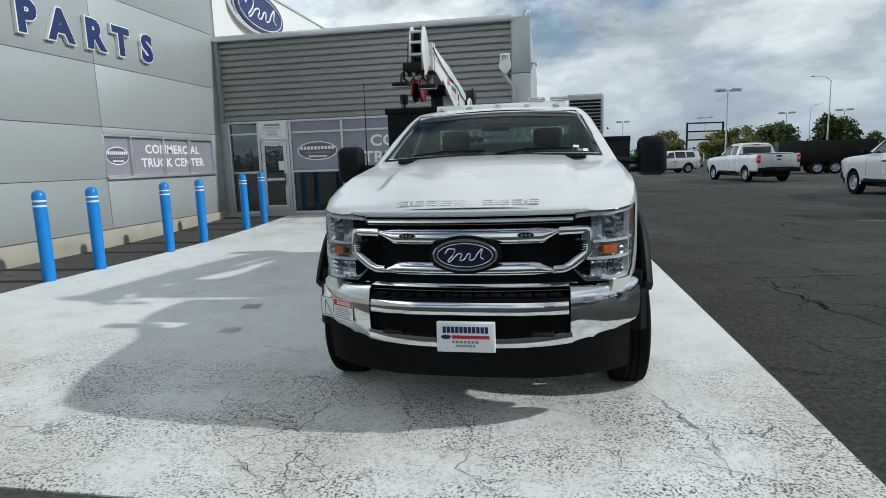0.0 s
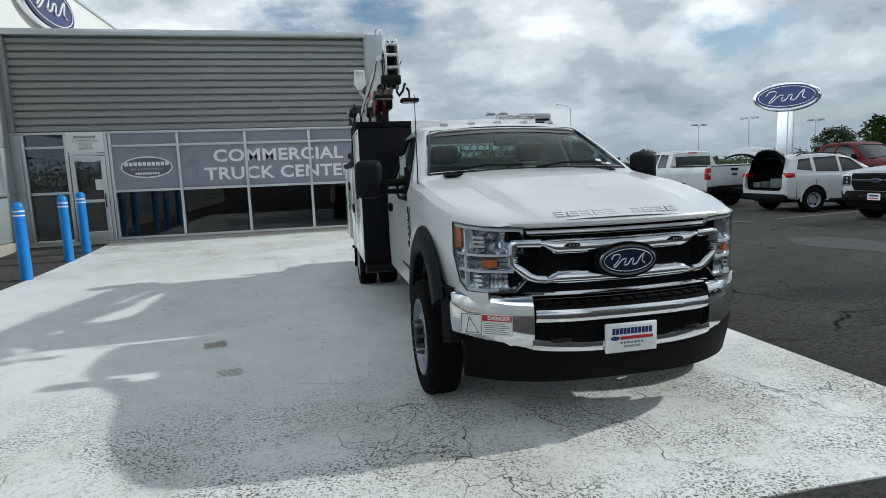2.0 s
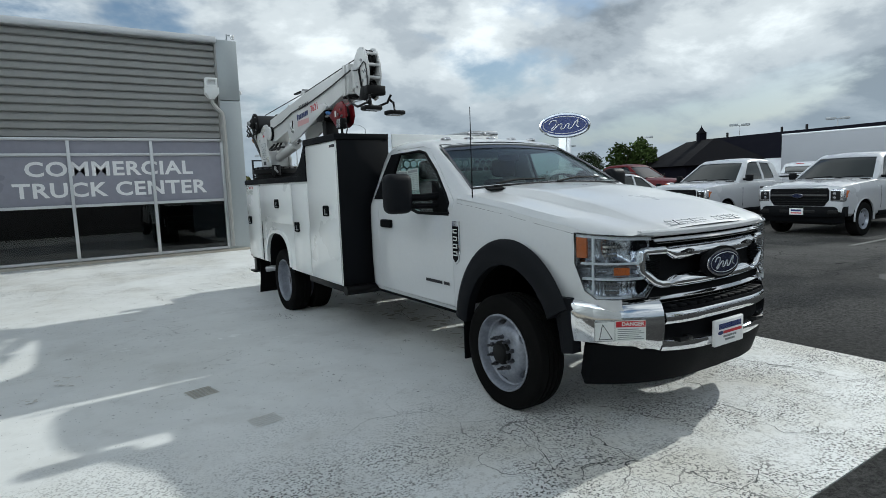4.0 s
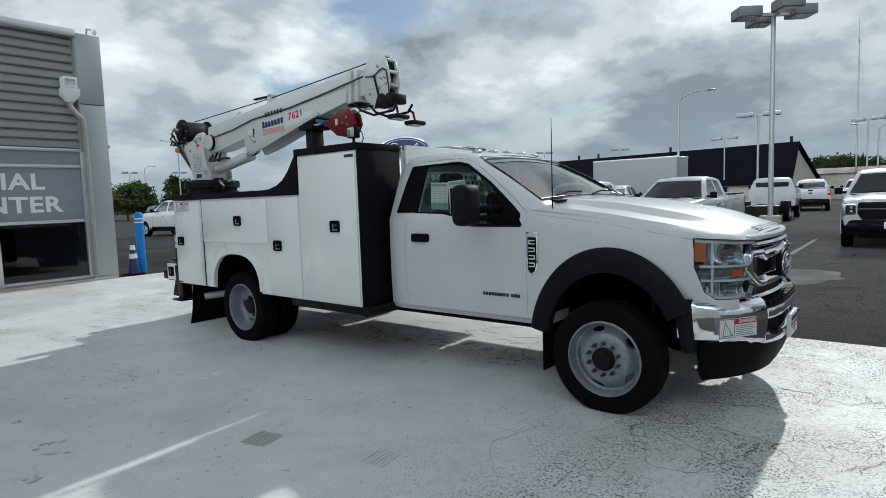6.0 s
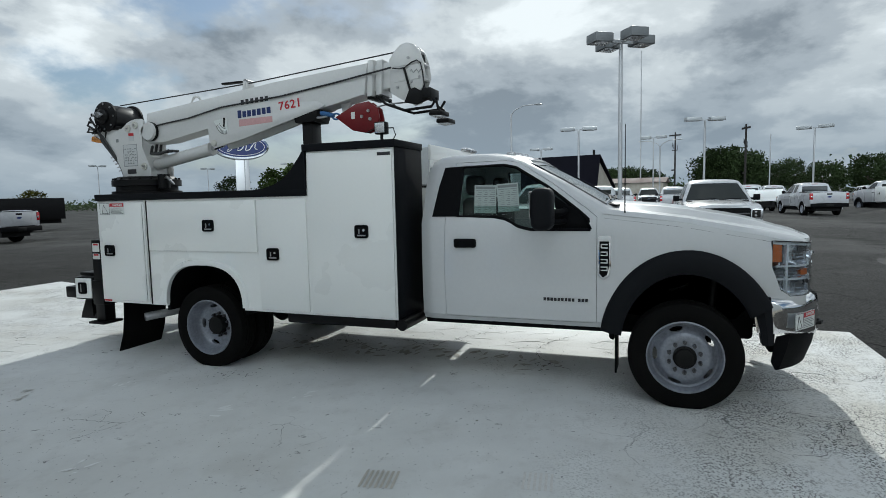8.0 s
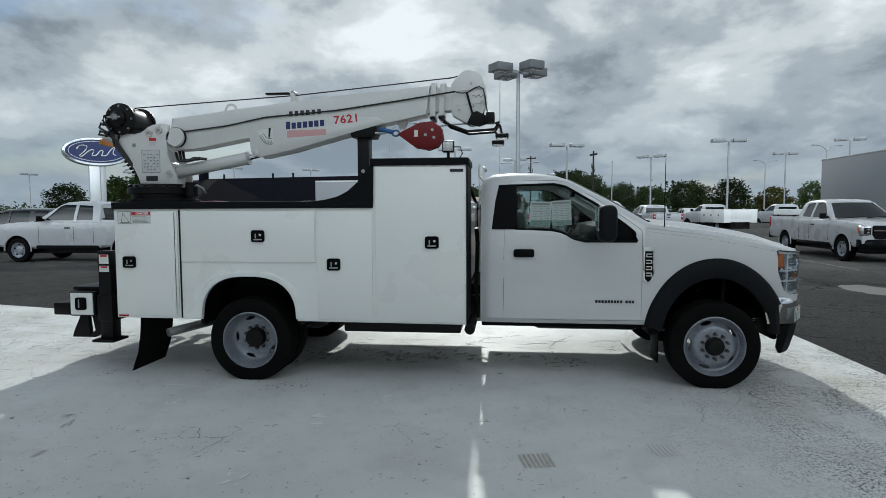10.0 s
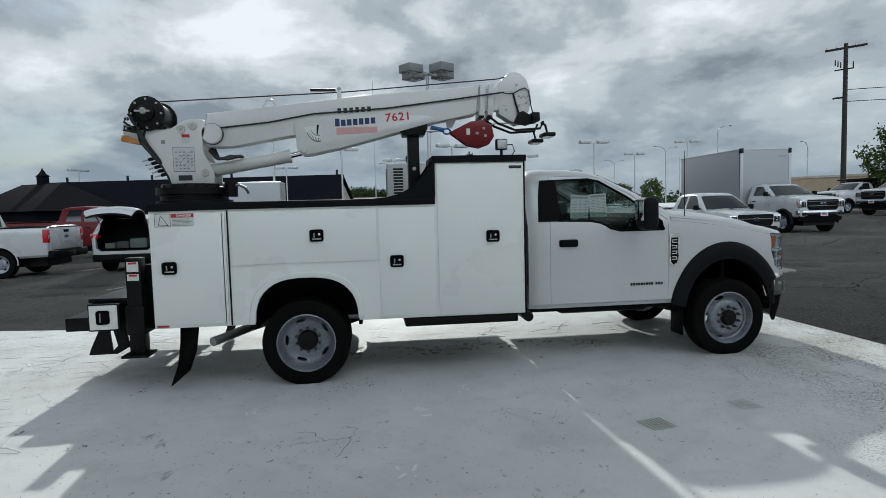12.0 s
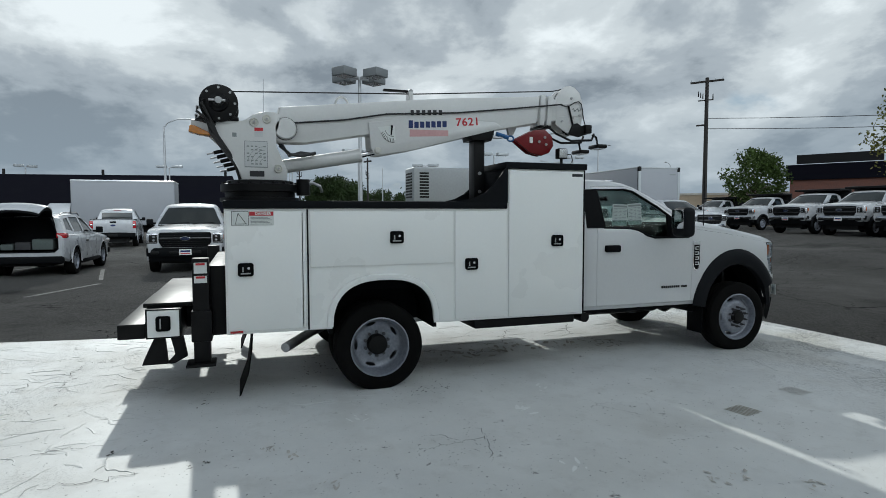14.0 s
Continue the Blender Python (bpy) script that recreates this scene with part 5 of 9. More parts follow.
grid = [[(x, y, cab_top(x, y) - 0.012) for x in spread(-1, 1, 11)] for y in spread(0.60, 1.285, 7)]
grid = [[(x * (0.85 - 0.16 * (y - 0.6) / 0.685), y, cab_top(x * 0.8, y) - 0.012) for x, y, z in row] for row in grid]
part("windscreen", patch(BM(), grid, 0.005), M_GLASS, truck, "tinted windscreen").visible_shadow = False
band = [[(x * (0.85 - 0.16 * (y - 0.6) / 0.685), y, cab_top(x * 0.8, y) - 0.0085) for x in spread(-0.97, 0.97, 11)] for y in (1.195 - 0.0, 1.24, 1.28)]
part("frit_band", patch(BM(), band), M_TRIMBLACK, truck, "black shade band along the top of the windscreen")
edge = grid[0] + [r[-1] for r in grid[1:]] + grid[-1][-2::-1] + [r[0] for r in grid[-2:0:-1]]
part("windscreen_seal", tube(BM(), [(x, y, z + 0.010) for x, y, z in edge + edge[:1]], 0.011, 6), M_TRIMBLACK, truck, "black windscreen surround")
part("rear_window", box(BM(), -0.67, 0.67, 2.085, 2.09, 1.435, 1.835), M_GLASS, truck).visible_shadow = False
part("cowl", patch(BM(), [[(x, y - 0.05 * (1 - (x / 0.8) ** 2), z + 0.02 * (1 - x * x)) for x in spread(-0.73, 0.73, 11)] for y, z in ((0.53, 1.508), (0.57, 1.514), (0.62, 1.524))], 0.012), M_BLACK, truck, "black plastic cowl")
for x0 in (-0.62, 0.05):
    wp = part("wiper", tube(BM(), [(x0, 0.58, 1.56), (x0 + 0.25, 0.61, 1.588), (x0 + 0.58, 0.645, 1.585)], 0.008, 6), M_BLACK, truck, "black wiper")
for s in (-1, 1):
    part("bonnet_gap", tube(BM(), [(s * (lerp_table(HW, y) - 0.0165), y, lerp_table(ZE, y) - 0.070) for y in spread(-0.56, 0.60, 16)], 0.0032, 6), M_HUB, truck, "dark gap along the bonnet edge")
for x, y, w, mt in ((0.665, 0.70, 0.045, M_PAPER), (0.735, 0.655, 0.04, M_PAPER), (0.69, 0.655, 0.035, M_INK)):
    bm = BM()
    patch(bm, [[(x + dx * w, y + dy * 0.035, cab_top(x + dx * w, y + dy * 0.035) + 0.003) for dx in (-0.5, 0.5)] for dy in (-0.5, 0.5)])
    part("inspection_sticker", bm, mt, truck, "small square sticker on the windscreen")
part("antenna", rod(BM(), (-0.96, 0.45, 1.46), (-0.96, 0.45, 2.13), 0.005, 0.0025, 8), M_BLACK, truck, "thin black whip antenna")
for x in (-0.52, -0.26, 0.0, 0.26, 0.52):
    ml = part("roof_marker_lamp", box(BM(), x - 0.032, x + 0.032, 1.40, 1.48, 1.955, 2.004 - 0.02 * abs(x), 0.012, 3), M_REFLECTOR, truck, "small clear roof marker lamp")
# inside the cab
part("dashboard", prism(BM(), [(0.66, 1.1), (0.66, 1.46), (0.80, 1.50), (1.0, 1.46), (1.06, 1.36), (1.06, 1.1)], "x", -0.88, 0.88, 0.02), M_BLACK, truck, "dark dashboard")
part("cab_floor", box(BM(), -0.93, 0.93, 0.7, 2.05, 0.66, 0.76), M_SEAT, truck)
for x in (-0.45, 0.45):
    stt = part("seat_cushion", box(BM(), x - 0.27, x + 0.27, 1.22, 1.78, 0.76, 1.12, 0.06, 3), M_SEAT, truck, "dark grey cloth seat")
    part("seat_back", box(BM(), x - 0.26, x + 0.26, 1.70, 1.86, 1.0, 1.60, 0.06, 3), M_SEAT, stt)
    part("headrest", box(BM(), x - 0.14, x + 0.14, 1.74, 1.86, 1.62, 1.80, 0.045, 3), M_SEAT, stt)
part("steering_wheel", tube(BM(), [(0.45 + 0.19 * math.cos(t), 1.16 - 0.075 * math.sin(t), 1.36 + 0.175 * math.sin(t)) for t in spread(0, math.tau, 33)], 0.016), M_BLACK, truck, "black steering wheel")
part("steering_column", rod(BM(), (0.45, 1.17, 1.36), (0.45, 0.98, 1.28), 0.06, 0.05), M_BLACK, truck)
part("rear_view_mirror", box(BM(), -0.12, 0.12, 1.16, 1.19, 1.76, 1.82, 0.012), M_BLACK, truck)

# grille, lamps, bumper
part("grille_backing", loft(BM(), [[(x, -0.80 - 0.10 * (1 - (x / 0.70) ** 2) + k, z) for x, z in ((-0.67, 0.84), (-0.62, 0.76), (-0.3, 0.76), (0, 0.76), (0.3, 0.76), (0.62, 0.76), (0.67, 0.84), (0.67, 1.222), (0.3, 1.242), (0, 1.247), (-0.3, 1.242), (-0.67, 1.222))] for k in (0.0, 0.10)]), M_BLACK, truck, "black grille insert")


def bow_bar(x0, x1, z0, z1, proud, thick, n=17, y_side=-0.80, bow=0.10, bevel=0.0):
    """A bar across the nose that follows its bow."""
    rings = []
    for x in spread(x0, x1, n):
        y = y_side - bow * (1 - (x / 0.70) ** 2) - proud
        c = (z1 - z0) * 0.28
        rings.append([(x, y + thick, z0), (x, y + 0.008, z0), (x, y, z0 + c), (x, y, z1 - c), (x, y + 0.008, z1), (x, y + thick, z1)])
    return loft(BM(), rings)


part("bonnet_lip", bow_bar(-0.655, 0.655, 1.213, 1.250, 0.026, 0.10), M_PAINT, truck, "white lip of the bonnet over the grille")


def slim_bar(x0, x1, z0, z1):
    """A slim bright bar whose face leans back to the sky."""
    rings = []
    for x in spread(x0, x1, 17):
        y = -0.80 - 0.10 * (1 - (x / 0.70) ** 2)
        rings.append([(x, y + 0.03, z0), (x, y - 0.034, z0), (x, y - 0.034, z0 + 0.004), (x, y - 0.016, z1), (x, y + 0.03, z1)])
    return loft(BM(), rings)


part("grille_bar", slim_bar(-0.575, 0.575, 1.180, 1.200), M_CHROME, truck, "chrome grille bar")
part("grille_bar", slim_bar(-0.560, 0.560, 1.170, 1.177), M_CHROME, truck, "chrome grille bar")
part("grille_bar", slim_bar(-0.60, 0.60, 0.822, 0.842), M_CHROME, truck, "chrome grille bar")
part("grille_bar", slim_bar(-0.58, 0.58, 0.803, 0.810), M_CHROME, truck, "chrome grille bar")
def wing(half, z0, z1, e0, e1):
    """A broad chrome bar that narrows to the surround at its ends."""
    rings = []
    for x in spread(-half, half, 31):
        f = smooth(abs(x), half - 0.11, half - 0.02)
        a0, b0 = z0 + (e0 - z0) * f, z1 + (e1 - z1) * f
        y = -0.84 - 0.10 * (1 - (x / 0.70) ** 2) + 0.004 * f
        rings.append([(x, y + 0.08, a0)] + [(x, y + 0.030 * q * q + 0.012 * q, (a0 + b0) / 2 + (b0 - a0) / 2 * q) for q in spread(-1, 1, 9)] + [(x, y + 0.08, b0)])
    return loft(BM(), rings)


part("grille_wing", wing(0.52, 1.064, 1.152, 1.108, 1.150), M_CHROME, truck, "broad chrome upper grille wing")
part("grille_wing", wing(0.50, 0.890, 0.970, 0.893, 0.935), M_CHROME, truck, "broad chrome lower grille wing")
for s in (-1, 1):
    path = [(0.50, 1.150), (0.60, 1.152), (0.655, 1.148), (0.678, 1.125), (0.682, 1.06), (0.680, 1.01), (0.665, 0.985), (0.585, 0.92), (0.535, 0.898), (0.47, 0.893)]
    rings = []
    for (x, z), (u, v) in zip(path, [(0, 1), (0, 1), (0.5, 0.9), (0.9, 0.4), (1, 0), (1, -0.1), (0.8, -0.6), (0.6, -0.8), (0.3, -0.95), (0, -1)]):
        y = -0.80 - 0.10 * (1 - (x / 0.70) ** 2)
        rings.append([(s * (x - u * 0.062 * q), y - p, z - v * 0.046 * q) for q, p in ((0, -0.02), (0, 0.035), (0.35, 0.05), (0.9, 0.045), (1.1, 0.02), (1.1, -0.02))])
    part("grille_frame", loft(BM(), rings), M_CHROME, truck, "chrome grille surround", 60)
    slats = BM()
    for k in range(9):
        z = 0.965 + k * 0.0125
        y = -0.80 - 0.10 * (1 - (0.56 / 0.70) ** 2)
        box(slats, *sorted((s * (0.50 + max(0, 0.98 - z)), s * 0.645)), y - 0.02, y + 0.02, z, z + 0.006)
    part("grille_slats", slats, M_BLACK, truck)
    pod = part("marker_pod", oval(BM(), 0.045, 0.014, 0.014, pose(s * 0.325, -0.922, 1.112, 90), 20), M_TRIMBLACK, truck, "small black marker pod")
    dots = BM()
    for k in (-1, 0, 1):
        box(dots, s * 0.325 + k * 0.02 - 0.006, s * 0.325 + k * 0.02 + 0.006, -0.940, -0.936, 1.106, 1.118)
    part("marker_diode", dots, M_REFLECTOR, pod)
    # lamp: housing, bright bowls, ledges, amber, clear lens, gasket
    hl = part("headlamp", lamp_band(s, 0.0, 1.0, -0.062, -0.073, lambda a, b: a + 0.001, lambda a, b: b - 0.001), M_LAMPDARK, truck, "clear headlamp with chrome bowls and an amber marker")
    part("reflector", lamp_bowl(s), M_LAMPDARK, hl, "bright fluted reflector", 50)
    for zc, u1 in ((0.968, 0.90), (1.062, 0.92)):
        part("bezel", lamp_band(s, 0.16, u1, -0.001, -0.04, lambda a, b: max(a, zc - 0.006), lambda a, b: max(a + 0.002, zc + 0.007)), M_DRL, hl, "bright divider")
    part("bezel", lamp_band(s, 0.03, 0.985, -0.001, -0.035, lambda a, b: b - 0.024, lambda a, b: b - 0.004), M_DRL, hl, "bright upper edge")
    part("bezel", lamp_band(s, 0.28, 0.84, -0.001, -0.03, lambda a, b: a + 0.003, lambda a, b: a + 0.018), M_DRL, hl, "bright lower edge")
    part("bezel", lamp_band(s, 0.745, 0.772, -0.001, -0.03, lambda a, b: a + 0.004, lambda a, b: b - 0.026, 4), M_DRL, hl, "bright corner edge")
    for u, z in ((0.53, 1.14), (0.50, 0.915)):
        x, y, nx, ny, z0, z1 = lamp_at(u)
        for k in range(3):
            part("projector", lamp_band(s, u - 0.085, u + 0.085, -0.006, -0.030, lambda a, b: z - 0.034 + 0.026 * k, lambda a, b: z - 0.020 + 0.026 * k, 5), M_CHROME, hl, "chrome projector ledge")
    part("turn_lamp", lamp_band(s, 0.30, 0.48, -0.006, -0.03, lambda a, b: 0.993, lambda a, b: 1.038, 7), M_AMBER, hl, "amber turn lamp between the bowls")
    part("amber_marker", lamp_band(s, 0.84, 0.985, -0.003, -0.035, lambda a, b: max(a + 0.012, 1.095), lambda a, b: b - 0.026), M_AMBER, hl, "amber side marker")
    part("lens", lamp_band(s, 0.0, 1.0, 0.008, 0.004, lambda a, b: a, lambda a, b: b, 31), M_LENS, hl).visible_shadow = False
    rim = [lamp_at(u) for u in spread(0.0, 1.0, 22)]
    low = [(s * (x + nx * 0.006), y + ny * 0.006, z0) for x, y, nx, ny, z0, z1 in rim]
    top = [(s * (x + nx * 0.006), y + ny * 0.006, z1) for x, y, nx, ny, z0, z1 in rim]
    part("lamp_gasket", tube(BM(), low + top[::-1], 0.0055, 6), M_TRIMBLACK, hl, "black lamp gasket")
oval_em = part("emblem_mount", oval(BM(), 0.20, 0.105, 0.035, pose(0, -0.915, 1.010, 90), bevel=0.008), M_BLACK, truck, "blue oval emblem on a black mount")
oval_badge(oval_em, pose(0, -0.950, 1.010, 90), 0.178, 0.088, 0.012, M_EMBLEM, M_ALU)
# raised block letters on the bonnet, drawn as plain shapes
for k in range(10):
    if k == 5:
        continue
    x = -0.385 + k * 0.0795
    mark = BM()
    for a0, b0, c0, d0 in ((0, 0.062, 0, 0.010), (0, 0.062, 0.020, 0.030), (0, 0.062, 0.042, 0.052), (0 if k % 2 else 0.05, 0.012 if k % 2 else 0.062, 0.0, 0.052)):
        box(mark, a0, b0, c0, d0, -0.004, 0.002)
    for v in mark.verts:
        u, st_y = x + v.co.x, -0.775 + v.co.y
        bow = 0.085 * (1 - smooth(st_y, -0.8, -0.25))
        v.co = Vector((u, st_y - bow * (1 - (u / lerp_table(HW, st_y)) ** 2), lerp_table(ZE, st_y) + 0.032 + 0.025 * smooth(st_y, -0.75, -0.35) + 0.016 * smooth(st_y, -0.72, -0.35) + v.co.z))
    part("bonnet_letter", mark, M_PAINT, truck, "raised white block letter")

BUMP = [(0.0, -0.985), (0.3, -0.978), (0.45, -0.955), (0.56, -0.922), (0.68, -0.868), (0.80, -0.795), (0.90, -0.70), (0.96, -0.60), (0.985, -0.50), (0.99, -0.42)]


def bump_y(x):
    return lerp_table(BUMP, abs(x))


bumper = part("front_bumper", loft(BM(), [[(x, bump_y(x) + 0.045, z) for z in (0.47, 0.78)] + [(x, bump_y(x) + 0.16, z) for z in (0.80, 0.47)] for x in spread(-0.62, 0.62, 19)]), M_BLACK, truck, "chrome front bumper with a black middle")
for s in (-1, 1):
    rings = []
    for x, y in BUMP[3:8] + [(0.975, -0.555)]:
        z0 = 0.522 + 0.065 * smooth(x, 0.55, 0.95)
        rings.append([(s * x, y + 0.09, z0), (s * x, y + 0.016, z0 - 0.004), (s * x, y + 0.002, z0 + 0.03), (s * x, y - 0.008, 0.655), (s * x, y - 0.008, 0.70), (s * x, y, 0.765), (s * x, y + 0.016, 0.81), (s * x * 0.985, y + 0.05, 0.835), (s * x * 0.94, y + 0.12, 0.838)])
    part("bumper_corner", loft(BM(), rings), M_CHROME, bumper, "chrome bumper corner", 50)
    part("tow_hook", tube(BM(), [(s * 0.36, -0.93, 0.575), (s * 0.37, -0.975, 0.58), (s * 0.42, -0.985, 0.585), (s * 0.46, -0.97, 0.58), (s * 0.46, -0.92, 0.575)], 0.016), M_STEELBLACK, bumper, "black tow hook")
    part("bumper_end", loft(BM(), [[(s * x, y, z) for x, y in ((0.90, yb), (1.0, yb), (1.012, (ya + yb) / 2), (0.975, ya), (0.90, ya))] for ya, yb, z in ((-0.575, -0.50, 0.50), (-0.57, -0.48, 0.62), (-0.56, -0.45, 0.74), (-0.55, -0.42, 0.845))]), M_FLARE, bumper, "black plastic bumper end cap")


def swept(x0, x1, prof, n=25):
    """A bar with a (depth, height) profile along the bumper's plan."""
    return loft(BM(), [[(x, bump_y(x) + d, z) for d, z in prof(x)] for x in spread(x0, x1, n)])


part("bumper_strip", swept(-0.55, 0.55, lambda x: [(0.08, 0.682), (0.0, 0.682), (-0.010, 0.70), (-0.010, 0.735), (0.0, 0.752), (0.08, 0.756)]), M_CHROME, bumper, "chrome upper bumper strip")
part("bumper_strip", swept(-0.57, 0.57, lambda x: [(0.08, 0.50 + 0.07 * x * x), (0.006, 0.496 + 0.07 * x * x), (-0.006, 0.52 + 0.07 * x * x), (-0.002, 0.55 + 0.09 * x * x), (0.02, 0.562 + 0.10 * x * x), (0.08, 0.566 + 0.10 * x * x)]), M_CHROME, bumper, "chrome lower bumper strip")
part("air_dam", swept(-0.90, 0.90, lambda x: [(0.10, 0.55), (0.01, 0.53 + 0.05 * x * x), (0.03, 0.42 + 0.05 * x * x), (0.075, 0.305), (0.10, 0.30), (0.13, 0.36)], 31), M_BLACK, bumper, "black plastic air dam")
part("step_pad", swept(-0.57, 0.57, lambda x: [(0.0, 0.756), (0.005, 0.772), (0.12, 0.785), (0.12, 0.75)]), M_BLACK, bumper)
treads = BM()
for k in range(13):
    x = -0.48 + k * 0.08
    box(treads, x - 0.032, x + 0.032, bump_y(x) + 0.008, bump_y(x) + 0.10, 0.772, 0.792, 0.006)
part("step_treads", treads, M_BLACK, bumper)
plate = part("front_plate", box(BM(), -0.155, 0.155, -1.012, -1.004, 0.486, 0.646, 0.004), M_WHITE, bumper, "white dealer plate with blue and red print")
part("plate_frame", carve(box(BM(), -0.160, 0.160, -1.008, -0.985, 0.481, 0.651, 0.005), [box(BM(), -0.150, 0.150, -1.1, -0.9, 0.491, 0.641)]), M_WHITE, plate)
pb = BM()
for k in range(11):
    box(pb, -0.125 + k * 0.0230, -0.125 + k * 0.0230 + 0.018, -1.0145, -1.012, 0.591, 0.626)
part("plate_print", pb, M_NAVY, plate)
pb = BM()
box(pb, -0.075, 0.13, -1.0145, -1.012, 0.559, 0.577)
part("plate_print", pb, M_REDVINYL, plate)
pb = oval(BM(), 0.028, 0.012, 0.0025, pose(-0.108, -1.012, 0.568, 90), 20)
part("plate_print", pb, M_NAVY, plate)
pb = BM()
for z, w in ((0.540, 0.075), (0.518, 0.055)):
    for k in range(7):
        box(pb, -w + k * w / 3.5, -w + k * w / 3.5 + w / 5, -1.0145, -1.012, z - 0.006, z + 0.006)
part("plate_print", pb, M_INK, plate)


def danger_label(parent, m, w, h):
    """A white warning label: a pictogram of bars, a red heading that says DANGER, grey lines."""
    lb = part("warning_label", prism(BM(), [(0, 0), (w, 0), (w, h), (0, h)], "z", 0, 0.002), M_PAPER, parent, "white warning label with a red heading")
    lb.matrix_basis = m
    hd = part("label_heading", box(BM(), w * 0.42, w * 0.99, h * 0.68, h * 0.97, 0.002, 0.003), M_REDVINYL, lb, "red heading bar")
    part("label_word", letters("DANGER", h * 0.26, 0.0004, pose(w * 0.745, h * 0.825, 0.0036), 1.05, 0.001), M_PAPER, lb)
    bm = BM()
    for k in range(6):
        box(bm, w * 0.45, w * (0.96 - 0.05 * (k % 3)), h * (0.08 + 0.095 * k), h * (0.115 + 0.095 * k), 0.002, 0.003)
    part("label_print", bm, M_INK, lb)
    for x0, x1, y0, y1 in ((0.005, 0.395, 0.01, 0.03), (0.005, 0.395, 0.96, 0.985), (0.395, 0.405, 0.01, 0.985), (0.005, 0.015, 0.032, 0.958)):
        part("pictogram_border", box(BM(), w * x0, w * x1, h * y0, h * y1, 0.002, 0.003), M_INKBLACK, lb)
    for p, q in (((0.10, 0.10), (0.16, 0.85)), ((0.16, 0.85), (0.30, 0.30)), ((0.30, 0.30), (0.34, 0.12)), ((0.08, 0.10), (0.36, 0.12))):
        part("pictogram_line", rod(BM(), Vector((p[0] * w, p[1] * h, 0.0025)), Vector((q[0] * w, q[1] * h, 0.0025)), 0.0022, seg=4), M_INKBLACK, lb)
    return lb


danger_label(bumper, Matrix.Translation((-0.935, -0.712, 0.598)) @ pose(0, 0, 0, 90, 0, -33.5), 0.31, 0.125)

# chassis
for s in (-1, 1):
    part("frame_rail", box(BM(), *sorted((s * 0.39, s * 0.47)), -0.75, 5.55, 0.52, 0.74, 0.01), M_STEELBLACK, truck)
    part("rocker", box(BM(), *sorted((s * 0.82, s * 0.945)), 0.62, 2.12, 0.52, 0.565, 0.012), M_BLACK, truck)
    part("shock_absorber", rod(BM(), (s * 0.66, -0.16, 0.42), (s * 0.58, -0.22, 0.95), 0.032), M_STEELBLACK, truck)
    part("spring_coil", tube(BM(), [(s * 0.60 + 0.065 * math.cos(q), 0.05 + 0.065 * math.sin(q), 0.46 + 0.035 * q / 2) for q in spread(0, 26, 120)], 0.011, 6), M_STEELBLACK, truck)
    part("leaf_spring", tube(BM(), [(s * 0.50, 4.32 + y, 0.40 + 0.18 * (y / 0.75) ** 2) for y in spread(-0.75, 0.75, 9)], 0.03, 6), M_STEELBLACK, truck)
for s in (-1, 1):
    part("splash_shield", box(BM(), *sorted((s * 0.50, s * 0.86)), -0.60, -0.56, 0.42, 0.82, 0.01), M_BLACK, truck, "black plastic splash shield")
    part("splash_shield", box(BM(), *sorted((s * 0.50, s * 0.54)), -0.60, 0.60, 0.55, 1.10, 0.01), M_BLACK, truck)
part("front_axle", rod(BM(), (-0.85, 0, 0.39), (0.85, 0, 0.39), 0.055), M_STEELBLACK, truck)
part("differential", lathe(BM(), [(0, -0.16), (0.10, -0.13), (0.155, 0), (0.10, 0.13), (0, 0.16)], 20, pose(0.22, 0, 0.40, 90)), M_STEELBLACK, truck)
part("rear_axle", rod(BM(), (-0.95, 4.32, 0.40), (0.95, 4.32, 0.40), 0.07), M_STEELBLACK, truck)
part("differential", lathe(BM(), [(0, -0.2), (0.12, -0.16), (0.19, 0), (0.12, 0.16), (0, 0.2)], 20, pose(0, 4.32, 0.40, 90)), M_STEELBLACK, truck)
part("drive_shaft", rod(BM(), (0.05, 1.4, 0.55), (0, 4.15, 0.42), 0.05), M_STEELBLACK, truck)
part("transmission", box(BM(), -0.3, 0.3, 0.5, 1.6, 0.36, 0.62, 0.06), M_STEELBLACK, truck)
part("engine_bay", box(BM(), -0.58, 0.58, -0.70, 0.55, 0.55, 1.15, 0.05), M_STEELBLACK, truck)
part("fuel_tank", box(BM(), 0.45, 0.95, 2.4, 3.5, 0.38, 0.60, 0.05), M_STEELBLACK, truck)
part("step_box", box(BM(), -1.20, -0.62, 2.30, 3.40, 0.492, 0.575, 0.015), M_STEELBLACK, truck, "black box under the body")
part("frame_hanger", rod(BM(), (-1.262, 2.215, 0.545), (-0.80, 2.215, 0.545), 0.048, seg=16), M_STEELBLACK, truck, "round black bar under the cabinet")
part("exhaust_pipe", tube(BM(), [(-0.55, 3.6, 0.52), (-0.60, 4.7, 0.52), (-0.80, 4.9, 0.49), (-1.19, 5.16, 0.445)], 0.042, 14), M_STEEL, truck, "bare steel tailpipe")
part("hoses", tube(BM(), [(-0.75, 2.16, 0.56), (-0.78, 2.18, 0.9), (-0.72, 2.17, 1.3), (-0.78, 2.18, 1.45)], 0.02), M_HOSE, truck)

for s in (-1, 1):
    wheel(truck, "front_wheel", (s * 0.958, 0.015, 0.389), True, s > 0)
    wheel(truck, "rear_wheel", (s * 1.095, 4.325, 0.389), False, s > 0)
    wheel(truck, "rear_wheel", (s * 0.81, 4.325, 0.389), False, s < 0)

# service body
BY0, BY1, BW = 2.245, 5.63, 1.272


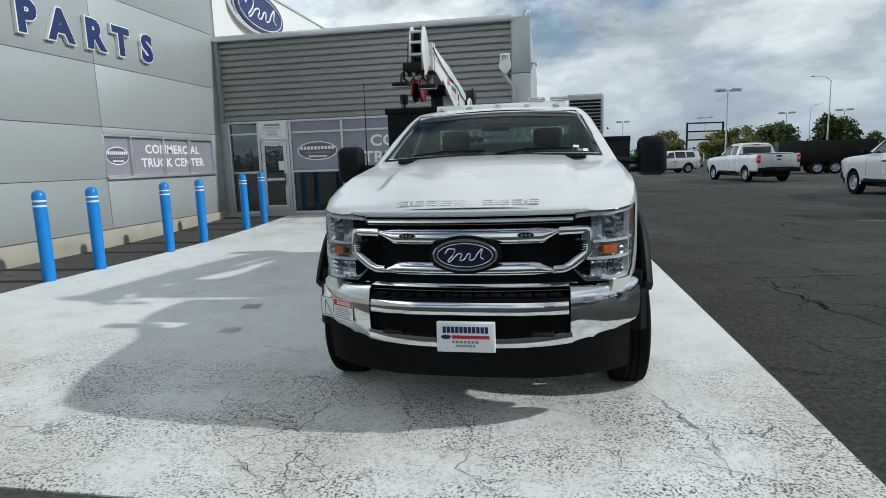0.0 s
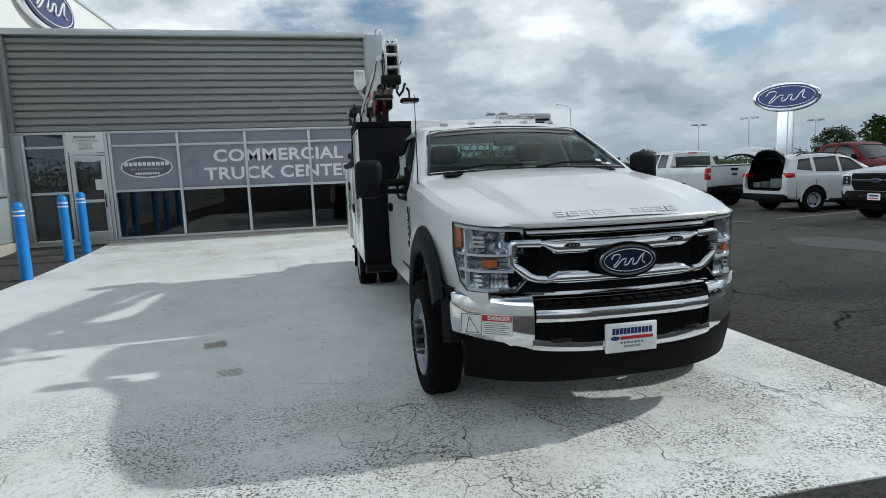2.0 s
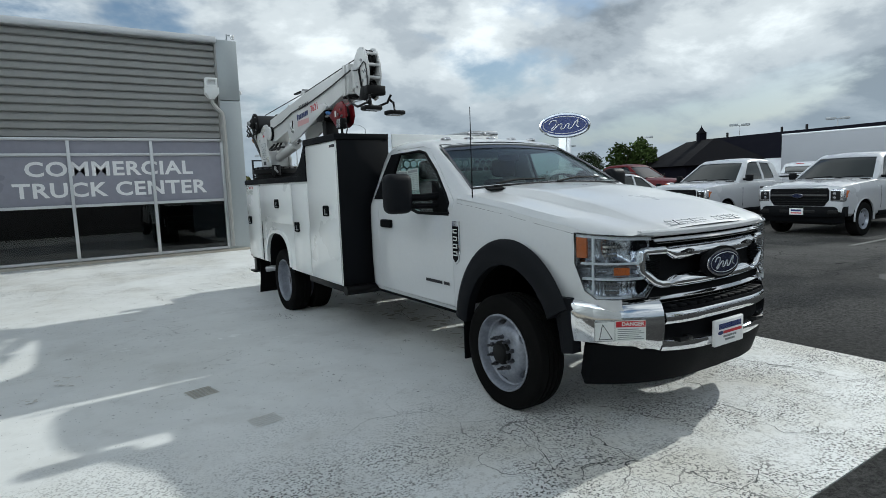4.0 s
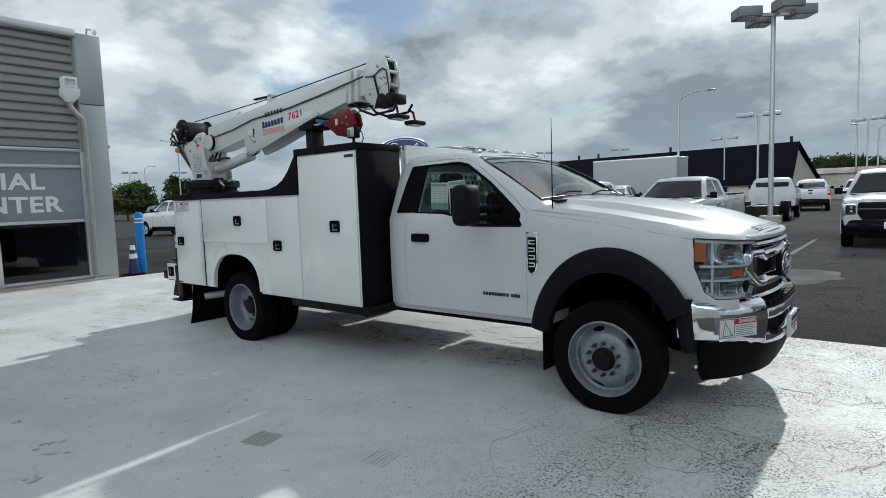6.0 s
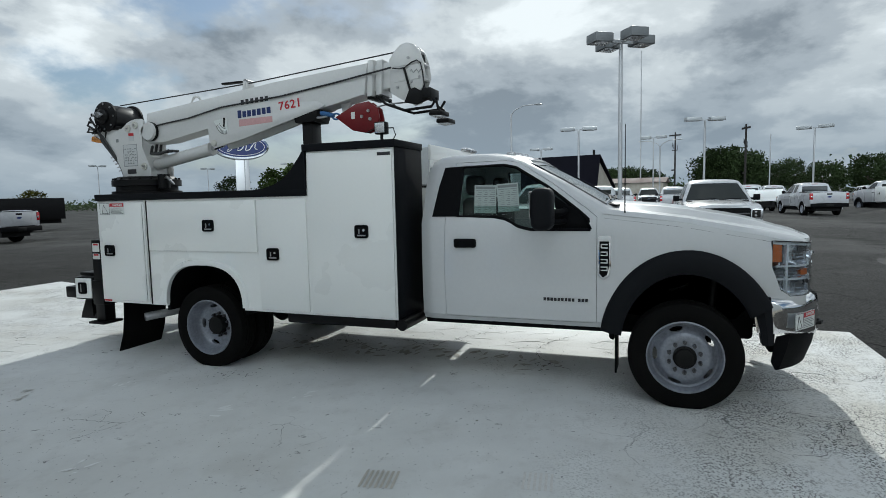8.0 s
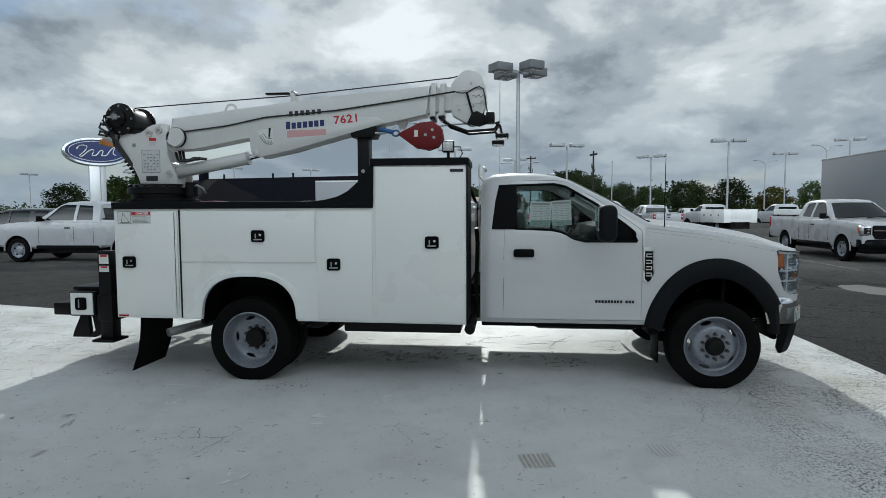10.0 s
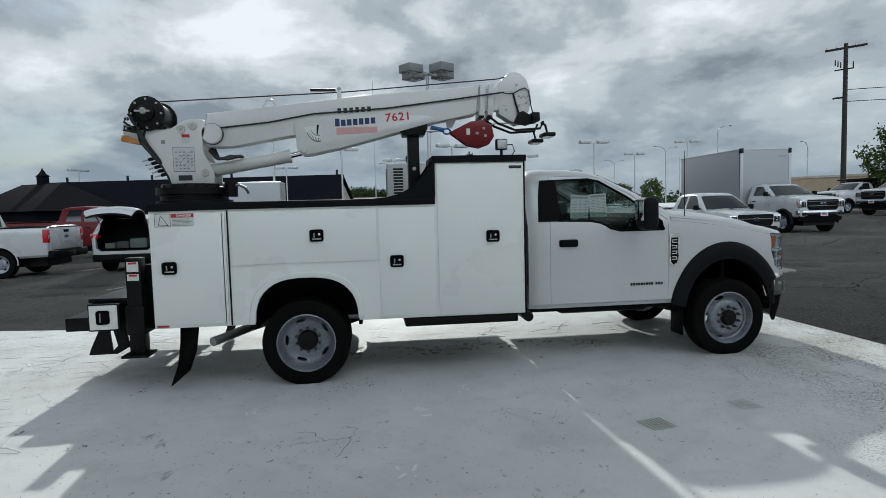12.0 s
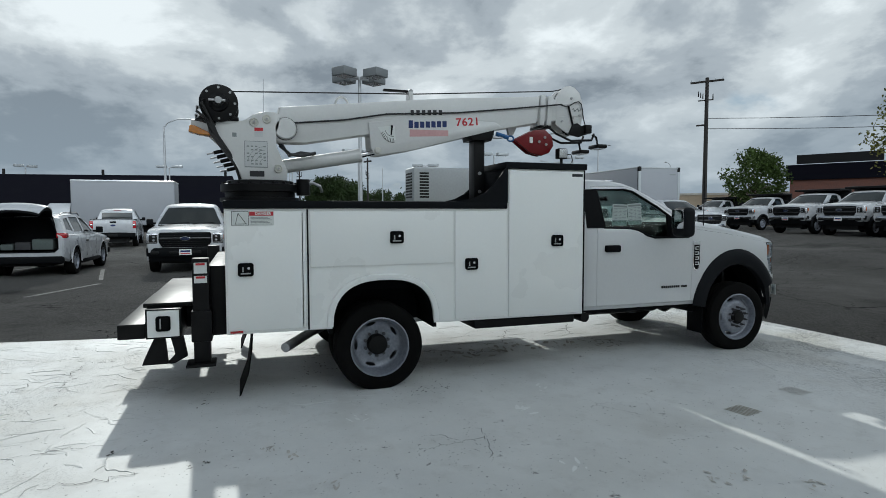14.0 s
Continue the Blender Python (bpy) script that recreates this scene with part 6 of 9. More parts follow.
def arch_line(n=20):
    """A flattened round wheel arch from the back foot over to the front foot."""
    out = []
    for t in spread(0.02, math.pi - 0.02, n):
        c, s = math.cos(t), math.sin(t)
        out.append((4.295 + 0.468 * math.copysign(abs(c) ** 0.78, c), 0.60 + 0.417 * abs(s) ** 0.78, c))
    return out


def arch(bm, x0, x1, grow=0.0):
    pts = [(4.77 + grow, 0.3)] + [(y + grow * d, z + grow) for y, z, d in arch_line()] + [(3.82 - grow, 0.3)]
    return prism(bm, pts, "x", x0, x1)


for s in (-1, 1):
    tall = s < 0
    base = prism(BM(), [(BY0, 0.585), (BY1, 0.60), (BY1, 1.645), (3.09, 1.645), (3.09, 2.03), (BY0, 2.03)] if tall else [(BY0, 0.585), (BY1, 0.60), (BY1, 1.645), (BY0, 1.645)], "x", *sorted((s * 0.72, s * (BW - 0.012))), 0.008)
    side = part("side_pack", carve(base, [arch(BM(), *sorted((s * 0.60, s * 1.4)))]), M_BODY, truck, "white powder-coated compartment side", 30)
    rings = []
    for q, (y, z) in enumerate([(y, z) for y, z, d in arch_line()]):
        cy, cz = 4.295, 0.60
        d = Vector((y - cy, z - cz)).normalized()
        rings.append([(s * (BW + o), y + d.x * g, z + d.y * g) for g, o in ((-0.006, -0.04), (-0.006, 0.010), (0.012, 0.018), (0.042, 0.012), (0.052, -0.012))])
    part("arch_lip", loft(BM(), rings, caps=True), M_BODY, side, "rolled white wheel arch lip", 50)
    part("arch_liner", carve(prism(BM(), [(3.80, 0.55), (4.79, 0.55), (4.79, 1.06), (3.80, 1.06)], "x", *sorted((s * 0.70, s * 1.24))), [arch(BM(), *sorted((s * 0.715, s * 1.4)), grow=-0.008)]), M_BLACK, side, "black wheel arch liner")
    # doors: rear, over the wheel, middle, tall
    X0, X1 = sorted((s * (BW - 0.012), s * (BW + 0.004)))
    shut = [("vertical_door", (4.985, 5.615, 0.625, 1.625), (5.47, 1.14)), ("horizontal_door", (3.645, 4.945, 1.145, 1.625), (4.185, 1.39)), ("vertical_door", (3.105, 3.625, 0.615, 1.625), (3.465, 1.13))]
    shut.append(("tall_door", (2.262, 3.075, 0.605, 2.015), (2.555, 1.335)) if tall else ("vertical_door", (2.262, 3.075, 0.605, 1.625), (2.555, 1.335)))
    for nm, (y0, y1, z0, z1), (ly, lz) in shut:
        dd = part(nm, box(BM(), X0, X1, y0, y1, z0, z1, 0.005), M_BODY, side, "closed white compartment door")
        lk = part("latch", box(BM(), *sorted((s * (BW + 0.003), s * (BW + 0.014))), ly - 0.062, ly + 0.062, lz - 0.055, lz + 0.055, 0.02, 3), M_BLACK, dd, "black recessed paddle latch")
        part("latch_paddle", box(BM(), *sorted((s * (BW + 0.013), s * (BW + 0.02))), ly - 0.04, ly + 0.04, lz - 0.038, lz - 0.026, 0.003), M_STEEL, dd)
        part("latch_lock", rod(BM(), (s * (BW + 0.013), ly + s * 0.024, lz + 0.012), (s * (BW + 0.021), ly + s * 0.024, lz + 0.012), 0.011, seg=12), M_CHROME, dd)
        part("latch_key", box(BM(), *sorted((s * (BW + 0.013), s * (BW + 0.02))), ly - s * 0.022 - 0.006, ly - s * 0.022 + 0.006, lz - 0.02, lz + 0.022, 0.003), M_STEEL, dd)
    part("door_gap", box(BM(), *sorted((s * (BW - 0.014), s * (BW - 0.006))), 4.957, 4.971, 0.605, 1.64), M_HUB, side, "dark gap beside the rear door")
    part("door_seal", box(BM(), X0, X1 + 0.001, 5.005, 5.013, 0.64, 1.61), M_LAMPHOUSE, side)
    part("top_rail", box(BM(), *sorted((s * 0.70, s * (BW + 0.012))), 3.095 if tall else BY0, BY1 + 0.008, 1.647, 1.712, 0.008), M_BLACKPAINT, side, "black lined top rail")
    part("marker_reflector", box(BM(), *sorted((s * (BW + 0.004), s * (BW + 0.008))), 5.50, 5.60, 0.613, 0.632), M_REDLENS, side, "red reflector strip")
    # rear outrigger
    og = part("outrigger", box(BM(), *sorted((s * 1.03, s * 1.16)), 5.76, 5.89, 0.36, 1.235, 0.008), M_STEELBLACK, truck, "black square outrigger post")
    part("outrigger_foot", box(BM(), *sorted((s * 0.98, s * 1.21)), 5.72, 5.95, 0.335, 0.36, 0.005), M_STEELBLACK, og)
    part("outrigger_sleeve", box(BM(), *sorted((s * 0.60, s * 1.175)), 5.745, 5.905, 0.54, 0.80, 0.008), M_STEELBLACK, og)
    for z0, z1 in ((1.11, 1.20), (1.03, 1.09)):
        lb = part("outrigger_label", box(BM(), *sorted((s * 1.16, s * 1.1615)), 5.775, 5.875, z0, z1), M_PAPER, og, "small white and red label")
        part("label_print", box(BM(), *sorted((s * 1.1615, s * 1.163)), 5.79, 5.86, z1 - 0.022, z1 - 0.004), M_REDVINYL, lb)
    part("mud_flap", loft(BM(), [[(s * 0.66, y, z), (s * 1.20, y, z), (s * 1.20, y + 0.012, z), (s * 0.66, y + 0.012, z)] for y, z in ((5.42, 0.62), (5.43, 0.45), (5.46, 0.25), (5.53, 0.06))]), M_RUBBER, truck, "hanging black rubber mud flap")
part("cabinet_front", box(BM(), -BW + 0.006, -0.70, BY0 - 0.012, BY0 - 0.002, 0.585, 2.03, 0.003), M_BLACKPAINT, truck, "black lined cabinet front")
part("cabinet_front", box(BM(), 0.70, BW + 0.004, BY0 - 0.02, BY0 - 0.002, 0.575, 1.66, 0.004), M_BLACKPAINT, truck, "black lined cabinet front")
part("cabinet_roof", box(BM(), -BW - 0.016, -0.70, BY0 - 0.022, 3.115, 2.032, 2.092, 0.006), M_BLACKPAINT, truck, "black lined cabinet roof")
for x0, x1 in ((-BW - 0.012, -BW + 0.014), (-0.722, -0.70)):
    part("sweep_panel", prism(BM(), [(3.092, 1.705), (3.092, 2.034), (3.115, 2.034), (3.16, 1.97), (3.23, 1.88), (3.32, 1.80), (3.42, 1.75), (3.54, 1.72), (3.66, 1.712), (3.66, 1.705)], "x", x0, x1, 0.003), M_BLACKPAINT, truck, "black swept side panel")
part("cabinet_back", box(BM(), -BW + 0.02, -0.71, 3.092, 3.10, 1.70, 2.03), M_BLACKPAINT, truck)
part("maker_plate", box(BM(), -BW - 0.008, -BW - 0.003, 2.27, 2.39, 1.965, 1.992, 0.002), M_INKBLACK, truck, "small black maker plate")
part("bed_floor", box(BM(), -0.72, 0.72, BY0, BY1, 0.86, 0.92), M_BLACKPAINT, truck, "black bed floor")
part("bulkhead", box(BM(), -0.69, 0.69, BY0, BY0 + 0.04, 0.92, 1.70), M_BODY, truck)
part("tail_frame", box(BM(), -0.71, 0.71, BY1 - 0.05, BY1 - 0.005, 0.60, 0.90, 0.006), M_BODY, truck)
part("rear_panel", box(BM(), -1.02, 1.02, BY1 + 0.002, 5.775, 0.56, 1.16, 0.006), M_STEELBLACK, truck, "black outrigger housing across the tail")
part("work_bench", box(BM(), -1.02, 1.02, 5.90, 6.28, 0.825, 0.862, 0.008), M_STEELBLACK, truck, "flat black bench top over the bumper")
for s in (-1, 1):
    tb = part("bumper_box", box(BM(), *sorted((s * 0.62, s * 1.10)), 5.985, 6.255, 0.575, 0.822, 0.006), M_STEELBLACK, truck, "black bumper tool box with a white end door")
    td = part("box_door", box(BM(), *sorted((s * 1.101, s * 1.113)), 6.0, 6.24, 0.59, 0.81, 0.004), M_BODY, tb, "white box door")
    part("latch", box(BM(), *sorted((s * 1.112, s * 1.124)), 6.065, 6.175, 0.64, 0.765, 0.02, 3), M_BLACK, td, "black paddle latch")
    part("latch_paddle", box(BM(), *sorted((s * 1.123, s * 1.129)), 6.135, 6.147, 0.66, 0.745, 0.003), M_STEEL, td)
    part("step_leg", prism(BM(), [(6.20, 0.575), (6.12, 0.575), (6.10, 0.345), (6.30, 0.345), (6.28, 0.40)], "x", *sorted((s * 0.98, s * 1.03)), 0.004), M_STEELBLACK, truck, "black step bracket")
    part("step_leg", prism(BM(), [(6.08, 0.575), (5.98, 0.575), (5.95, 0.40), (6.05, 0.345), (6.12, 0.345), (6.04, 0.42)], "x", *sorted((s * 0.98, s * 1.03)), 0.004), M_STEELBLACK, truck, "black step bracket")
part("bumper_step", box(BM(), -1.06, 1.06, 6.26, 6.47, 0.575, 0.70, 0.01), M_STEELBLACK, truck, "black rear step bumper")
part("bumper_beam", box(BM(), -0.62, 0.62, 5.66, 6.255, 0.575, 0.82, 0.01), M_STEELBLACK, truck)
part("hitch", box(BM(), -0.12, 0.12, 6.2, 6.52, 0.42, 0.575, 0.01), M_STEELBLACK, truck)
danger_label(truck, Matrix.Translation((-BW - 0.0055, 5.575, 1.505)) @ pose(0, 0, 0, 90, 0, -90), 0.335, 0.118)
# headache rack with hexagon mesh between cab and body
hexes = BM()
for r in range(3):
    for c in range(20):
        x = -0.66 + 0.082 * c + (0.041 if r % 2 else 0)
        if x < 0.62:
            prism(hexes, [(x + 0.039 * math.cos(q), 1.71 + 0.071 * r + 0.039 * math.sin(q)) for q in [math.pi / 6 + k * math.pi / 3 for k in range(6)]], "y", 2.1, 2.4)
part("rack_mesh", carve(box(BM(), -0.70, 0.68, 2.152, 2.160, 1.62, 1.95), [hexes]), M_BODY, truck, "white rack panel with hexagon openings")
for x0, x1, z0, z1 in ((-0.70, 0.66, 1.95, 2.085), (-0.70, 0.68, 1.50, 1.62), (-0.64, -0.60, 1.0, 1.50), (0.62, 0.675, 1.0, 1.50)):
    part("rack_bar", box(BM(), x0, x1, 2.142, 2.168, z0, z1, 0.006), M_BODY, truck)
for x in (0.34, 0.56):
    part("strobe_lamp", box(BM(), x - 0.085, x + 0.085, 2.12, 2.18, 2.086, 2.125, 0.012), M_REFLECTOR, truck, "flat clear strobe lamp")

# ---- crane on the body ----
CX = -1.325
crane = thing("truck_crane", (CX, 9.33, 1.705), 0, "white telescopic truck crane folded forward on the service body", "crane")


def cp(pts):
    """World (y, z) to the crane's own."""
    return [(y - 9.33, z - 1.705) for y, z in pts]


def cv(x, y, z):
    return (x, y - 9.33, z - 1.705)


part("turret_base", lathe(BM(), [(0, 0.0), (0.34, 0.0), (0.34, 0.035), (0.30, 0.04), (0.30, 0.085), (0.335, 0.09), (0.335, 0.15), (0.30, 0.16), (0.28, 0.185), (0, 0.185)], 40), M_STEELBLACK, crane, "black slewing ring")
bolts = BM()
for k in range(20):
    q = k * math.tau / 20
    rod(bolts, (0.315 * math.cos(q), 0.315 * math.sin(q), 0.15), (0.315 * math.cos(q), 0.315 * math.sin(q), 0.172), 0.014, seg=6)
part("ring_bolts", bolts, M_STEELBLACK, crane)
part("slew_motor", rod(BM(), (-0.12, -0.36, 0.06), (-0.12, -0.36, 0.2), 0.06), M_STEELBLACK, crane)
part("slew_hose", tube(BM(), [(-0.12, -0.36, 0.15), (-0.16, -0.44, 0.17), (-0.18, -0.50, 0.14), (-0.15, -0.52, 0.09)], 0.014), M_STEEL, crane)
M_CHART = material("grey_white_decal", (0.56, 0.57, 0.57), 0.5, vary=0.05)
MAST = [(9.485, 1.89), (9.11, 1.89), (9.105, 1.98), (9.205, 2.19), (9.20, 2.30), (9.165, 2.38), (9.166, 2.462), (9.20, 2.478), (9.257, 2.480), (9.33, 2.470), (9.389, 2.449), (9.43, 2.415), (9.46, 2.388), (9.876, 2.385), (9.876, 2.34), (9.75, 2.285), (9.64, 2.17), (9.54, 2.05), (9.50, 1.97)]
for s in (-1, 1):
    mp = part("mast_plate", prism(BM(), cp(MAST), "x", *sorted((s * 0.13, s * 0.155)), 0.006), M_CRANE, crane, "white mast side plate")
    for y, z in ((9.376, 2.387), (9.273, 2.417), (9.182, 1.993)):
        pm = Matrix.Translation(cv(s * 0.155, y, z)) @ pose(0, 0, 0, 0, s * 90)
        part("pin_cap", lathe(BM(), [(0, 0.016), (0.014, 0.018), (0.016, 0.010), (0.026, 0.010), (0.029, 0.016), (0.036, 0.014), (0.038, 0)], 20, pm), M_PINCAP, mp, "pale ringed pin cap")
        part("pin_bolt", lathe(BM(), [(0, 0.026), (0.009, 0.026), (0.010, 0.012)], 8, pm), M_STEEL, mp)
    pic = part("load_chart", box(BM(), *sorted((s * 0.155, s * 0.157)), *[v - 9.33 for v in (9.27, 9.46)], 2.0 - 1.705, 2.225 - 1.705), M_CHART, mp, "white load chart decal")
    bm = BM()
    for k in range(5):
        for j in range(6):
            if (k * 5 + j * 3) % 4:
                box(bm, *sorted((s * 0.157, s * 0.158)), 9.285 - 9.33 + 0.034 * k, 9.305 - 9.33 + 0.034 * k, 2.025 - 1.705 + 0.03 * j, 2.035 - 1.705 + 0.03 * j)
    box(bm, *sorted((s * 0.157, s * 0.158)), -0.055, 0.125, 0.298, 0.302)
    for y0, y1, z0, z1 in ((9.27, 9.46, 2.0, 2.004), (9.27, 9.46, 2.221, 2.225), (9.27, 9.274, 2.0, 2.225), (9.456, 9.46, 2.0, 2.225)):
        box(bm, *sorted((s * 0.157, s * 0.158)), y0 - 9.33, y1 - 9.33, z0 - 1.705, z1 - 1.705)
    part("chart_print", bm, M_INK, pic)
    arcs = BM()
    for r0 in (0.05, 0.085, 0.12, 0.15):
        tube(arcs, [(s * 0.1575, -0.045 + r0 * math.cos(q), 0.325 + r0 * math.sin(q)) for q in spread(0.1, 1.5, 9)], 0.0016, 4)
    part("chart_arcs", arcs, M_INK, pic)
    part("small_decal", box(BM(), *sorted((s * 0.155, s * 0.157)), -0.025, 0.045, 0.607, 0.635), M_REDVINYL, mp, "small red decal")
    part("small_decal", box(BM(), *sorted((s * 0.155, s * 0.157)), -0.025, 0.045, 0.555, 0.606), M_CHART, mp)
    part("diamond_mark", box(BM(), *sorted((s * 0.155, s * 0.1565)), 0.19, 0.225, 0.55, 0.585), M_INK, mp)
    part("maker_decal", box(BM(), *sorted((s * 0.155, s * 0.157)), 9.30 - 9.33, 9.42 - 9.33, 1.922 - 1.705, 1.970 - 1.705), M_INKBLACK, mp, "small black decal")
part("mast_core", prism(BM(), cp([(9.46, 1.89), (9.16, 1.89), (9.18, 2.10), (9.45, 2.36), (9.82, 2.37), (9.60, 2.16)]), "x", -0.128, 0.128, 0.004), M_CRANE, crane)
M_BEACON = material("amber_beacon_lens", (0.55, 0.20, 0.02), 0.25, vary=0.2, grain=60, coat=0.5)
# winch drum
drum = part("winch", lathe(BM(), [(0, -0.20), (0.10, -0.20), (0.155, -0.185), (0.155, -0.165), (0.10, -0.16), (0.10, 0.14), (0.155, 0.145), (0.155, 0.165), (0.12, 0.18), (0.05, 0.20), (0, 0.20)], 36, Matrix.Translation(cv(0, 9.655, 2.525)) @ pose(0, 0, 0, 0, 90)), M_STEELBLACK, crane, "black hydraulic winch drum")
part("winch_cap", lathe(BM(), [(0, 0.03), (0.028, 0.028), (0.034, 0.0)], 16, Matrix.Translation(cv(-0.254, 9.655, 2.535)) @ pose(0, 0, 0, 0, -90)), M_STEEL, drum, "bright steel hub with fittings")
for dy in (-0.055, 0.075):
    part("winch_fitting", rod(BM(), cv(-0.262, 9.655, 2.535), cv(-0.262, 9.655 + dy, 2.535), 0.010, seg=8), M_STEEL, drum)
for k in range(8):
    q = k * math.tau / 8
    part("winch_bolt", rod(BM(), cv(-0.186, 9.655 + 0.128 * math.cos(q), 2.525 + 0.128 * math.sin(q)), cv(-0.20, 9.655 + 0.128 * math.cos(q), 2.525 + 0.128 * math.sin(q)), 0.011, seg=6), M_STEEL, drum)
part("winch_motor", lathe(BM(), [(0, 0.06), (0.045, 0.06), (0.055, 0.045), (0.075, 0.03), (0.08, 0.0)], 20, Matrix.Translation(cv(-0.195, 9.655, 2.53)) @ pose(0, 0, 0, 0, -90)), M_STEELBLACK, drum, "black winch motor")
for k, (dy, dz) in enumerate(((0.12, 0.02), (0.16, -0.05), (0.10, -0.14), (0.17, -0.12))):
    part("winch_fitting", rod(BM(), cv(-0.20, 9.655 + dy, 2.525 + dz), cv(-0.24, 9.655 + dy, 2.525 + dz), 0.016, seg=8), M_STEEL if k % 2 else M_STEELBLACK, drum)
    part("winch_hose", tube(BM(), [cv(-0.235, 9.655 + dy, 2.525 + dz), cv(-0.255, 9.665 + dy, 2.49 + dz), cv(-0.21, 9.71 + 0.01 * k, 2.36), cv(-0.175, 9.67 + 0.006 * k, 2.26), cv(-0.16, 9.58, 2.12), cv(-0.12, 9.52, 2.0)], 0.011, 6), M_HOSE, drum)
part("winch_rope_layer", lathe(BM(), [(0.128, -0.155), (0.13, -0.15), (0.13, 0.135), (0.128, 0.14)], 24, Matrix.Translation(cv(0, 9.655, 2.525)) @ pose(0, 0, 0, 0, 90)), M_HOSE, drum, "dark wound wire rope")
part("winch_bracket", box(BM(), -0.17, 0.17, 9.50 - 9.33, 9.84 - 9.33, 2.385 - 1.705, 2.42 - 1.705, 0.006), M_STEELBLACK, crane)
part("beacon", prism(BM(), cp([(9.885, 2.335), (9.895, 2.285), (9.82, 2.268), (9.715, 2.252), (9.74, 2.285), (9.85, 2.336)]), "x", -0.172, -0.04, 0.006), M_BEACON, crane, "amber lamp under the winch")
for k in range(5):
    z0 = 2.0 + 0.036 * k
    y0 = 9.545 + 0.026 * k
    part("valve_fitting", rod(BM(), cv(-0.05, y0 - 0.02, z0), cv(-0.05, y0 + 0.06, z0 - 0.02), 0.016), M_STEELBLACK, crane)
    part("valve_spool", rod(BM(), cv(-0.05, y0 + 0.055, z0 - 0.018), cv(-0.05, y0 + 0.115, z0 - 0.034), 0.007, seg=8), M_STEEL, crane)
for k, dx in enumerate((-0.16, -0.12, -0.08)):
    part("hydraulic_hose", tube(BM(), [cv(dx, 9.70 - 0.04 * k, 2.47), cv(dx - 0.03, 9.74 - 0.05 * k, 2.36), cv(dx - 0.02, 9.72, 2.27), cv(dx, 9.63, 2.15), cv(dx + 0.02, 9.54, 2.03), cv(dx + 0.03, 9.50, 1.9)], 0.014), M_HOSE, crane)
for k, dx in enumerate((-0.06, 0.0, 0.06)):
    part("hydraulic_hose", tube(BM(), [cv(dx, 9.16, 2.20 + 0.03 * k), cv(dx - 0.1, 9.08, 2.12), cv(dx - 0.1, 8.98, 2.11 + 0.02 * k), cv(dx - 0.08, 8.86, 2.14)], 0.014), M_HOSE, crane)
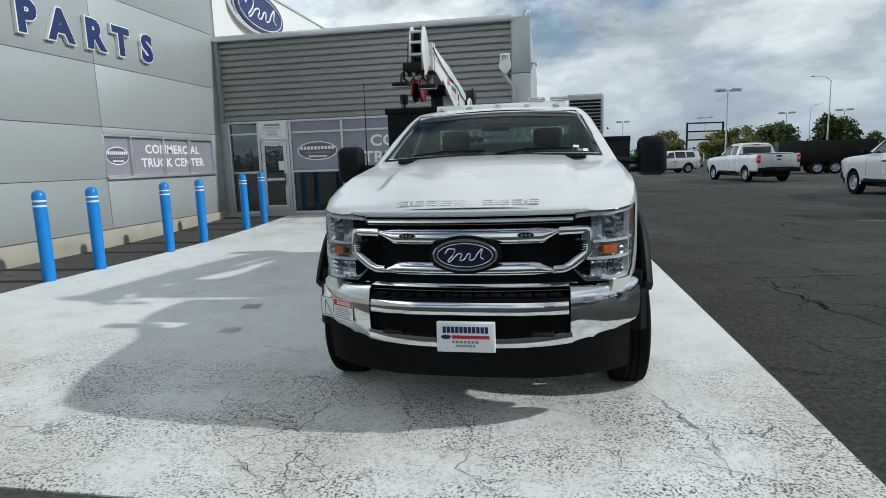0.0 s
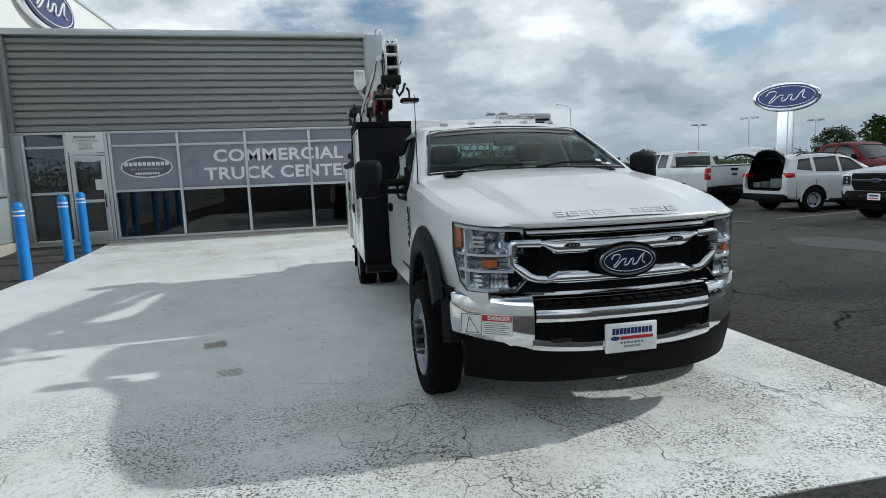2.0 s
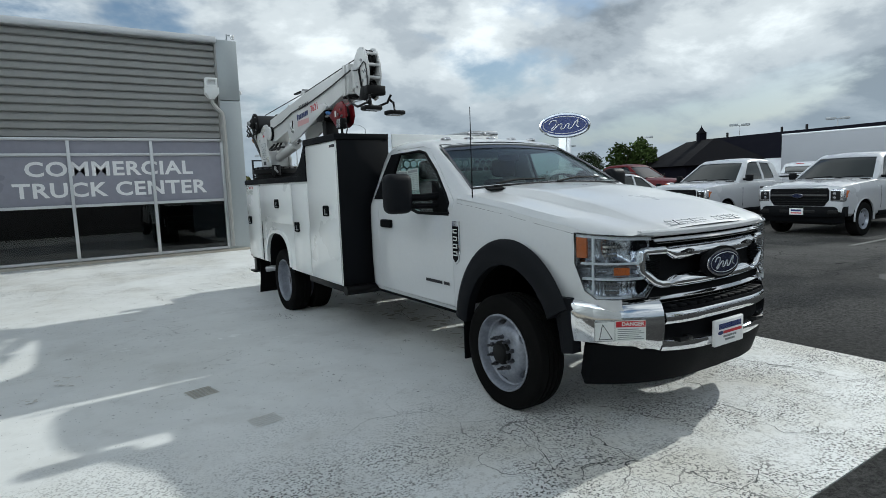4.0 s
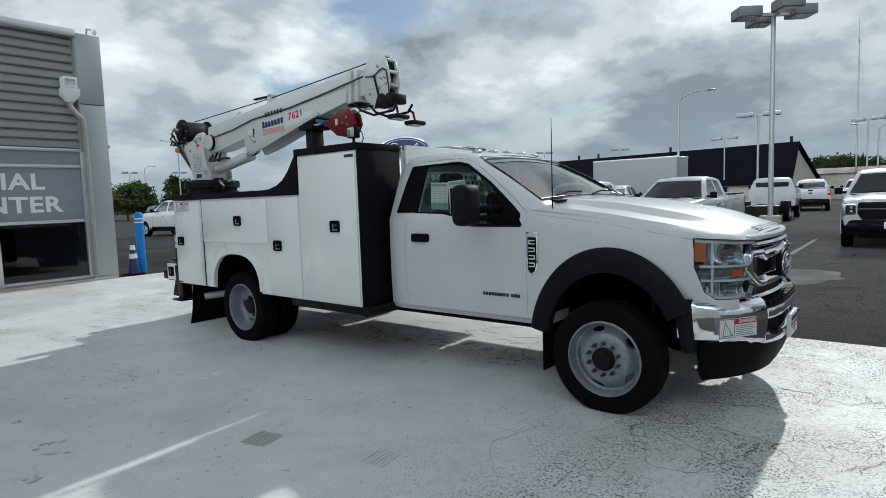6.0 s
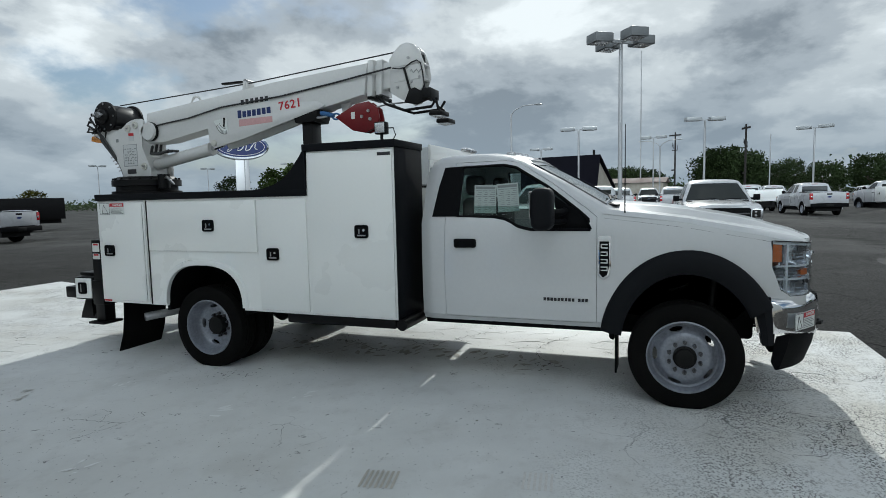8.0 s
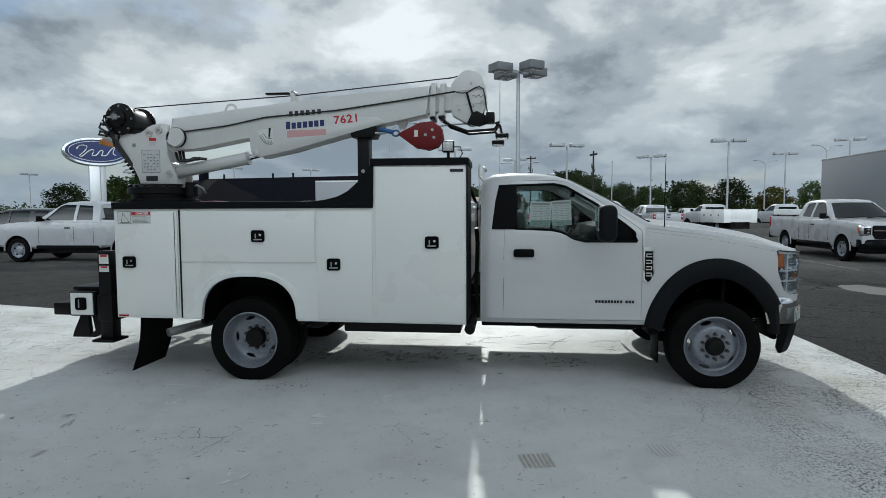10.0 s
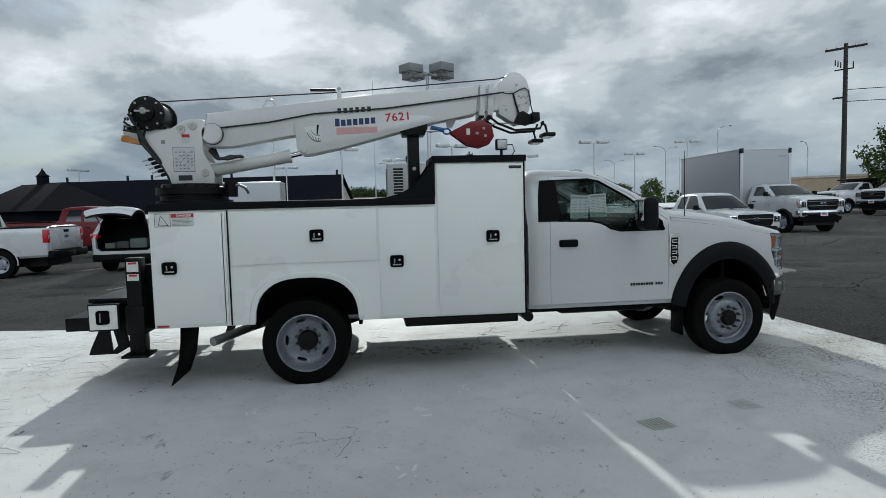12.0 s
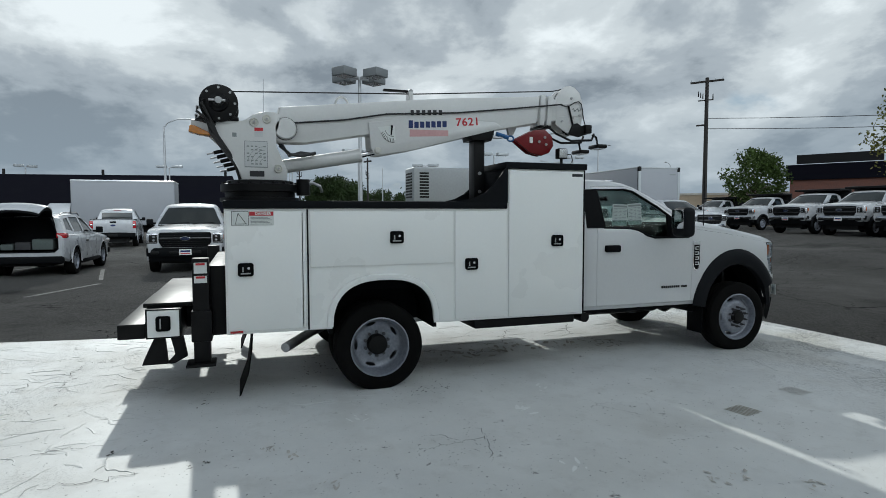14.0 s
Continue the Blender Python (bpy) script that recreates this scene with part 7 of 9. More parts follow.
# boom
BOOM = [(9.168, 2.537), (9.168, 2.40), (9.24, 2.27), (9.16, 2.225), (8.95, 2.235), (8.44, 2.325), (8.36, 2.335), (7.06, 2.44), (6.64, 2.515), (6.60, 2.79), (7.6, 2.708)]
part("boom", prism(BM(), cp(BOOM), "x", -0.10, 0.10, 0.012), M_CRANE, crane, "white hexagonal main boom")
for s in (-1, 1):
    kp = part("boom_plate", prism(BM(), cp([(8.375, 2.44), (8.355, 2.20), (8.315, 2.145), (8.255, 2.145), (7.96, 2.205), (7.07, 2.435), (7.03, 2.46), (7.10, 2.50), (7.8, 2.52)]), "x", *sorted((s * 0.102, s * 0.122)), 0.005), M_CRANE, crane, "white boom reinforcing plate")
    part("pin_cap", lathe(BM(), [(0, 0.018), (0.022, 0.018), (0.03, 0.012), (0.032, 0)], 16, Matrix.Translation(cv(s * 0.122, 8.295, 2.185)) @ pose(0, 0, 0, 0, s * 90)), M_PINCAP, kp)
    part("pivot_cover", lathe(BM(), [(0, 0.05), (0.085, 0.05), (0.095, 0.035), (0.095, 0)], 32, Matrix.Translation(cv(s * 0.105, 9.115, 2.345)) @ pose(0, 0, 0, 0, s * 90)), M_CRANE, crane, "round white pivot cover")
    part("cover_band", lathe(BM(), [(0.0955, 0.0), (0.0985, 0.0), (0.0985, 0.03), (0.0955, 0.03)], 32, Matrix.Translation(cv(s * 0.105, 9.115, 2.345)) @ pose(0, 0, 0, 0, s * 90)), M_STEELBLACK, crane)
    part("angle_gauge", prism(BM(), cp([(8.29, 2.40), (8.13, 2.42), (8.12, 2.29), (8.16, 2.27), (8.23, 2.30)]), "x", *sorted((s * 0.122, s * 0.124))), M_PAPER, kp, "white angle gauge decal")
    marks = BM()
    for r0 in (0.10, 0.155):
        tube(marks, [cv(s * 0.1245, 8.155 + r0 * math.sin(q) * 0.8 * s * 0 + r0 * math.sin(q) * 0.75, 2.42 - r0 * math.cos(q)) for q in spread(-0.2, 1.1, 10)], 0.0022, 4)
    for q in spread(-0.15, 1.05, 9):
        tube(marks, [cv(s * 0.1245, 8.155 + r0 * math.sin(q) * 0.75, 2.42 - r0 * math.cos(q)) for r0 in (0.12, 0.15)], 0.002, 4)
    part("gauge_marks", marks, M_INKBLACK, kp)
    part("gauge_needle", rod(BM(), cv(s * 0.127, 8.155, 2.42), cv(s * 0.127, 8.165, 2.33), 0.010, 0.006), M_STEELBLACK, kp)
    # lettering: brand words as bars, the model number as it reads
    for k in range(6):
        part("script_bar", box(BM(), *sorted((s * 0.1005, s * 0.1025)), 7.955 - 0.056 * k - 9.35, 7.955 - 0.056 * k - 9.316, 2.532 + 0.003 * k - 1.705, 2.578 + 0.003 * k - 1.705), M_INKBLACK, crane)
    for k in range(7):
        part("script_bar", box(BM(), *sorted((s * 0.1225, s * 0.1245)), 7.975 - 0.056 * k - 9.352, 7.975 - 0.056 * k - 9.310, 2.405 + 0.004 * k - 1.705, (2.463 if k else 2.477) + 0.004 * k - 1.705), M_NAVY, kp, "navy lettering shown as bars")
    part("boom_flag", prism(BM(), cp([(7.985, 2.325), (7.60, 2.345), (7.60, 2.400), (7.985, 2.392)]), "x", *sorted((s * 0.1225, s * 0.1238))), M_PINK, kp, "pale red decal stripes")
    part("model_number", letters("7621", 0.105, 0.001, Matrix.Translation(cv(s * 0.1245, 7.40, 2.488)) @ Matrix.Rotation(radians(5 * s), 4, "X") @ pose(0, 0, 0, 90, 0, s * 90), 1.1, 0.002, 1.1), M_REDVINYL, kp, "red model number 7621")
    part("boom_cable", tube(BM(), [cv(s * 0.112, 9.06, 2.40), cv(s * 0.112, 8.6, 2.45), cv(s * 0.112, 8.2, 2.525), cv(s * 0.112, 7.5, 2.575), cv(s * 0.112, 6.9, 2.65), cv(s * 0.13, 6.36, 2.72)], 0.008, 6), M_HOSE, crane, "black cable along the boom")
part("inner_boom", prism(BM(), cp([(6.66, 2.535), (6.37, 2.565), (6.35, 2.785), (6.62, 2.765)]), "x", -0.070, 0.070, 0.008), M_CRANE, crane, "white extension section")
for y0, g in ((6.585, 0.0), (6.50, -0.006)):
    part("boom_collar", prism(BM(), cp([(y0 + 0.022, 2.50 - g), (y0 - 0.03, 2.505 - g), (y0 - 0.045, 2.81 + g), (y0 + 0.006, 2.805 + g)]), "x", -0.112 - g, 0.112 + g, 0.005), M_CRANE, crane, "white boom collar")
    part("collar_bolts", box(BM(), -0.116, 0.116, y0 - 9.33 - 0.025, y0 - 9.33 + 0.02, 2.475 - 1.705, 2.50 - 1.705, 0.005), M_STEELBLACK, crane)
HEAD = [(6.40, 2.52), (6.405, 2.80), (6.36, 2.86), (6.30, 2.915), (6.24, 2.93), (6.18, 2.915), (6.12, 2.86), (6.085, 2.76), (6.07, 2.64), (6.10, 2.55), (6.16, 2.43), (6.22, 2.415), (6.30, 2.46)]
for s in (-1, 1):
    part("head_plate", prism(BM(), cp(HEAD), "x", *sorted((s * 0.055, s * 0.072)), 0.005), M_CRANE, crane, "white boom head plate")
part("head_sheave", lathe(BM(), [(0.02, -0.03), (0.13, -0.03), (0.13, -0.02), (0.11, -0.008), (0.11, 0.008), (0.13, 0.02), (0.13, 0.03), (0.02, 0.03)], 32, Matrix.Translation(cv(0, 6.235, 2.775)) @ pose(0, 0, 0, 0, 90)), M_STEELBLACK, crane, "black sheave in the boom head")
part("head_sheave", lathe(BM(), [(0.02, -0.03), (0.09, -0.03), (0.075, 0), (0.09, 0.03), (0.02, 0.03)], 32, Matrix.Translation(cv(0, 6.19, 2.52)) @ pose(0, 0, 0, 0, 90)), M_STEELBLACK, crane)
for z in (2.62, 2.74, 2.85):
    part("head_spacer", rod(BM(), cv(-0.056, 6.10 + 0.03 * (z > 2.8), z), cv(0.056, 6.10 + 0.03 * (z > 2.8), z), 0.016), M_CRANE, crane)
part("head_bracket", prism(BM(), cp([(6.26, 2.425), (6.21, 2.53), (6.16, 2.545), (6.09, 2.50), (6.02, 2.50), (6.02, 2.44), (6.14, 2.40)]), "x", -0.100, -0.074, 0.004), M_STEELBLACK, crane, "black limit switch bracket")
part("head_guard", box(BM(), -0.13, 0.07, 6.0 - 9.33, 6.08 - 9.33, 2.44 - 1.705, 2.53 - 1.705, 0.012), M_STEELBLACK, crane)
part("switch_rod", rod(BM(), cv(-0.085, 6.26, 2.72), cv(-0.085, 6.20, 2.50), 0.010), M_STEELBLACK, crane)
part("head_cable", tube(BM(), [cv(-0.10, 6.36, 2.72), cv(-0.090, 6.30, 2.712), cv(-0.085, 6.25, 2.72), cv(-0.085, 6.19, 2.755), cv(-0.085, 6.14, 2.77), cv(-0.085, 6.105, 2.745), cv(-0.085, 6.09, 2.68), cv(-0.085, 6.08, 2.6), cv(-0.10, 6.06, 2.5)], 0.006, 6), M_HOSE, crane)
for z in (2.615, 2.745):
    part("head_rib", tube(BM(), [cv(-0.073, 6.36, z - 0.01), cv(-0.073, 6.10, z + 0.01)], 0.004, 6), M_CRANE, crane)
for y, z in ((6.22, 2.80), (6.33, 2.56), (6.20, 2.60), (6.12, 2.63), (6.17, 2.47)):
    part("head_bolt", rod(BM(), cv(-0.072, y, z), cv(-0.084, y, z), 0.013, seg=8), M_STEEL, crane)
part("head_mark", tube(BM(), [cv(-0.074, 6.21 - 0.016 * k, 2.685 + 0.016 * math.sin(k * 2.1)) for k in range(8)], 0.004, 5), M_INK, crane, "small dark scribed mark")
for k in range(2):
    part("lamp_arm", tube(BM(), [cv(-0.10 + 0.2 * k, 6.52, 2.50), cv(-0.12 + 0.2 * k, 6.42, 2.42), cv(-0.12 + 0.2 * k, 6.25, 2.355), cv(-0.12 + 0.2 * k, 6.0, 2.37), cv(-0.10 + 0.2 * k, 5.96, 2.44)], 0.012, 8), M_STEELBLACK, crane, "black lamp arm")
for x, y, z in ((-0.13, 5.93, 2.30), (0.14, 5.97, 2.27)):
    wl2 = part("work_lamp", box(BM(), x - 0.09, x + 0.09, y - 9.33 - 0.06, y - 9.33 + 0.06, z - 1.705 - 0.018, z - 1.705 + 0.022, 0.012), M_STEELBLACK, crane, "black flat work lamp at the boom tip")
    part("lamp_lens", box(BM(), x - 0.075, x + 0.075, y - 9.33 - 0.045, y - 9.33 + 0.045, z - 1.705 - 0.024, z - 1.705 - 0.017), M_REFLECTOR, wl2)
    part("lamp_stem", tube(BM(), [cv(x, y, z + 0.02), cv(x, y + 0.02, z + 0.10), cv(x * 0.9, y + 0.06, z + 0.13)], 0.012), M_STEELBLACK, wl2)
part("winch_rope", tube(BM(), [cv(-0.03, 9.60, 2.655), cv(-0.02, 7.9, 2.745), cv(0, 6.4, 2.875), cv(0, 6.30, 2.90)], 0.006, 6), M_HOSE, crane, "wire rope over the boom")
part("lifting_eye", tube(BM(), [cv(0.0, 8.60 + 0.06 * math.cos(q) * 1.0, 2.60 + 0.075 * math.sin(q)) for q in spread(0, math.pi, 11)], 0.012), M_CRANE, crane, "welded lifting eye")
rg = part("rope_guide", box(BM(), -0.06, 0.06, 7.93 - 9.33, 7.97 - 9.33, 2.67 - 1.705, 2.76 - 1.705, 0.006), M_CRANE, crane)
part("guide_roller", rod(BM(), cv(-0.05, 7.95, 2.765), cv(0.05, 7.95, 2.765), 0.02), M_STEEL, rg)
part("remote_antenna", box(BM(), -0.07, -0.02, 7.98 - 9.33, 8.22 - 9.33, 2.748 - 1.705, 2.768 - 1.705, 0.008), M_STEELBLACK, crane, "black bar on the boom top")
# lift cylinder
part("lift_cylinder", rod(BM(), cv(0, 9.16, 2.02), cv(0, 8.44, 2.145), 0.062, seg=24), M_CRANE, crane, "white hydraulic lift cylinder")
part("cylinder_rod", rod(BM(), cv(0, 8.45, 2.143), cv(0, 8.29, 2.183), 0.026, seg=16), M_CHROME, crane, "chromed cylinder rod")
part("cylinder_neck", rod(BM(), cv(0, 8.455, 2.142), cv(0, 8.43, 2.147), 0.066, seg=24), M_CRANE, crane)
# hook block stowed under the boom
hook = part("hook_block", prism(BM(), cp([(6.91, 2.338), (6.7, 2.439), (6.573, 2.452), (6.49, 2.389), (6.471, 2.293), (6.522, 2.217), (6.611, 2.185), (6.738, 2.211)]), "x", -0.155, -0.13, 0.006), M_RED, crane, "red hook block hung under the boom")
part("block_plate", prism(BM(), cp([(6.91, 2.338), (6.7, 2.439), (6.573, 2.452), (6.49, 2.389), (6.471, 2.293), (6.522, 2.217), (6.611, 2.185), (6.738, 2.211)]), "x", -0.07, -0.045, 0.006), M_RED, hook)
part("block_sheave", lathe(BM(), [(0.0, -0.028), (0.09, -0.028), (0.075, 0), (0.09, 0.028), (0, 0.028)], 28, Matrix.Translation(cv(-0.10, 6.64, 2.32)) @ pose(0, 0, 0, 0, 90)), M_STEELBLACK, hook)
part("block_label", box(BM(), -0.158, -0.155, 6.71 - 9.33, 6.745 - 9.33, 2.31 - 1.705, 2.37 - 1.705), M_PAPER, hook, "small white label")
for y, z in ((6.64, 2.325), (6.56, 2.30), (6.575, 2.37)):
    part("block_bolt", rod(BM(), cv(-0.155, y, z), cv(-0.168, y, z), 0.014, seg=8), M_STEEL, hook)
part("sling_hook", tube(BM(), [cv(-0.10, 6.93 + 0.035 * math.cos(q), 2.352 + 0.026 * math.sin(q)) for q in spread(0, math.tau, 17)], 0.009, 6), M_BLUESTRAP, hook, "blue shackle")
part("sling_hook", tube(BM(), [cv(-0.10, 6.955, 2.36), cv(-0.10, 7.00, 2.372), cv(-0.10, 7.05, 2.385), cv(-0.10, 7.085, 2.392)], 0.021), M_BLUESTRAP, hook, "blue sling hook")
part("hook_tip", tube(BM(), [cv(-0.10, 7.02, 2.362), cv(-0.10, 7.08, 2.352), cv(-0.10, 7.13, 2.358)], 0.012), M_STEEL, hook, "bare steel hook tip")
part("hook_tab", prism(BM(), cp([(6.80, 2.52), (6.93, 2.49), (6.91, 2.40), (6.86, 2.40)]), "x", -0.02, 0.02, 0.004), M_CRANE, crane)
part("hook_rope", tube(BM(), [cv(-0.10, 6.55, 2.40), cv(-0.06, 6.42, 2.43), cv(0, 6.25, 2.44)], 0.007, 6), M_STEEL, hook)
# boom rest on the body
rest_post = thing("boom_rest", (CX, 7.255, 1.70), 0, "black boom rest post standing on the service body", "boom rest")
part("post", box(BM(), -0.075, 0.075, -0.055, 0.055, 0.0, 0.66, 0.006), M_STEELBLACK, rest_post)
part("cradle", prism(BM(), [(-0.11, 0.62), (0.10, 0.62), (0.13, 0.72), (0.12, 0.755), (-0.14, 0.73), (-0.135, 0.68)], "x", -0.12, 0.12, 0.006), M_STEELBLACK, rest_post)
for z in (0.12, 0.30, 0.66):
    part("bolt", rod(BM(), (-0.075, 0.0, z), (-0.086, 0.0, z), 0.018, seg=8), M_STEEL, rest_post)
# spot lamp on the cabinet roof
sl = thing("spot_lamp", (-1.55, 6.42, 2.092), 0, "small black square spot lamp on the cabinet roof", "lamp")
part("bracket", tube(BM(), [(0, 0, 0), (0, 0, 0.04), (0, 0, 0.06)], 0.014), M_STEELBLACK, sl)
part("lamp_head", box(BM(), -0.035, 0.035, -0.055, 0.055, 0.06, 0.165, 0.012), M_STEELBLACK, sl)
part("lamp_lens", box(BM(), -0.040, -0.034, -0.045, 0.045, 0.07, 0.155, 0.002), M_REFLECTOR, sl)
part("lamp_wire", tube(BM(), [(0, -0.03, 0.11), (0, -0.11, 0.11), (0, -0.13, 0.05), (0, -0.10, -0.0)], 0.006, 6), M_HOSE, sl)
# machine on the far side of the body
cmpx = thing("air_compressor", (0.42, 7.05, 1.714), 0, "light grey boxed compressor with louvred end on the truck body", "compressor")
part("casing", box(BM(), -0.20, 0.20, -0.42, 0.42, 0.03, 0.475, 0.025, 3), M_LAMPHOUSE, cmpx, "light grey sheet metal casing")
part("base_rail", box(BM(), -0.18, 0.18, -0.36, 0.36, 0.0, 0.03), M_STEELBLACK, cmpx)
for k in range(9):
    part("louvre", box(BM(), -0.205, -0.199, 0.22, 0.34, 0.09 + 0.037 * k, 0.112 + 0.037 * k), M_STEELBLACK, cmpx)
    part("louvre", box(BM(), -0.14, 0.14, 0.419, 0.425, 0.09 + 0.037 * k, 0.112 + 0.037 * k), M_STEELBLACK, cmpx)
    part("louvre", box(BM(), -0.165, 0.165, -0.428, -0.419, 0.09 + 0.037 * k, 0.114 + 0.037 * k), M_STEELBLACK, cmpx)


# ---- other vehicles on the lot ----
CAR_WHEELS = {}


def car_wheel(parent, name, at, r, flip):
    key = round(r, 2)
    m = pose(0, 0, 0, 0, -90, 0)
    if key not in CAR_WHEELS:
        k = r / 0.39
        ty = part("tyre", lathe(BM(), [(0.235 * k, -0.10), (0.32 * k, -0.125), (0.375 * k, -0.115), (0.39 * k, -0.09), (0.39 * k, 0.09), (0.375 * k, 0.115), (0.32 * k, 0.125), (0.235 * k, 0.10)], 36, m, cap=False), M_RUBBER)
        rm = part("rim", lathe(BM(), [(0.238 * k, -0.09), (0.240 * k, 0.112), (0.222 * k, 0.108), (0.205 * k, 0.06), (0.15 * k, 0.045), (0.12 * k, 0.075), (0.07 * k, 0.085), (0, 0.085)], 30, m, cap=False), M_RIM)
        p = Vector((0.172 * k, 0, 0.045))
        hole = part("rim_hole", rod(BM(), m @ p, m @ (p + Vector((0, 0, 0.014))), 0.034 * k, seg=10), M_HUB)
        holes = [hole]
        for q in range(1, 5):
            o = hole.copy()
            scene.collection.objects.link(o)
            o.matrix_basis = Matrix.Rotation(q * math.tau / 5, 4, "X")
            holes.append(o)
        CAR_WHEELS[key] = [ty, rm] + holes
        obs = CAR_WHEELS[key]
    else:
        obs = [o.copy() for o in CAR_WHEELS[key]]
        for o in obs:
            scene.collection.objects.link(o)
    ty = obs[0]
    ty.name, ty.parent = name, parent
    ty.matrix_basis = pose(*at, 0, 0, 180 if flip else 0)
    for o in obs[1:]:
        o.parent = ty


def vehicle(name, label, category, at, rz, hw, wb, nose_y, end_y, lower, roof, glass, r, paint, group="", bed=None, tail=True, grille="black", hollow=None, duty=False):
    """lower: (y, half width, floor, top) stations; roof: (y, height) from the foot of the windscreen to the back; glass: side window polygons."""
    v = thing(name, at, rz, label, category, group)

    def ring(y, w, zb, zt):
        pts = [(0, zb), (w - 0.07, zb), (w - 0.02, zb + 0.06), (w, zb + 0.28), (w, zt - 0.24), (w - 0.008, zt - 0.10), (w - 0.035, zt - 0.03), (w - 0.11, zt), (w * 0.70, zt + 0.004), (w * 0.62, zt + 0.030), (w * 0.3, zt + 0.036), (0, zt + 0.036)]
        return mirrored([(x, y, z) for x, z in pts])

    body = loft(BM(), [ring(*s) for s in lower])
    cuts = [ellipse_arch(BM(), r * 1.2, r * 1.18, r + 0.02, y, *sorted((s * (hw - 0.32), s * (hw + 0.3))), seg=20, zlow=-0.2) for s in (-1, 1) for y in (0, wb)]
    if bed:
        cuts.append(box(BM(), -hw + 0.17, hw - 0.17, bed[0], bed[1], bed[2], 3))
    if hollow:
        cuts.append(prism(BM(), hollow, "y", end_y - 0.76, end_y + 0.6))
    part("body", carve(body, cuts), paint, v, "", 32)
    for s in (-1, 1):
        for y in (0, wb):
            part("wheel_well", carve(box(BM(), *sorted((s * (hw - 0.34), s * (hw - 0.02))), y - r * 1.25, y + r * 1.25, r, r * 2.28, 0.02), [ellipse_arch(BM(), r * 1.17, r * 1.15, r + 0.02, y, *sorted((s * (hw - 0.31), s * (hw + 0.3))), seg=20, zlow=-0.2)]), M_BLACK, v)
            car_wheel(v, "front_wheel" if y == 0 else "rear_wheel", (s * (hw - 0.13), y, r), r, s > 0)
    foot = roof[0][1]

    def g_ring(y, inset=0.0):
        z1 = lerp_table(roof, y) - inset
        zb = foot - 0.12
        wd = lambda z: (hw - 0.035) - max(0, z - foot) * 0.40 - inset
        ups = [zb + (z1 - 0.06 - zb) * k for k in (0.0, 0.4, 0.75, 1.0)]
        e = wd(z1)
        pts = [(0, zb)] + [(wd(z), z) for z in ups] + [(e - 0.03, z1 - 0.02), (e - 0.10, z1), (0.35, z1 + 0.02), (0, z1 + 0.025)]
        return mirrored([(x, y, z) for x, z in pts])

    y0, y1 = roof[0][0], roof[-1][0]
    sts = sorted({q for q, _ in roof} | set(spread(y0, y1, 9)))
    green = loft(BM(), [g_ring(y) for y in sts])
    core = loft(BM(), [g_ring(min(max(y, y0 + 0.03), y1 - 0.02), 0.018) for y in sts])
    wy, wz = roof[1]
    fr = [(hw - 0.13, y0 + 0.05, foot + 0.045), (hw - 0.135 - (wz - foot) * 0.40, wy - 0.015, wz - 0.015)]
    nv = Vector((0, -(wz - foot), wy - y0)).normalized()
    ws = loft(BM(), [[Vector((-a, b, c)) + nv * k for a, b, c in (fr[0],)] + [Vector((a, b, c)) + nv * k for a, b, c in fr] + [Vector((-fr[1][0], fr[1][1], fr[1][2])) + nv * k for _ in (0,)] for k in (-0.05, 0.3)])
    gcut = [ws] + [prism(BM(), poly, "x", -2, 2) for poly in glass]
    if bed or not tail:
        gcut.append(box(BM(), -hw + 0.30, hw - 0.30, y1 - 0.12, y1 + 0.4, foot + 0.10, roof[-2][1] - 0.12))
    if hollow:
        gcut.append(prism(BM(), hollow, "y", end_y - 0.76, end_y + 0.6))
        core = carve(core, [prism(BM(), hollow, "y", end_y - 0.76, end_y + 0.6)])
    keep = carve(green, gcut)
    part("cab_frame", keep, paint, v, "", 32)
    part("glass", core, M_DARKGLASS, v, "dark reflecting glass")
    for s in (-1, 1):
        mr = part("mirror", box(BM(), *sorted((s * (hw + 0.02), s * (hw + 0.20))), y0 + 0.30, y0 + 0.40, foot + 0.02, foot + 0.20, 0.025), M_BLACK, v)
        part("mirror_arm", box(BM(), *sorted((s * (hw - 0.08), s * (hw + 0.04))), y0 + 0.32, y0 + 0.38, foot + 0.04, foot + 0.10, 0.01), M_BLACK, mr)
        part("door_handle", box(BM(), *sorted((s * (hw - 0.01), s * (hw + 0.025))), y0 + 1.10, y0 + 1.30, foot - 0.20, foot - 0.16, 0.01), M_BLACK, v)
    wid = [(q, w) for q, w, _, _ in lower]
    seams = [glass[0][0][0] - 0.16] + [p[-1][0] + 0.10 if p is glass[-1] else max(v0[0] for v0 in p) + 0.045 for p in glass]
    seams[-1] = max(v0[0] for v0 in glass[-1]) + 0.06
    for s in (-1, 1):
        for q in seams:
            w = lerp_table(wid, q)
            part("door_seam", box(BM(), *sorted((s * (w - 0.012), s * (w + 0.0015))), q - 0.006, q + 0.006, lower[2][2] + 0.12, foot - 0.14), M_HUB, v)
        w = lerp_table(wid, seams[0] + 0.2)
        part("sill_trim", box(BM(), *sorted((s * (w - 0.10), s * (w + 0.006))), seams[0] - 0.1, min(seams[-1] + 0.15, wb - r * 1.22), lower[2][2] - 0.06, lower[2][2] + 0.05, 0.015), M_BLACK, v)
    # black scuttle under the windscreen, two wipers, arch lips
    part("scuttle", box(BM(), -hw * 0.84, hw * 0.84, y0 - 0.07, y0 + 0.07, foot - 0.04, foot + 0.032, 0.012), M_BLACK, v)
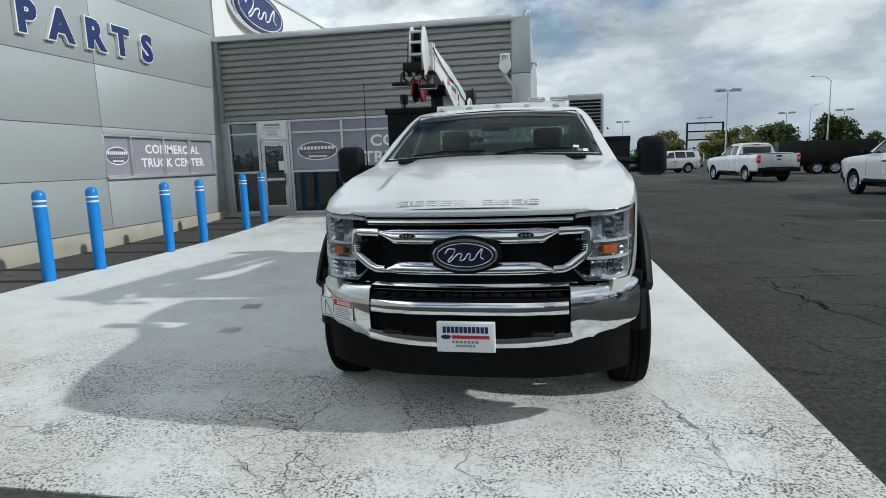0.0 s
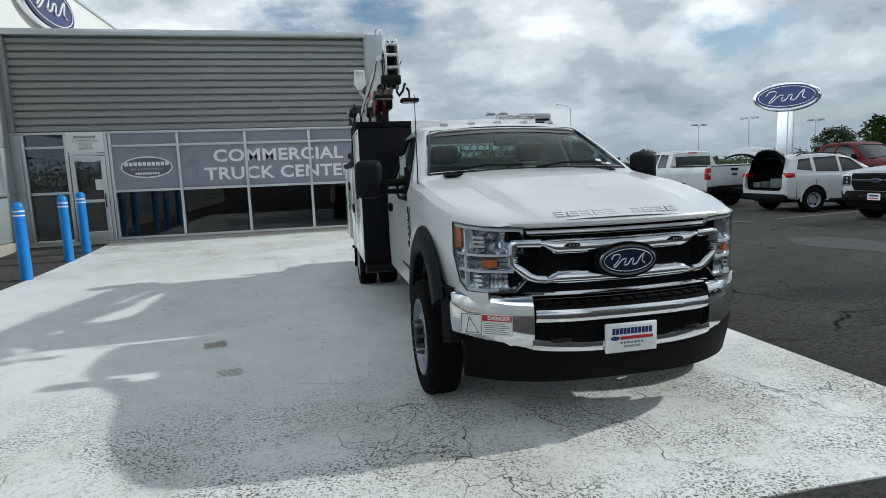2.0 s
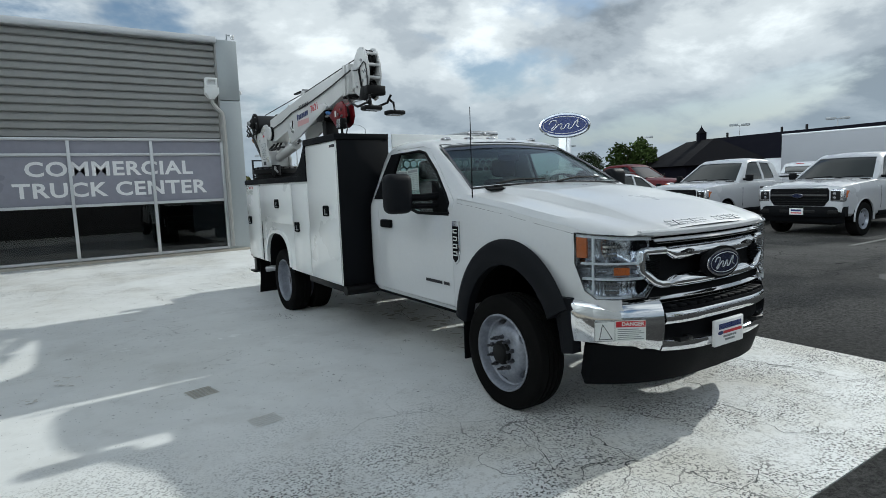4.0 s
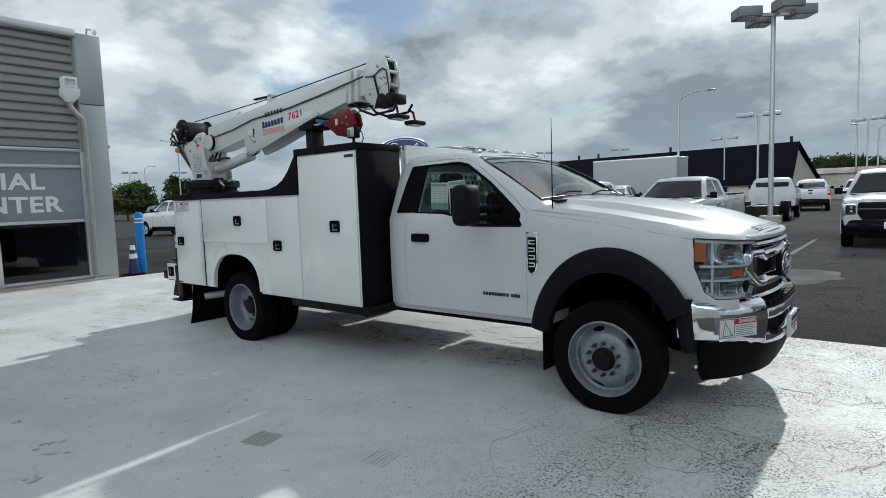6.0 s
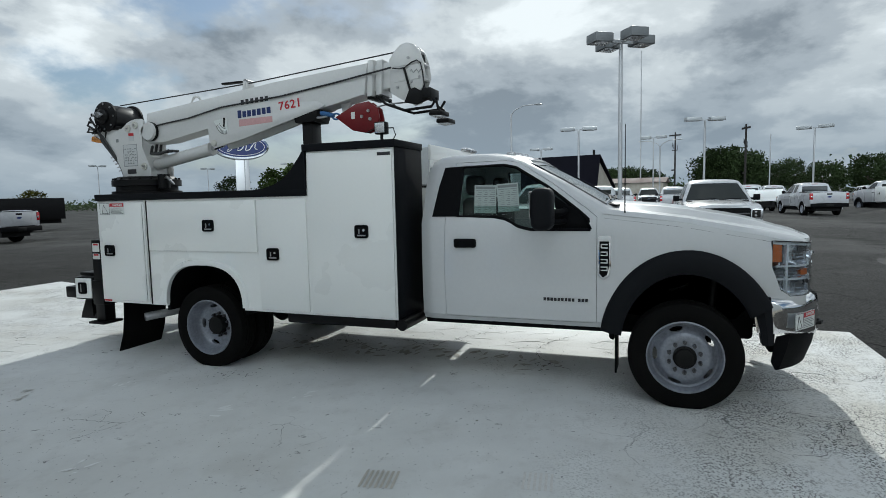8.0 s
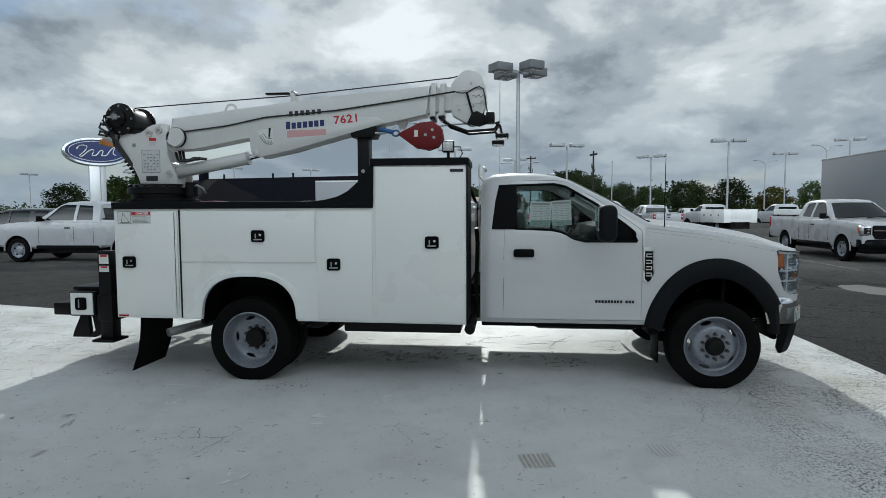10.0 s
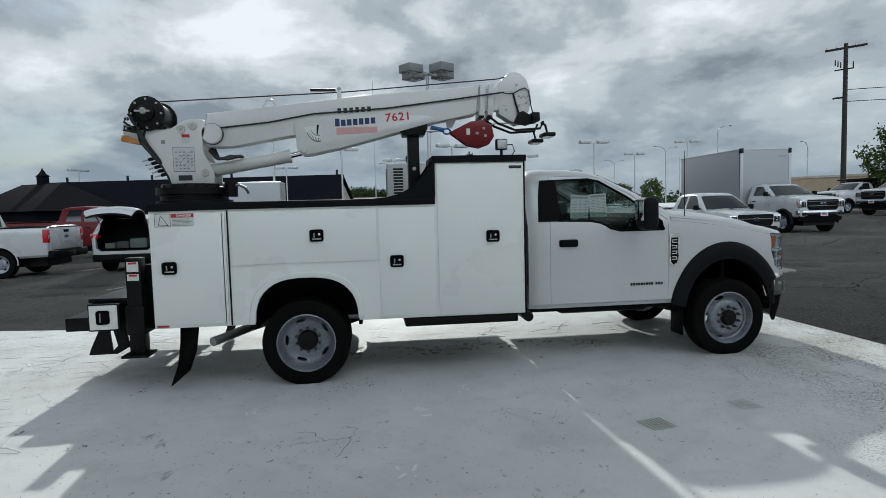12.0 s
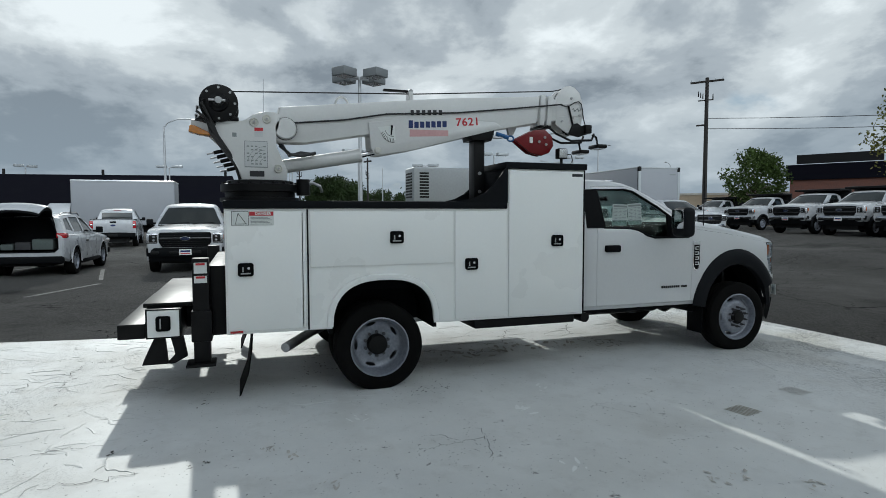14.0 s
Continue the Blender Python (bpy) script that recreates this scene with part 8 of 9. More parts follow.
    for x0 in (-0.62, 0.06):
        part("wiper", tube(BM(), [(x0, y0 + 0.02, foot + 0.045), (x0 + 0.30, y0 + 0.06, foot + 0.075), (x0 + 0.60, y0 + 0.09, foot + 0.085)], 0.011, 5), M_BLACK, v)
    lip = 0.040 if duty else 0.008
    for s in (-1, 1):
        for y in ((0,) if duty else (0, wb)):
            w = lerp_table(wid, y)
            rings = []
            for t in spread(-0.12, math.pi + 0.12, 19):
                rings.append([(s * (w + o), y + (r * 1.2 + g) * math.cos(t), r + 0.02 + (r * 1.18 + g) * math.sin(t)) for g, o in ((-0.012, -0.03), (-0.012, lip * 0.6), (lip * 0.5, lip), (lip * 1.6, lip * 0.7), (lip * 2.2, -0.02))])
            part("arch_lip", loft(BM(), rings), M_FLARE if duty else paint, v, "", 50)
    # front
    ny, zt = nose_y, lower[1][3]
    truckish = zt > 1.05
    a0, zg = hw * (0.66 if truckish else 0.58), zt - (0.45 if truckish else 0.33)
    hexa = [(-a0, zt - 0.09), (-a0 + 0.035, zt - 0.045), (a0 - 0.035, zt - 0.045), (a0, zt - 0.09), (a0, zg + 0.14), (a0 - 0.09, zg), (-a0 + 0.09, zg), (-a0, zg + 0.14)]
    g = part("grille", prism(BM(), hexa, "y", ny - 0.030, ny + 0.10, 0.012), M_BLACK, v, "black grille" if grille == "black" else "chrome barred grille")
    shine = M_TRIMBLACK if grille == "black" else M_DULLCHROME
    for k in range(7):
        z = zg + 0.045 + (zt - zg - 0.12) * k / 6
        w = a0 - 0.03 - max(0, zg + 0.14 - z) * 0.6
        part("grille_slat", box(BM(), -w, w, ny - 0.037, ny - 0.02, z - 0.008, z + 0.008), M_STEELBLACK, g)
    mid = (zt + zg) / 2 + 0.01
    for z, hh in (((mid + 0.085, 0.028), (mid - 0.085, 0.028)) if duty else ((mid, 0.030),)):
        part("grille_bar", box(BM(), -a0 + 0.02, a0 - 0.02, ny - 0.056, ny - 0.03, z - hh, z + hh, 0.012), shine, g)
    part("emblem", oval(BM(), 0.135, 0.058, 0.036, pose(0, ny - 0.03, mid, 90), 24, 0.006), M_DULLCHROME, g, "bright oval rim")
    part("emblem_field", oval(BM(), 0.120, 0.046, 0.004, pose(0, ny - 0.066, mid, 90), 24), M_EMBLEM, g, "dark blue oval")
    for s in (-1, 1):
        zl = zt - (0.36 if truckish else 0.22)
        hd = part("headlamp", box(BM(), *sorted((s * (a0 + 0.012), s * hw * 0.968)), ny - 0.012, ny + 0.34, zl, zt - 0.05, 0.045, 3), M_REFLECTOR, v, "clear headlamp")
        part("lamp_core", box(BM(), *sorted((s * (a0 + 0.035), s * hw * 0.90)), ny - 0.019, ny + 0.05, zl + 0.05, zt - 0.105, 0.018), M_HUB, hd, "dark lamp core")
        for z in (zl + 0.10, zt - 0.165):
            part("lamp_bulb", lathe(BM(), [(0.036, 0.0), (0.034, 0.010), (0.0, 0.014)], 14, pose(s * (a0 + hw * 0.90) / 2, ny - 0.018, z, 90)), M_LAMPDARK, hd)
        part("side_marker", box(BM(), *sorted((s * hw * 0.95, s * hw * 0.974)), ny + 0.10, ny + 0.26, zl + 0.10, zt - 0.10, 0.01), M_AMBER, hd, "amber side marker")
    low = lower[0][2]
    bp = part("front_bumper", loft(BM(), [[(x, ny + 0.20, z0), (x, yy + 0.02, z0), (x, yy, z0 + 0.04), (x, yy, z1 - 0.05), (x, yy + 0.025, z1), (x, ny + 0.20, z1)] for x, yy, z0, z1 in [(x, ny - 0.075 + 0.14 * (abs(x) / hw) ** 4, low - 0.10 + 0.03 * (x / hw) ** 2 + (0.11 if duty else 0.0), zg - 0.012) for x in spread(-hw * 0.975, hw * 0.975, 13)]]), M_DULLCHROME if duty else M_BLACK, v, "chrome front bumper" if duty else "black front bumper", 40)
    part("air_dam", loft(BM(), [[(x, ny + 0.22, low - 0.22), (x, yy + 0.05, low - 0.22), (x, yy, low - (-0.03 if duty else 0.085)), (x, ny + 0.22, low - (-0.03 if duty else 0.085))] for x, yy in [(x, ny - 0.03 + 0.14 * (abs(x) / hw) ** 4) for x in spread(-hw * 0.90, hw * 0.90, 9)]]), M_BLACK, bp)
    zb0 = (low - 0.10 + zg) / 2
    for s in (-1, 1):
        part("fog_pocket", box(BM(), *sorted((s * hw * 0.66, s * hw * 0.86)), ny - 0.062, ny + 0.02, zb0 - 0.05, zb0 + 0.045, 0.02), M_HUB, bp)
    part("bumper_recess", box(BM(), -hw * 0.40, hw * 0.40, ny - 0.080, ny, zb0 - 0.035, zb0 + 0.04, 0.015), M_HUB, bp)
    part("plate", box(BM(), -0.155, 0.155, ny - 0.10, ny - 0.082, zb0 - 0.075, zb0 + 0.075, 0.004), M_WHITE, bp, "white dealer plate")
    part("plate_print", box(BM(), -0.12, 0.12, ny - 0.103, ny - 0.0995, zb0 + 0.005, zb0 + 0.05), M_NAVY, bp)
    part("plate_print", box(BM(), -0.12, 0.12, ny - 0.103, ny - 0.0995, zb0 - 0.045, zb0 - 0.02), M_REDVINYL, bp)
    if tail:
        ez = lower[-1][3]
        for s in (-1, 1):
            tl = part("tail_lamp", box(BM(), *sorted((s * (hw - 0.15), s * (hw + 0.006))), end_y - 0.12, end_y + 0.014, ez - 0.42, ez - 0.05, 0.02), M_REDLENS, v, "red tail lamp")
            part("reverse_lens", box(BM(), *sorted((s * (hw - 0.13), s * (hw - 0.03))), end_y + 0.008, end_y + 0.018, ez - 0.30, ez - 0.21, 0.006), M_REFLECTOR, tl)
        rb = part("rear_bumper", box(BM(), -hw * 0.97, hw * 0.97, end_y - 0.04, end_y + 0.15, lower[-1][2] - 0.07, lower[-1][2] + 0.15, 0.035), M_BLACK, v, "dark rear bumper")
        part("step_pad", box(BM(), -hw * 0.62, hw * 0.62, end_y - 0.02, end_y + 0.145, lower[-1][2] + 0.15, lower[-1][2] + 0.165), M_BLACK, rb)
        part("plate_pocket", box(BM(), -0.20, 0.20, end_y + 0.10, end_y + 0.156, lower[-1][2] - 0.03, lower[-1][2] + 0.11, 0.01), M_HUB, rb)
        if bed:
            tg = part("tailgate", box(BM(), -hw + 0.162, hw - 0.162, end_y - 0.02, end_y + 0.015, lower[-1][2] + 0.17, ez - 0.005, 0.012), paint, v, "white tailgate")
            part("gate_handle", box(BM(), -0.14, 0.14, end_y + 0.012, end_y + 0.024, ez - 0.15, ez - 0.07, 0.012), M_BLACK, tg)
            part("emblem", oval(BM(), 0.11, 0.045, 0.012, pose(0, end_y + 0.015, ez - 0.27, -90), 20), M_NAVY, tg)
            part("gate_cap", box(BM(), -hw + 0.165, hw - 0.165, end_y - 0.03, end_y + 0.020, ez - 0.006, ez + 0.022, 0.008), M_BLACK, tg)
            for s in (-1, 1):
                part("bed_rail", box(BM(), *sorted((s * (hw - 0.165), s * (hw - 0.02))), bed[0] - 0.06, end_y - 0.03, ez + 0.012, ez + 0.036, 0.008), M_BLACK, v)
            part("brake_lamp", box(BM(), -0.17, 0.17, y1 - 0.11, y1 - 0.03, roof[-2][1] - 0.01, roof[-2][1] + 0.02, 0.006), M_REDLENS, v)
    part("underbody", box(BM(), -hw + 0.35, hw - 0.35, nose_y + 0.2, end_y - 0.2, 0.28, lower[2][2] + 0.1), M_STEELBLACK, v)
    for y in (0, wb):
        part("axle", rod(BM(), (-hw + 0.2, y, r), (hw - 0.2, y, r), 0.05, seg=8), M_STEELBLACK, v)
    return v


PICK_LOW = [(-0.93, 0.88, 0.56, 1.14), (-0.905, 0.935, 0.53, 1.175), (-0.78, 0.975, 0.50, 1.20), (-0.3, 1.0, 0.46, 1.245), (0.55, 1.005, 0.44, 1.295), (0.75, 1.005, 0.44, 1.295), (2.85, 1.005, 0.46, 1.30), (2.88, 1.005, 0.50, 1.38), (4.90, 1.0, 0.56, 1.39), (4.93, 0.98, 0.58, 1.37)]
PICK_ROOF = [(0.55, 1.285), (1.34, 1.835), (1.52, 1.915), (2.0, 1.945), (2.60, 1.915), (2.76, 1.86), (2.84, 1.40)]
PICK_GLASS = [[(0.92, 1.34), (1.92, 1.345), (1.92, 1.83), (1.55, 1.845), (1.40, 1.80)], [(2.02, 1.345), (2.58, 1.36), (2.50, 1.80), (2.02, 1.83)]]


def pickup(at, rz, label):
    return vehicle("pickup_truck", label, "pickup truck", at, rz, 1.0, 3.68, -0.93, 4.93, PICK_LOW, PICK_ROOF, PICK_GLASS, 0.39, M_LOTPAINT, "parked pickups", bed=(3.0, 4.85, 0.88))


lot_a = pickup((11.35, 11.0, 0), -90, "white extended-cab pickup with black grille parked on the asphalt")
for x, y, rz, lb in ((11.5, 7.75, -92, ""), (12.4, 2.6, -88, ""), (12.3, -5.5, -90, ""), (11.05, 21.45, 180, "white extended-cab pickup parked with its tailgate to the pad"), (10.2, 35.0, 188, "white extended-cab pickup parked with its tailgate to the pad"),
                     (30.3, 16.0, 95, "white extended-cab pickup parked with its tailgate to the pad"), (37.8, -4.2, 98, "white extended-cab pickup parked with its tailgate to the pad"), (40.5, 7.2, 95, "white extended-cab pickup parked with its tailgate to the pad"), (42.4, 3.4, 92, "")):
    c = copy_thing(lot_a, pose(x, y, 0, 0, 0, rz))
    if lb:
        tagged(c, lb)
for x, y, rz in ((47.5, -1.9, 96), (50.5, 5.2, -88), (56.0, 1.0, -85), (54.5, -5.0, 92)):
    tagged(copy_thing(lot_a, pose(x, y, 0, 0, 0, rz)), "white pickup far across the lot")

# red pickup behind the others
red = vehicle("red_pickup", "red extended-cab pickup with a tall bed", "pickup truck", (18.3, 17.0, 0), 0, 1.0, 3.68, -0.93, 4.93, [(a0, b0, c0, d0 + 0.10) for a0, b0, c0, d0 in PICK_LOW], [(a0, b0 + 0.12) for a0, b0 in PICK_ROOF], [[(a0, b0 + 0.12) for a0, b0 in p] for p in PICK_GLASS], 0.40, M_REDTRUCK, "parked pickups", bed=(3.0, 4.85, 0.98))
# estate car with its tailgate open
suv = vehicle("hatchback_suv", "white sport utility car with its tailgate raised", "car", (14.25, 14.66, 0), 88, 0.93, 2.70, -0.88, 3.62,
              [(-0.88, 0.68, 0.45, 0.82), (-0.84, 0.80, 0.36, 0.90), (-0.6, 0.90, 0.32, 0.97), (0.0, 0.93, 0.30, 1.03), (0.6, 0.935, 0.30, 1.06), (2.7, 0.935, 0.32, 1.10), (3.4, 0.92, 0.40, 1.12), (3.58, 0.88, 0.46, 1.11), (3.62, 0.84, 0.50, 1.08)],
              [(0.55, 1.06), (1.35, 1.52), (1.6, 1.60), (2.2, 1.65), (3.0, 1.62), (3.38, 1.55), (3.56, 1.15)],
              [[(0.98, 1.12), (1.78, 1.13), (1.78, 1.54), (1.42, 1.49)], [(1.86, 1.13), (2.62, 1.15), (2.62, 1.54), (1.86, 1.56)], [(2.72, 1.17), (3.22, 1.22), (3.10, 1.50), (2.72, 1.53)]], 0.355, M_LOTPAINT, tail=False, hollow=[(-0.66, 0.63), (0.66, 0.63), (0.76, 0.72), (0.76, 1.02), (0.60, 1.50), (0.55, 1.555), (-0.55, 1.555), (-0.60, 1.50), (-0.76, 1.02), (-0.76, 0.72)])
BOOT = [(-0.655, 0.636), (0.655, 0.636), (0.755, 0.724), (0.755, 1.02), (0.597, 1.495), (0.545, 1.548), (-0.545, 1.548), (-0.597, 1.495), (-0.755, 1.02), (-0.755, 0.724)]
part("boot_opening", carve(prism(BM(), BOOT, "y", 2.868, 3.53), [prism(BM(), [(x * 0.965, 1.09 + (z - 1.09) * 0.95) for x, z in BOOT], "y", 2.90, 4)]), M_BLACK, suv, "open dark boot")
def hatch_shell(lift, thick):
    rings = []
    for w, y, z in ((0.60, 3.32, 1.62), (0.68, 3.52, 1.76), (0.74, 3.76, 1.87), (0.77, 4.02, 1.91), (0.77, 4.22, 1.895), (0.74, 4.34, 1.84), (0.68, 4.38, 1.76)):
        arc = [(w * math.sin(q), y, z + lift - 0.16 * (1 - math.cos(q))) for q in spread(-1.15, 1.15, 11)]
        rings.append(arc + [(x * 0.96, y, zz - thick) for x, y, zz in reversed(arc)])
    return loft(BM(), rings)


part("tailgate", hatch_shell(0.0, 0.035), M_LOTPAINT, suv, "raised white tailgate", 50)
part("tailgate_lining", hatch_shell(-0.040, 0.05), M_BLACK, suv, "dark lining and glass of the tailgate", 50)
for s in (-1, 1):
    part("tail_lamp", box(BM(), *sorted((s * 0.70, s * 0.925)), 3.34, 3.60, 1.00, 1.14, 0.03), M_REDLENS, suv, "red tail lamp")
    part("gas_strut", rod(BM(), (s * 0.64, 3.45, 1.35), (s * 0.66, 3.85, 1.78), 0.012), M_STEELBLACK, suv)
    part("roof_rail", tube(BM(), [(s * 0.66, 1.5, 1.60), (s * 0.665, 1.7, 1.665), (s * 0.66, 2.9, 1.665), (s * 0.65, 3.1, 1.61)], 0.016), M_STEELBLACK, suv)
part("rear_bumper", box(BM(), -0.86, 0.86, 3.48, 3.68, 0.34, 0.54, 0.05, 3), M_BLACK, suv, "black lower rear bumper")
part("sill_cladding", box(BM(), -0.94, 0.94, 0.45, 2.25, 0.27, 0.36, 0.02), M_BLACK, suv)
M_BOOTBOX = material("grey_green_canvas", (0.09, 0.11, 0.105), 0.8, vary=0.3)
for x0, x1, z1, mt in ((-0.60, -0.12, 0.98, M_BOOTBOX), (-0.08, 0.26, 0.90, M_SEAT), (0.30, 0.58, 0.86, M_BOOTBOX)):
    part("boot_load", box(BM(), x0, x1, 3.1, 3.48, 0.70, z1, 0.03), mt, suv, "packed bag in the boot")

# heavy trucks
HV_LOW = [(-0.90, 0.88, 0.68, 1.29), (-0.875, 0.935, 0.64, 1.33), (-0.72, 0.98, 0.62, 1.37), (0.0, 1.0, 0.60, 1.43), (0.55, 1.01, 0.58, 1.48), (0.75, 1.01, 0.58, 1.42), (2.10, 1.01, 0.60, 1.44), (2.13, 0.99, 0.66, 1.40)]
HV_ROOF = [(0.50, 1.45), (1.27, 1.90), (1.42, 1.96), (1.75, 1.985), (2.0, 1.96), (2.10, 1.90), (2.12, 1.46)]
HV_GLASS = [[(0.92, 1.50), (1.86, 1.50), (1.86, 1.87), (1.48, 1.88), (1.36, 1.84)]]


def heavy(at, rz, label, body):
    v = vehicle("work_truck", label, "truck", at, rz, 1.0, 4.2, -0.90, 5.6, HV_LOW, HV_ROOF, HV_GLASS, 0.40, M_LOTPAINT, "parked work trucks", tail=False, grille="black", duty=True)
    for s in (-1, 1):
        part("frame_rail", box(BM(), *sorted((s * 0.38, s * 0.46)), -0.6, 5.6, 0.55, 0.75), M_STEELBLACK, v)
    if body == "box":
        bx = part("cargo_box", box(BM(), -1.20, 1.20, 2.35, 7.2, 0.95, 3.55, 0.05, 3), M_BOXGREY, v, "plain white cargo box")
        part("roof_edge", box(BM(), -1.215, 1.215, 2.335, 7.215, 3.49, 3.575, 0.03), M_LAMPHOUSE, bx)
        part("maker_mark", box(BM(), 0.60, 0.95, 2.343, 2.349, 3.20, 3.25), M_INK, bx)
        for s in (-1, 1):
            part("corner_post", box(BM(), *sorted((s * 1.08, s * 1.212)), 2.33, 2.40, 0.95, 3.38, 0.02), M_LAMPHOUSE, bx)
            part("corner_cap", box(BM(), *sorted((s * 1.06, s * 1.222)), 2.322, 2.46, 3.36, 3.59, 0.03, 3), M_STEELBLACK, bx, "dark corner cap")
            part("corner_seam", box(BM(), *sorted((s * 1.203, s * 1.209)), 2.40, 2.43, 0.95, 3.40), M_STEELBLACK, bx)
        part("box_frame", box(BM(), -1.1, 1.1, 2.4, 7.1, 0.76, 0.95), M_STEELBLACK, bx)
    elif body == "dump":
        part("dump_body", carve(prism(BM(), [(2.35, 0.85), (5.8, 0.85), (5.8, 1.9), (2.35, 1.9)], "x", -1.15, 1.15, 0.02), [box(BM(), -1.08, 1.08, 2.5, 5.72, 0.95, 3)]), M_STEELBLACK, v, "black steel dump body")
        part("cab_shield", box(BM(), -1.12, 1.12, 1.5, 2.45, 2.10, 2.20, 0.02), M_STEELBLACK, v)
        part("dump_front", box(BM(), -1.15, 1.15, 2.35, 2.46, 1.9, 2.2, 0.01), M_STEELBLACK, v)
    elif body == "utility":
        for s in (-1, 1):
            ub = part("utility_side", box(BM(), *sorted((s * 0.70, s * 1.18)), 2.3, 5.4, 0.70, 1.62, 0.015), M_BODY, v, "white utility compartments")
            for k in range(3):
                part("latch", box(BM(), *sorted((s * 1.18, s * 1.19)), 2.75 + k * 0.95, 2.87 + k * 0.95, 1.15, 1.26, 0.01), M_BLACK, ub)
        part("bed_floor", box(BM(), -0.70, 0.70, 2.3, 5.4, 0.75, 0.95), M_BODY, v)
        part("tailgate", box(BM(), -0.70, 0.70, 5.32, 5.4, 0.95, 1.55, 0.01), M_BODY, v)
    return v


heavy((14.1, -9.6, gz(14.1, -9.6)), -90, "white box truck with a tall plain cargo box", "box")
k0 = heavy((14.6, -16.4, gz(14.6, -16.4)), -172, "white cab truck with a black dump body", "dump")
for x, y in ((20.4, -19.4), (11.2, -15.4), (8.7, -15.3), (26.9, -22.1)):
    copy_thing(k0, pose(x, y, gz(x, y), 0, 0, -172))
u0 = heavy((39.5, -9.0, 0), 100, "white utility truck seen from behind", "utility")
for x, y in ((40.5, -14.5), (39.5, -19.0), (47.0, -2.0), (45.0, -22.0)):
    copy_thing(u0, pose(x, y, 0, 0, 0, 100))
heavy((28.9, 7.5, 0), 92, "bare white chassis cab seen from behind", "none")
bl = thing("cargo_box_truck", (33.2, 16.2, 0), 0, "grey-white box truck parked before the dark building", "truck")
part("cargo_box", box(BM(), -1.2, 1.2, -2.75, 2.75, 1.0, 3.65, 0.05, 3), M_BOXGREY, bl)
part("roof_edge", box(BM(), -1.215, 1.215, -2.765, 2.765, 3.57, 3.68, 0.04), M_ALU, bl)
part("chassis", box(BM(), -0.5, 0.5, -2.7, 4.5, 0.55, 1.0), M_STEELBLACK, bl)
part("cab", loft(BM(), [mirrored([(x, y, z) for x, z in ((0, 0.6), (0.95, 0.6), (1.0, 1.2), (0.98, zt - 0.4), (0.8, zt), (0, zt + 0.03))]) for y, zt in ((2.85, 2.3), (3.9, 2.3), (4.5, 1.65), (5.4, 1.5), (5.5, 1.3))]), M_LOTPAINT, bl)
for s in (-1, 1):
    for y in (-1.6, 4.6):
        car_wheel(bl, "wheel", (s * 0.95, y, 0.42), 0.42, s > 0)
bd = thing("dump_trailer", (17.2, 40.6, 0), 78, "black high-sided dump trailer", "trailer")
part("trailer_body", carve(box(BM(), -1.1, 1.1, -2.6, 2.6, 0.75, 2.05, 0.02), [box(BM(), -1.04, 1.04, -2.54, 2.54, 0.85, 3)]), M_STEELBLACK, bd)
part("trailer_frame", box(BM(), -0.5, 0.5, -2.6, 3.6, 0.5, 0.75), M_STEELBLACK, bd)
for s in (-1, 1):
    for y in (-0.5, 0.45):
        car_wheel(bd, "wheel", (s * 1.0, y, 0.39), 0.39, s > 0)
su2 = vehicle("estate_car", "white sport utility car far across the lot", "car", (8.0, 48.6, 0), -75, 0.93, 2.85, -0.9, 3.9,
              [(-0.90, 0.68, 0.45, 0.92), (-0.84, 0.82, 0.38, 0.98), (-0.6, 0.90, 0.34, 1.04), (0.0, 0.93, 0.32, 1.08), (0.6, 0.935, 0.32, 1.12), (3.7, 0.93, 0.40, 1.15), (3.9, 0.88, 0.48, 1.12)],
              [(0.55, 1.10), (1.2, 1.60), (1.45, 1.70), (2.2, 1.74), (3.4, 1.72), (3.72, 1.66), (3.86, 1.18)],
              [[(0.95, 1.16), (1.75, 1.17), (1.75, 1.62), (1.34, 1.57)], [(1.83, 1.17), (2.65, 1.18), (2.65, 1.64), (1.83, 1.64)], [(2.74, 1.19), (3.45, 1.22), (3.36, 1.60), (2.74, 1.63)]], 0.37, M_LOTPAINT)
dk = vehicle("dark_car", "dark sport utility car among the parked row", "car", (14.6, 27.0, 0), 180, 0.93, 2.85, -0.9, 3.9,
             [(-0.90, 0.68, 0.45, 0.92), (-0.84, 0.82, 0.38, 0.98), (-0.6, 0.90, 0.34, 1.04), (0.0, 0.93, 0.32, 1.08), (0.6, 0.935, 0.32, 1.12), (3.7, 0.93, 0.40, 1.15), (3.9, 0.88, 0.48, 1.12)],
             [(0.55, 1.10), (1.2, 1.60), (1.45, 1.70), (2.2, 1.74), (3.4, 1.72), (3.72, 1.66), (3.86, 1.18)],
             [[(0.95, 1.16), (1.75, 1.17), (1.75, 1.62), (1.34, 1.57)], [(1.83, 1.17), (2.65, 1.18), (2.65, 1.64), (1.83, 1.64)]], 0.37, M_TRIMBLACK)
for x, y, rz in ((24.0, 58.0, 92), (30.5, 60.0, 95), (60.0, 2.0, 90), (62.0, -6.0, 92), (61.0, -14.0, 88), (58.0, -30.0, 80)):
    copy_thing(dk if x < 59 else su2, pose(x, y, 0, 0, 0, rz))

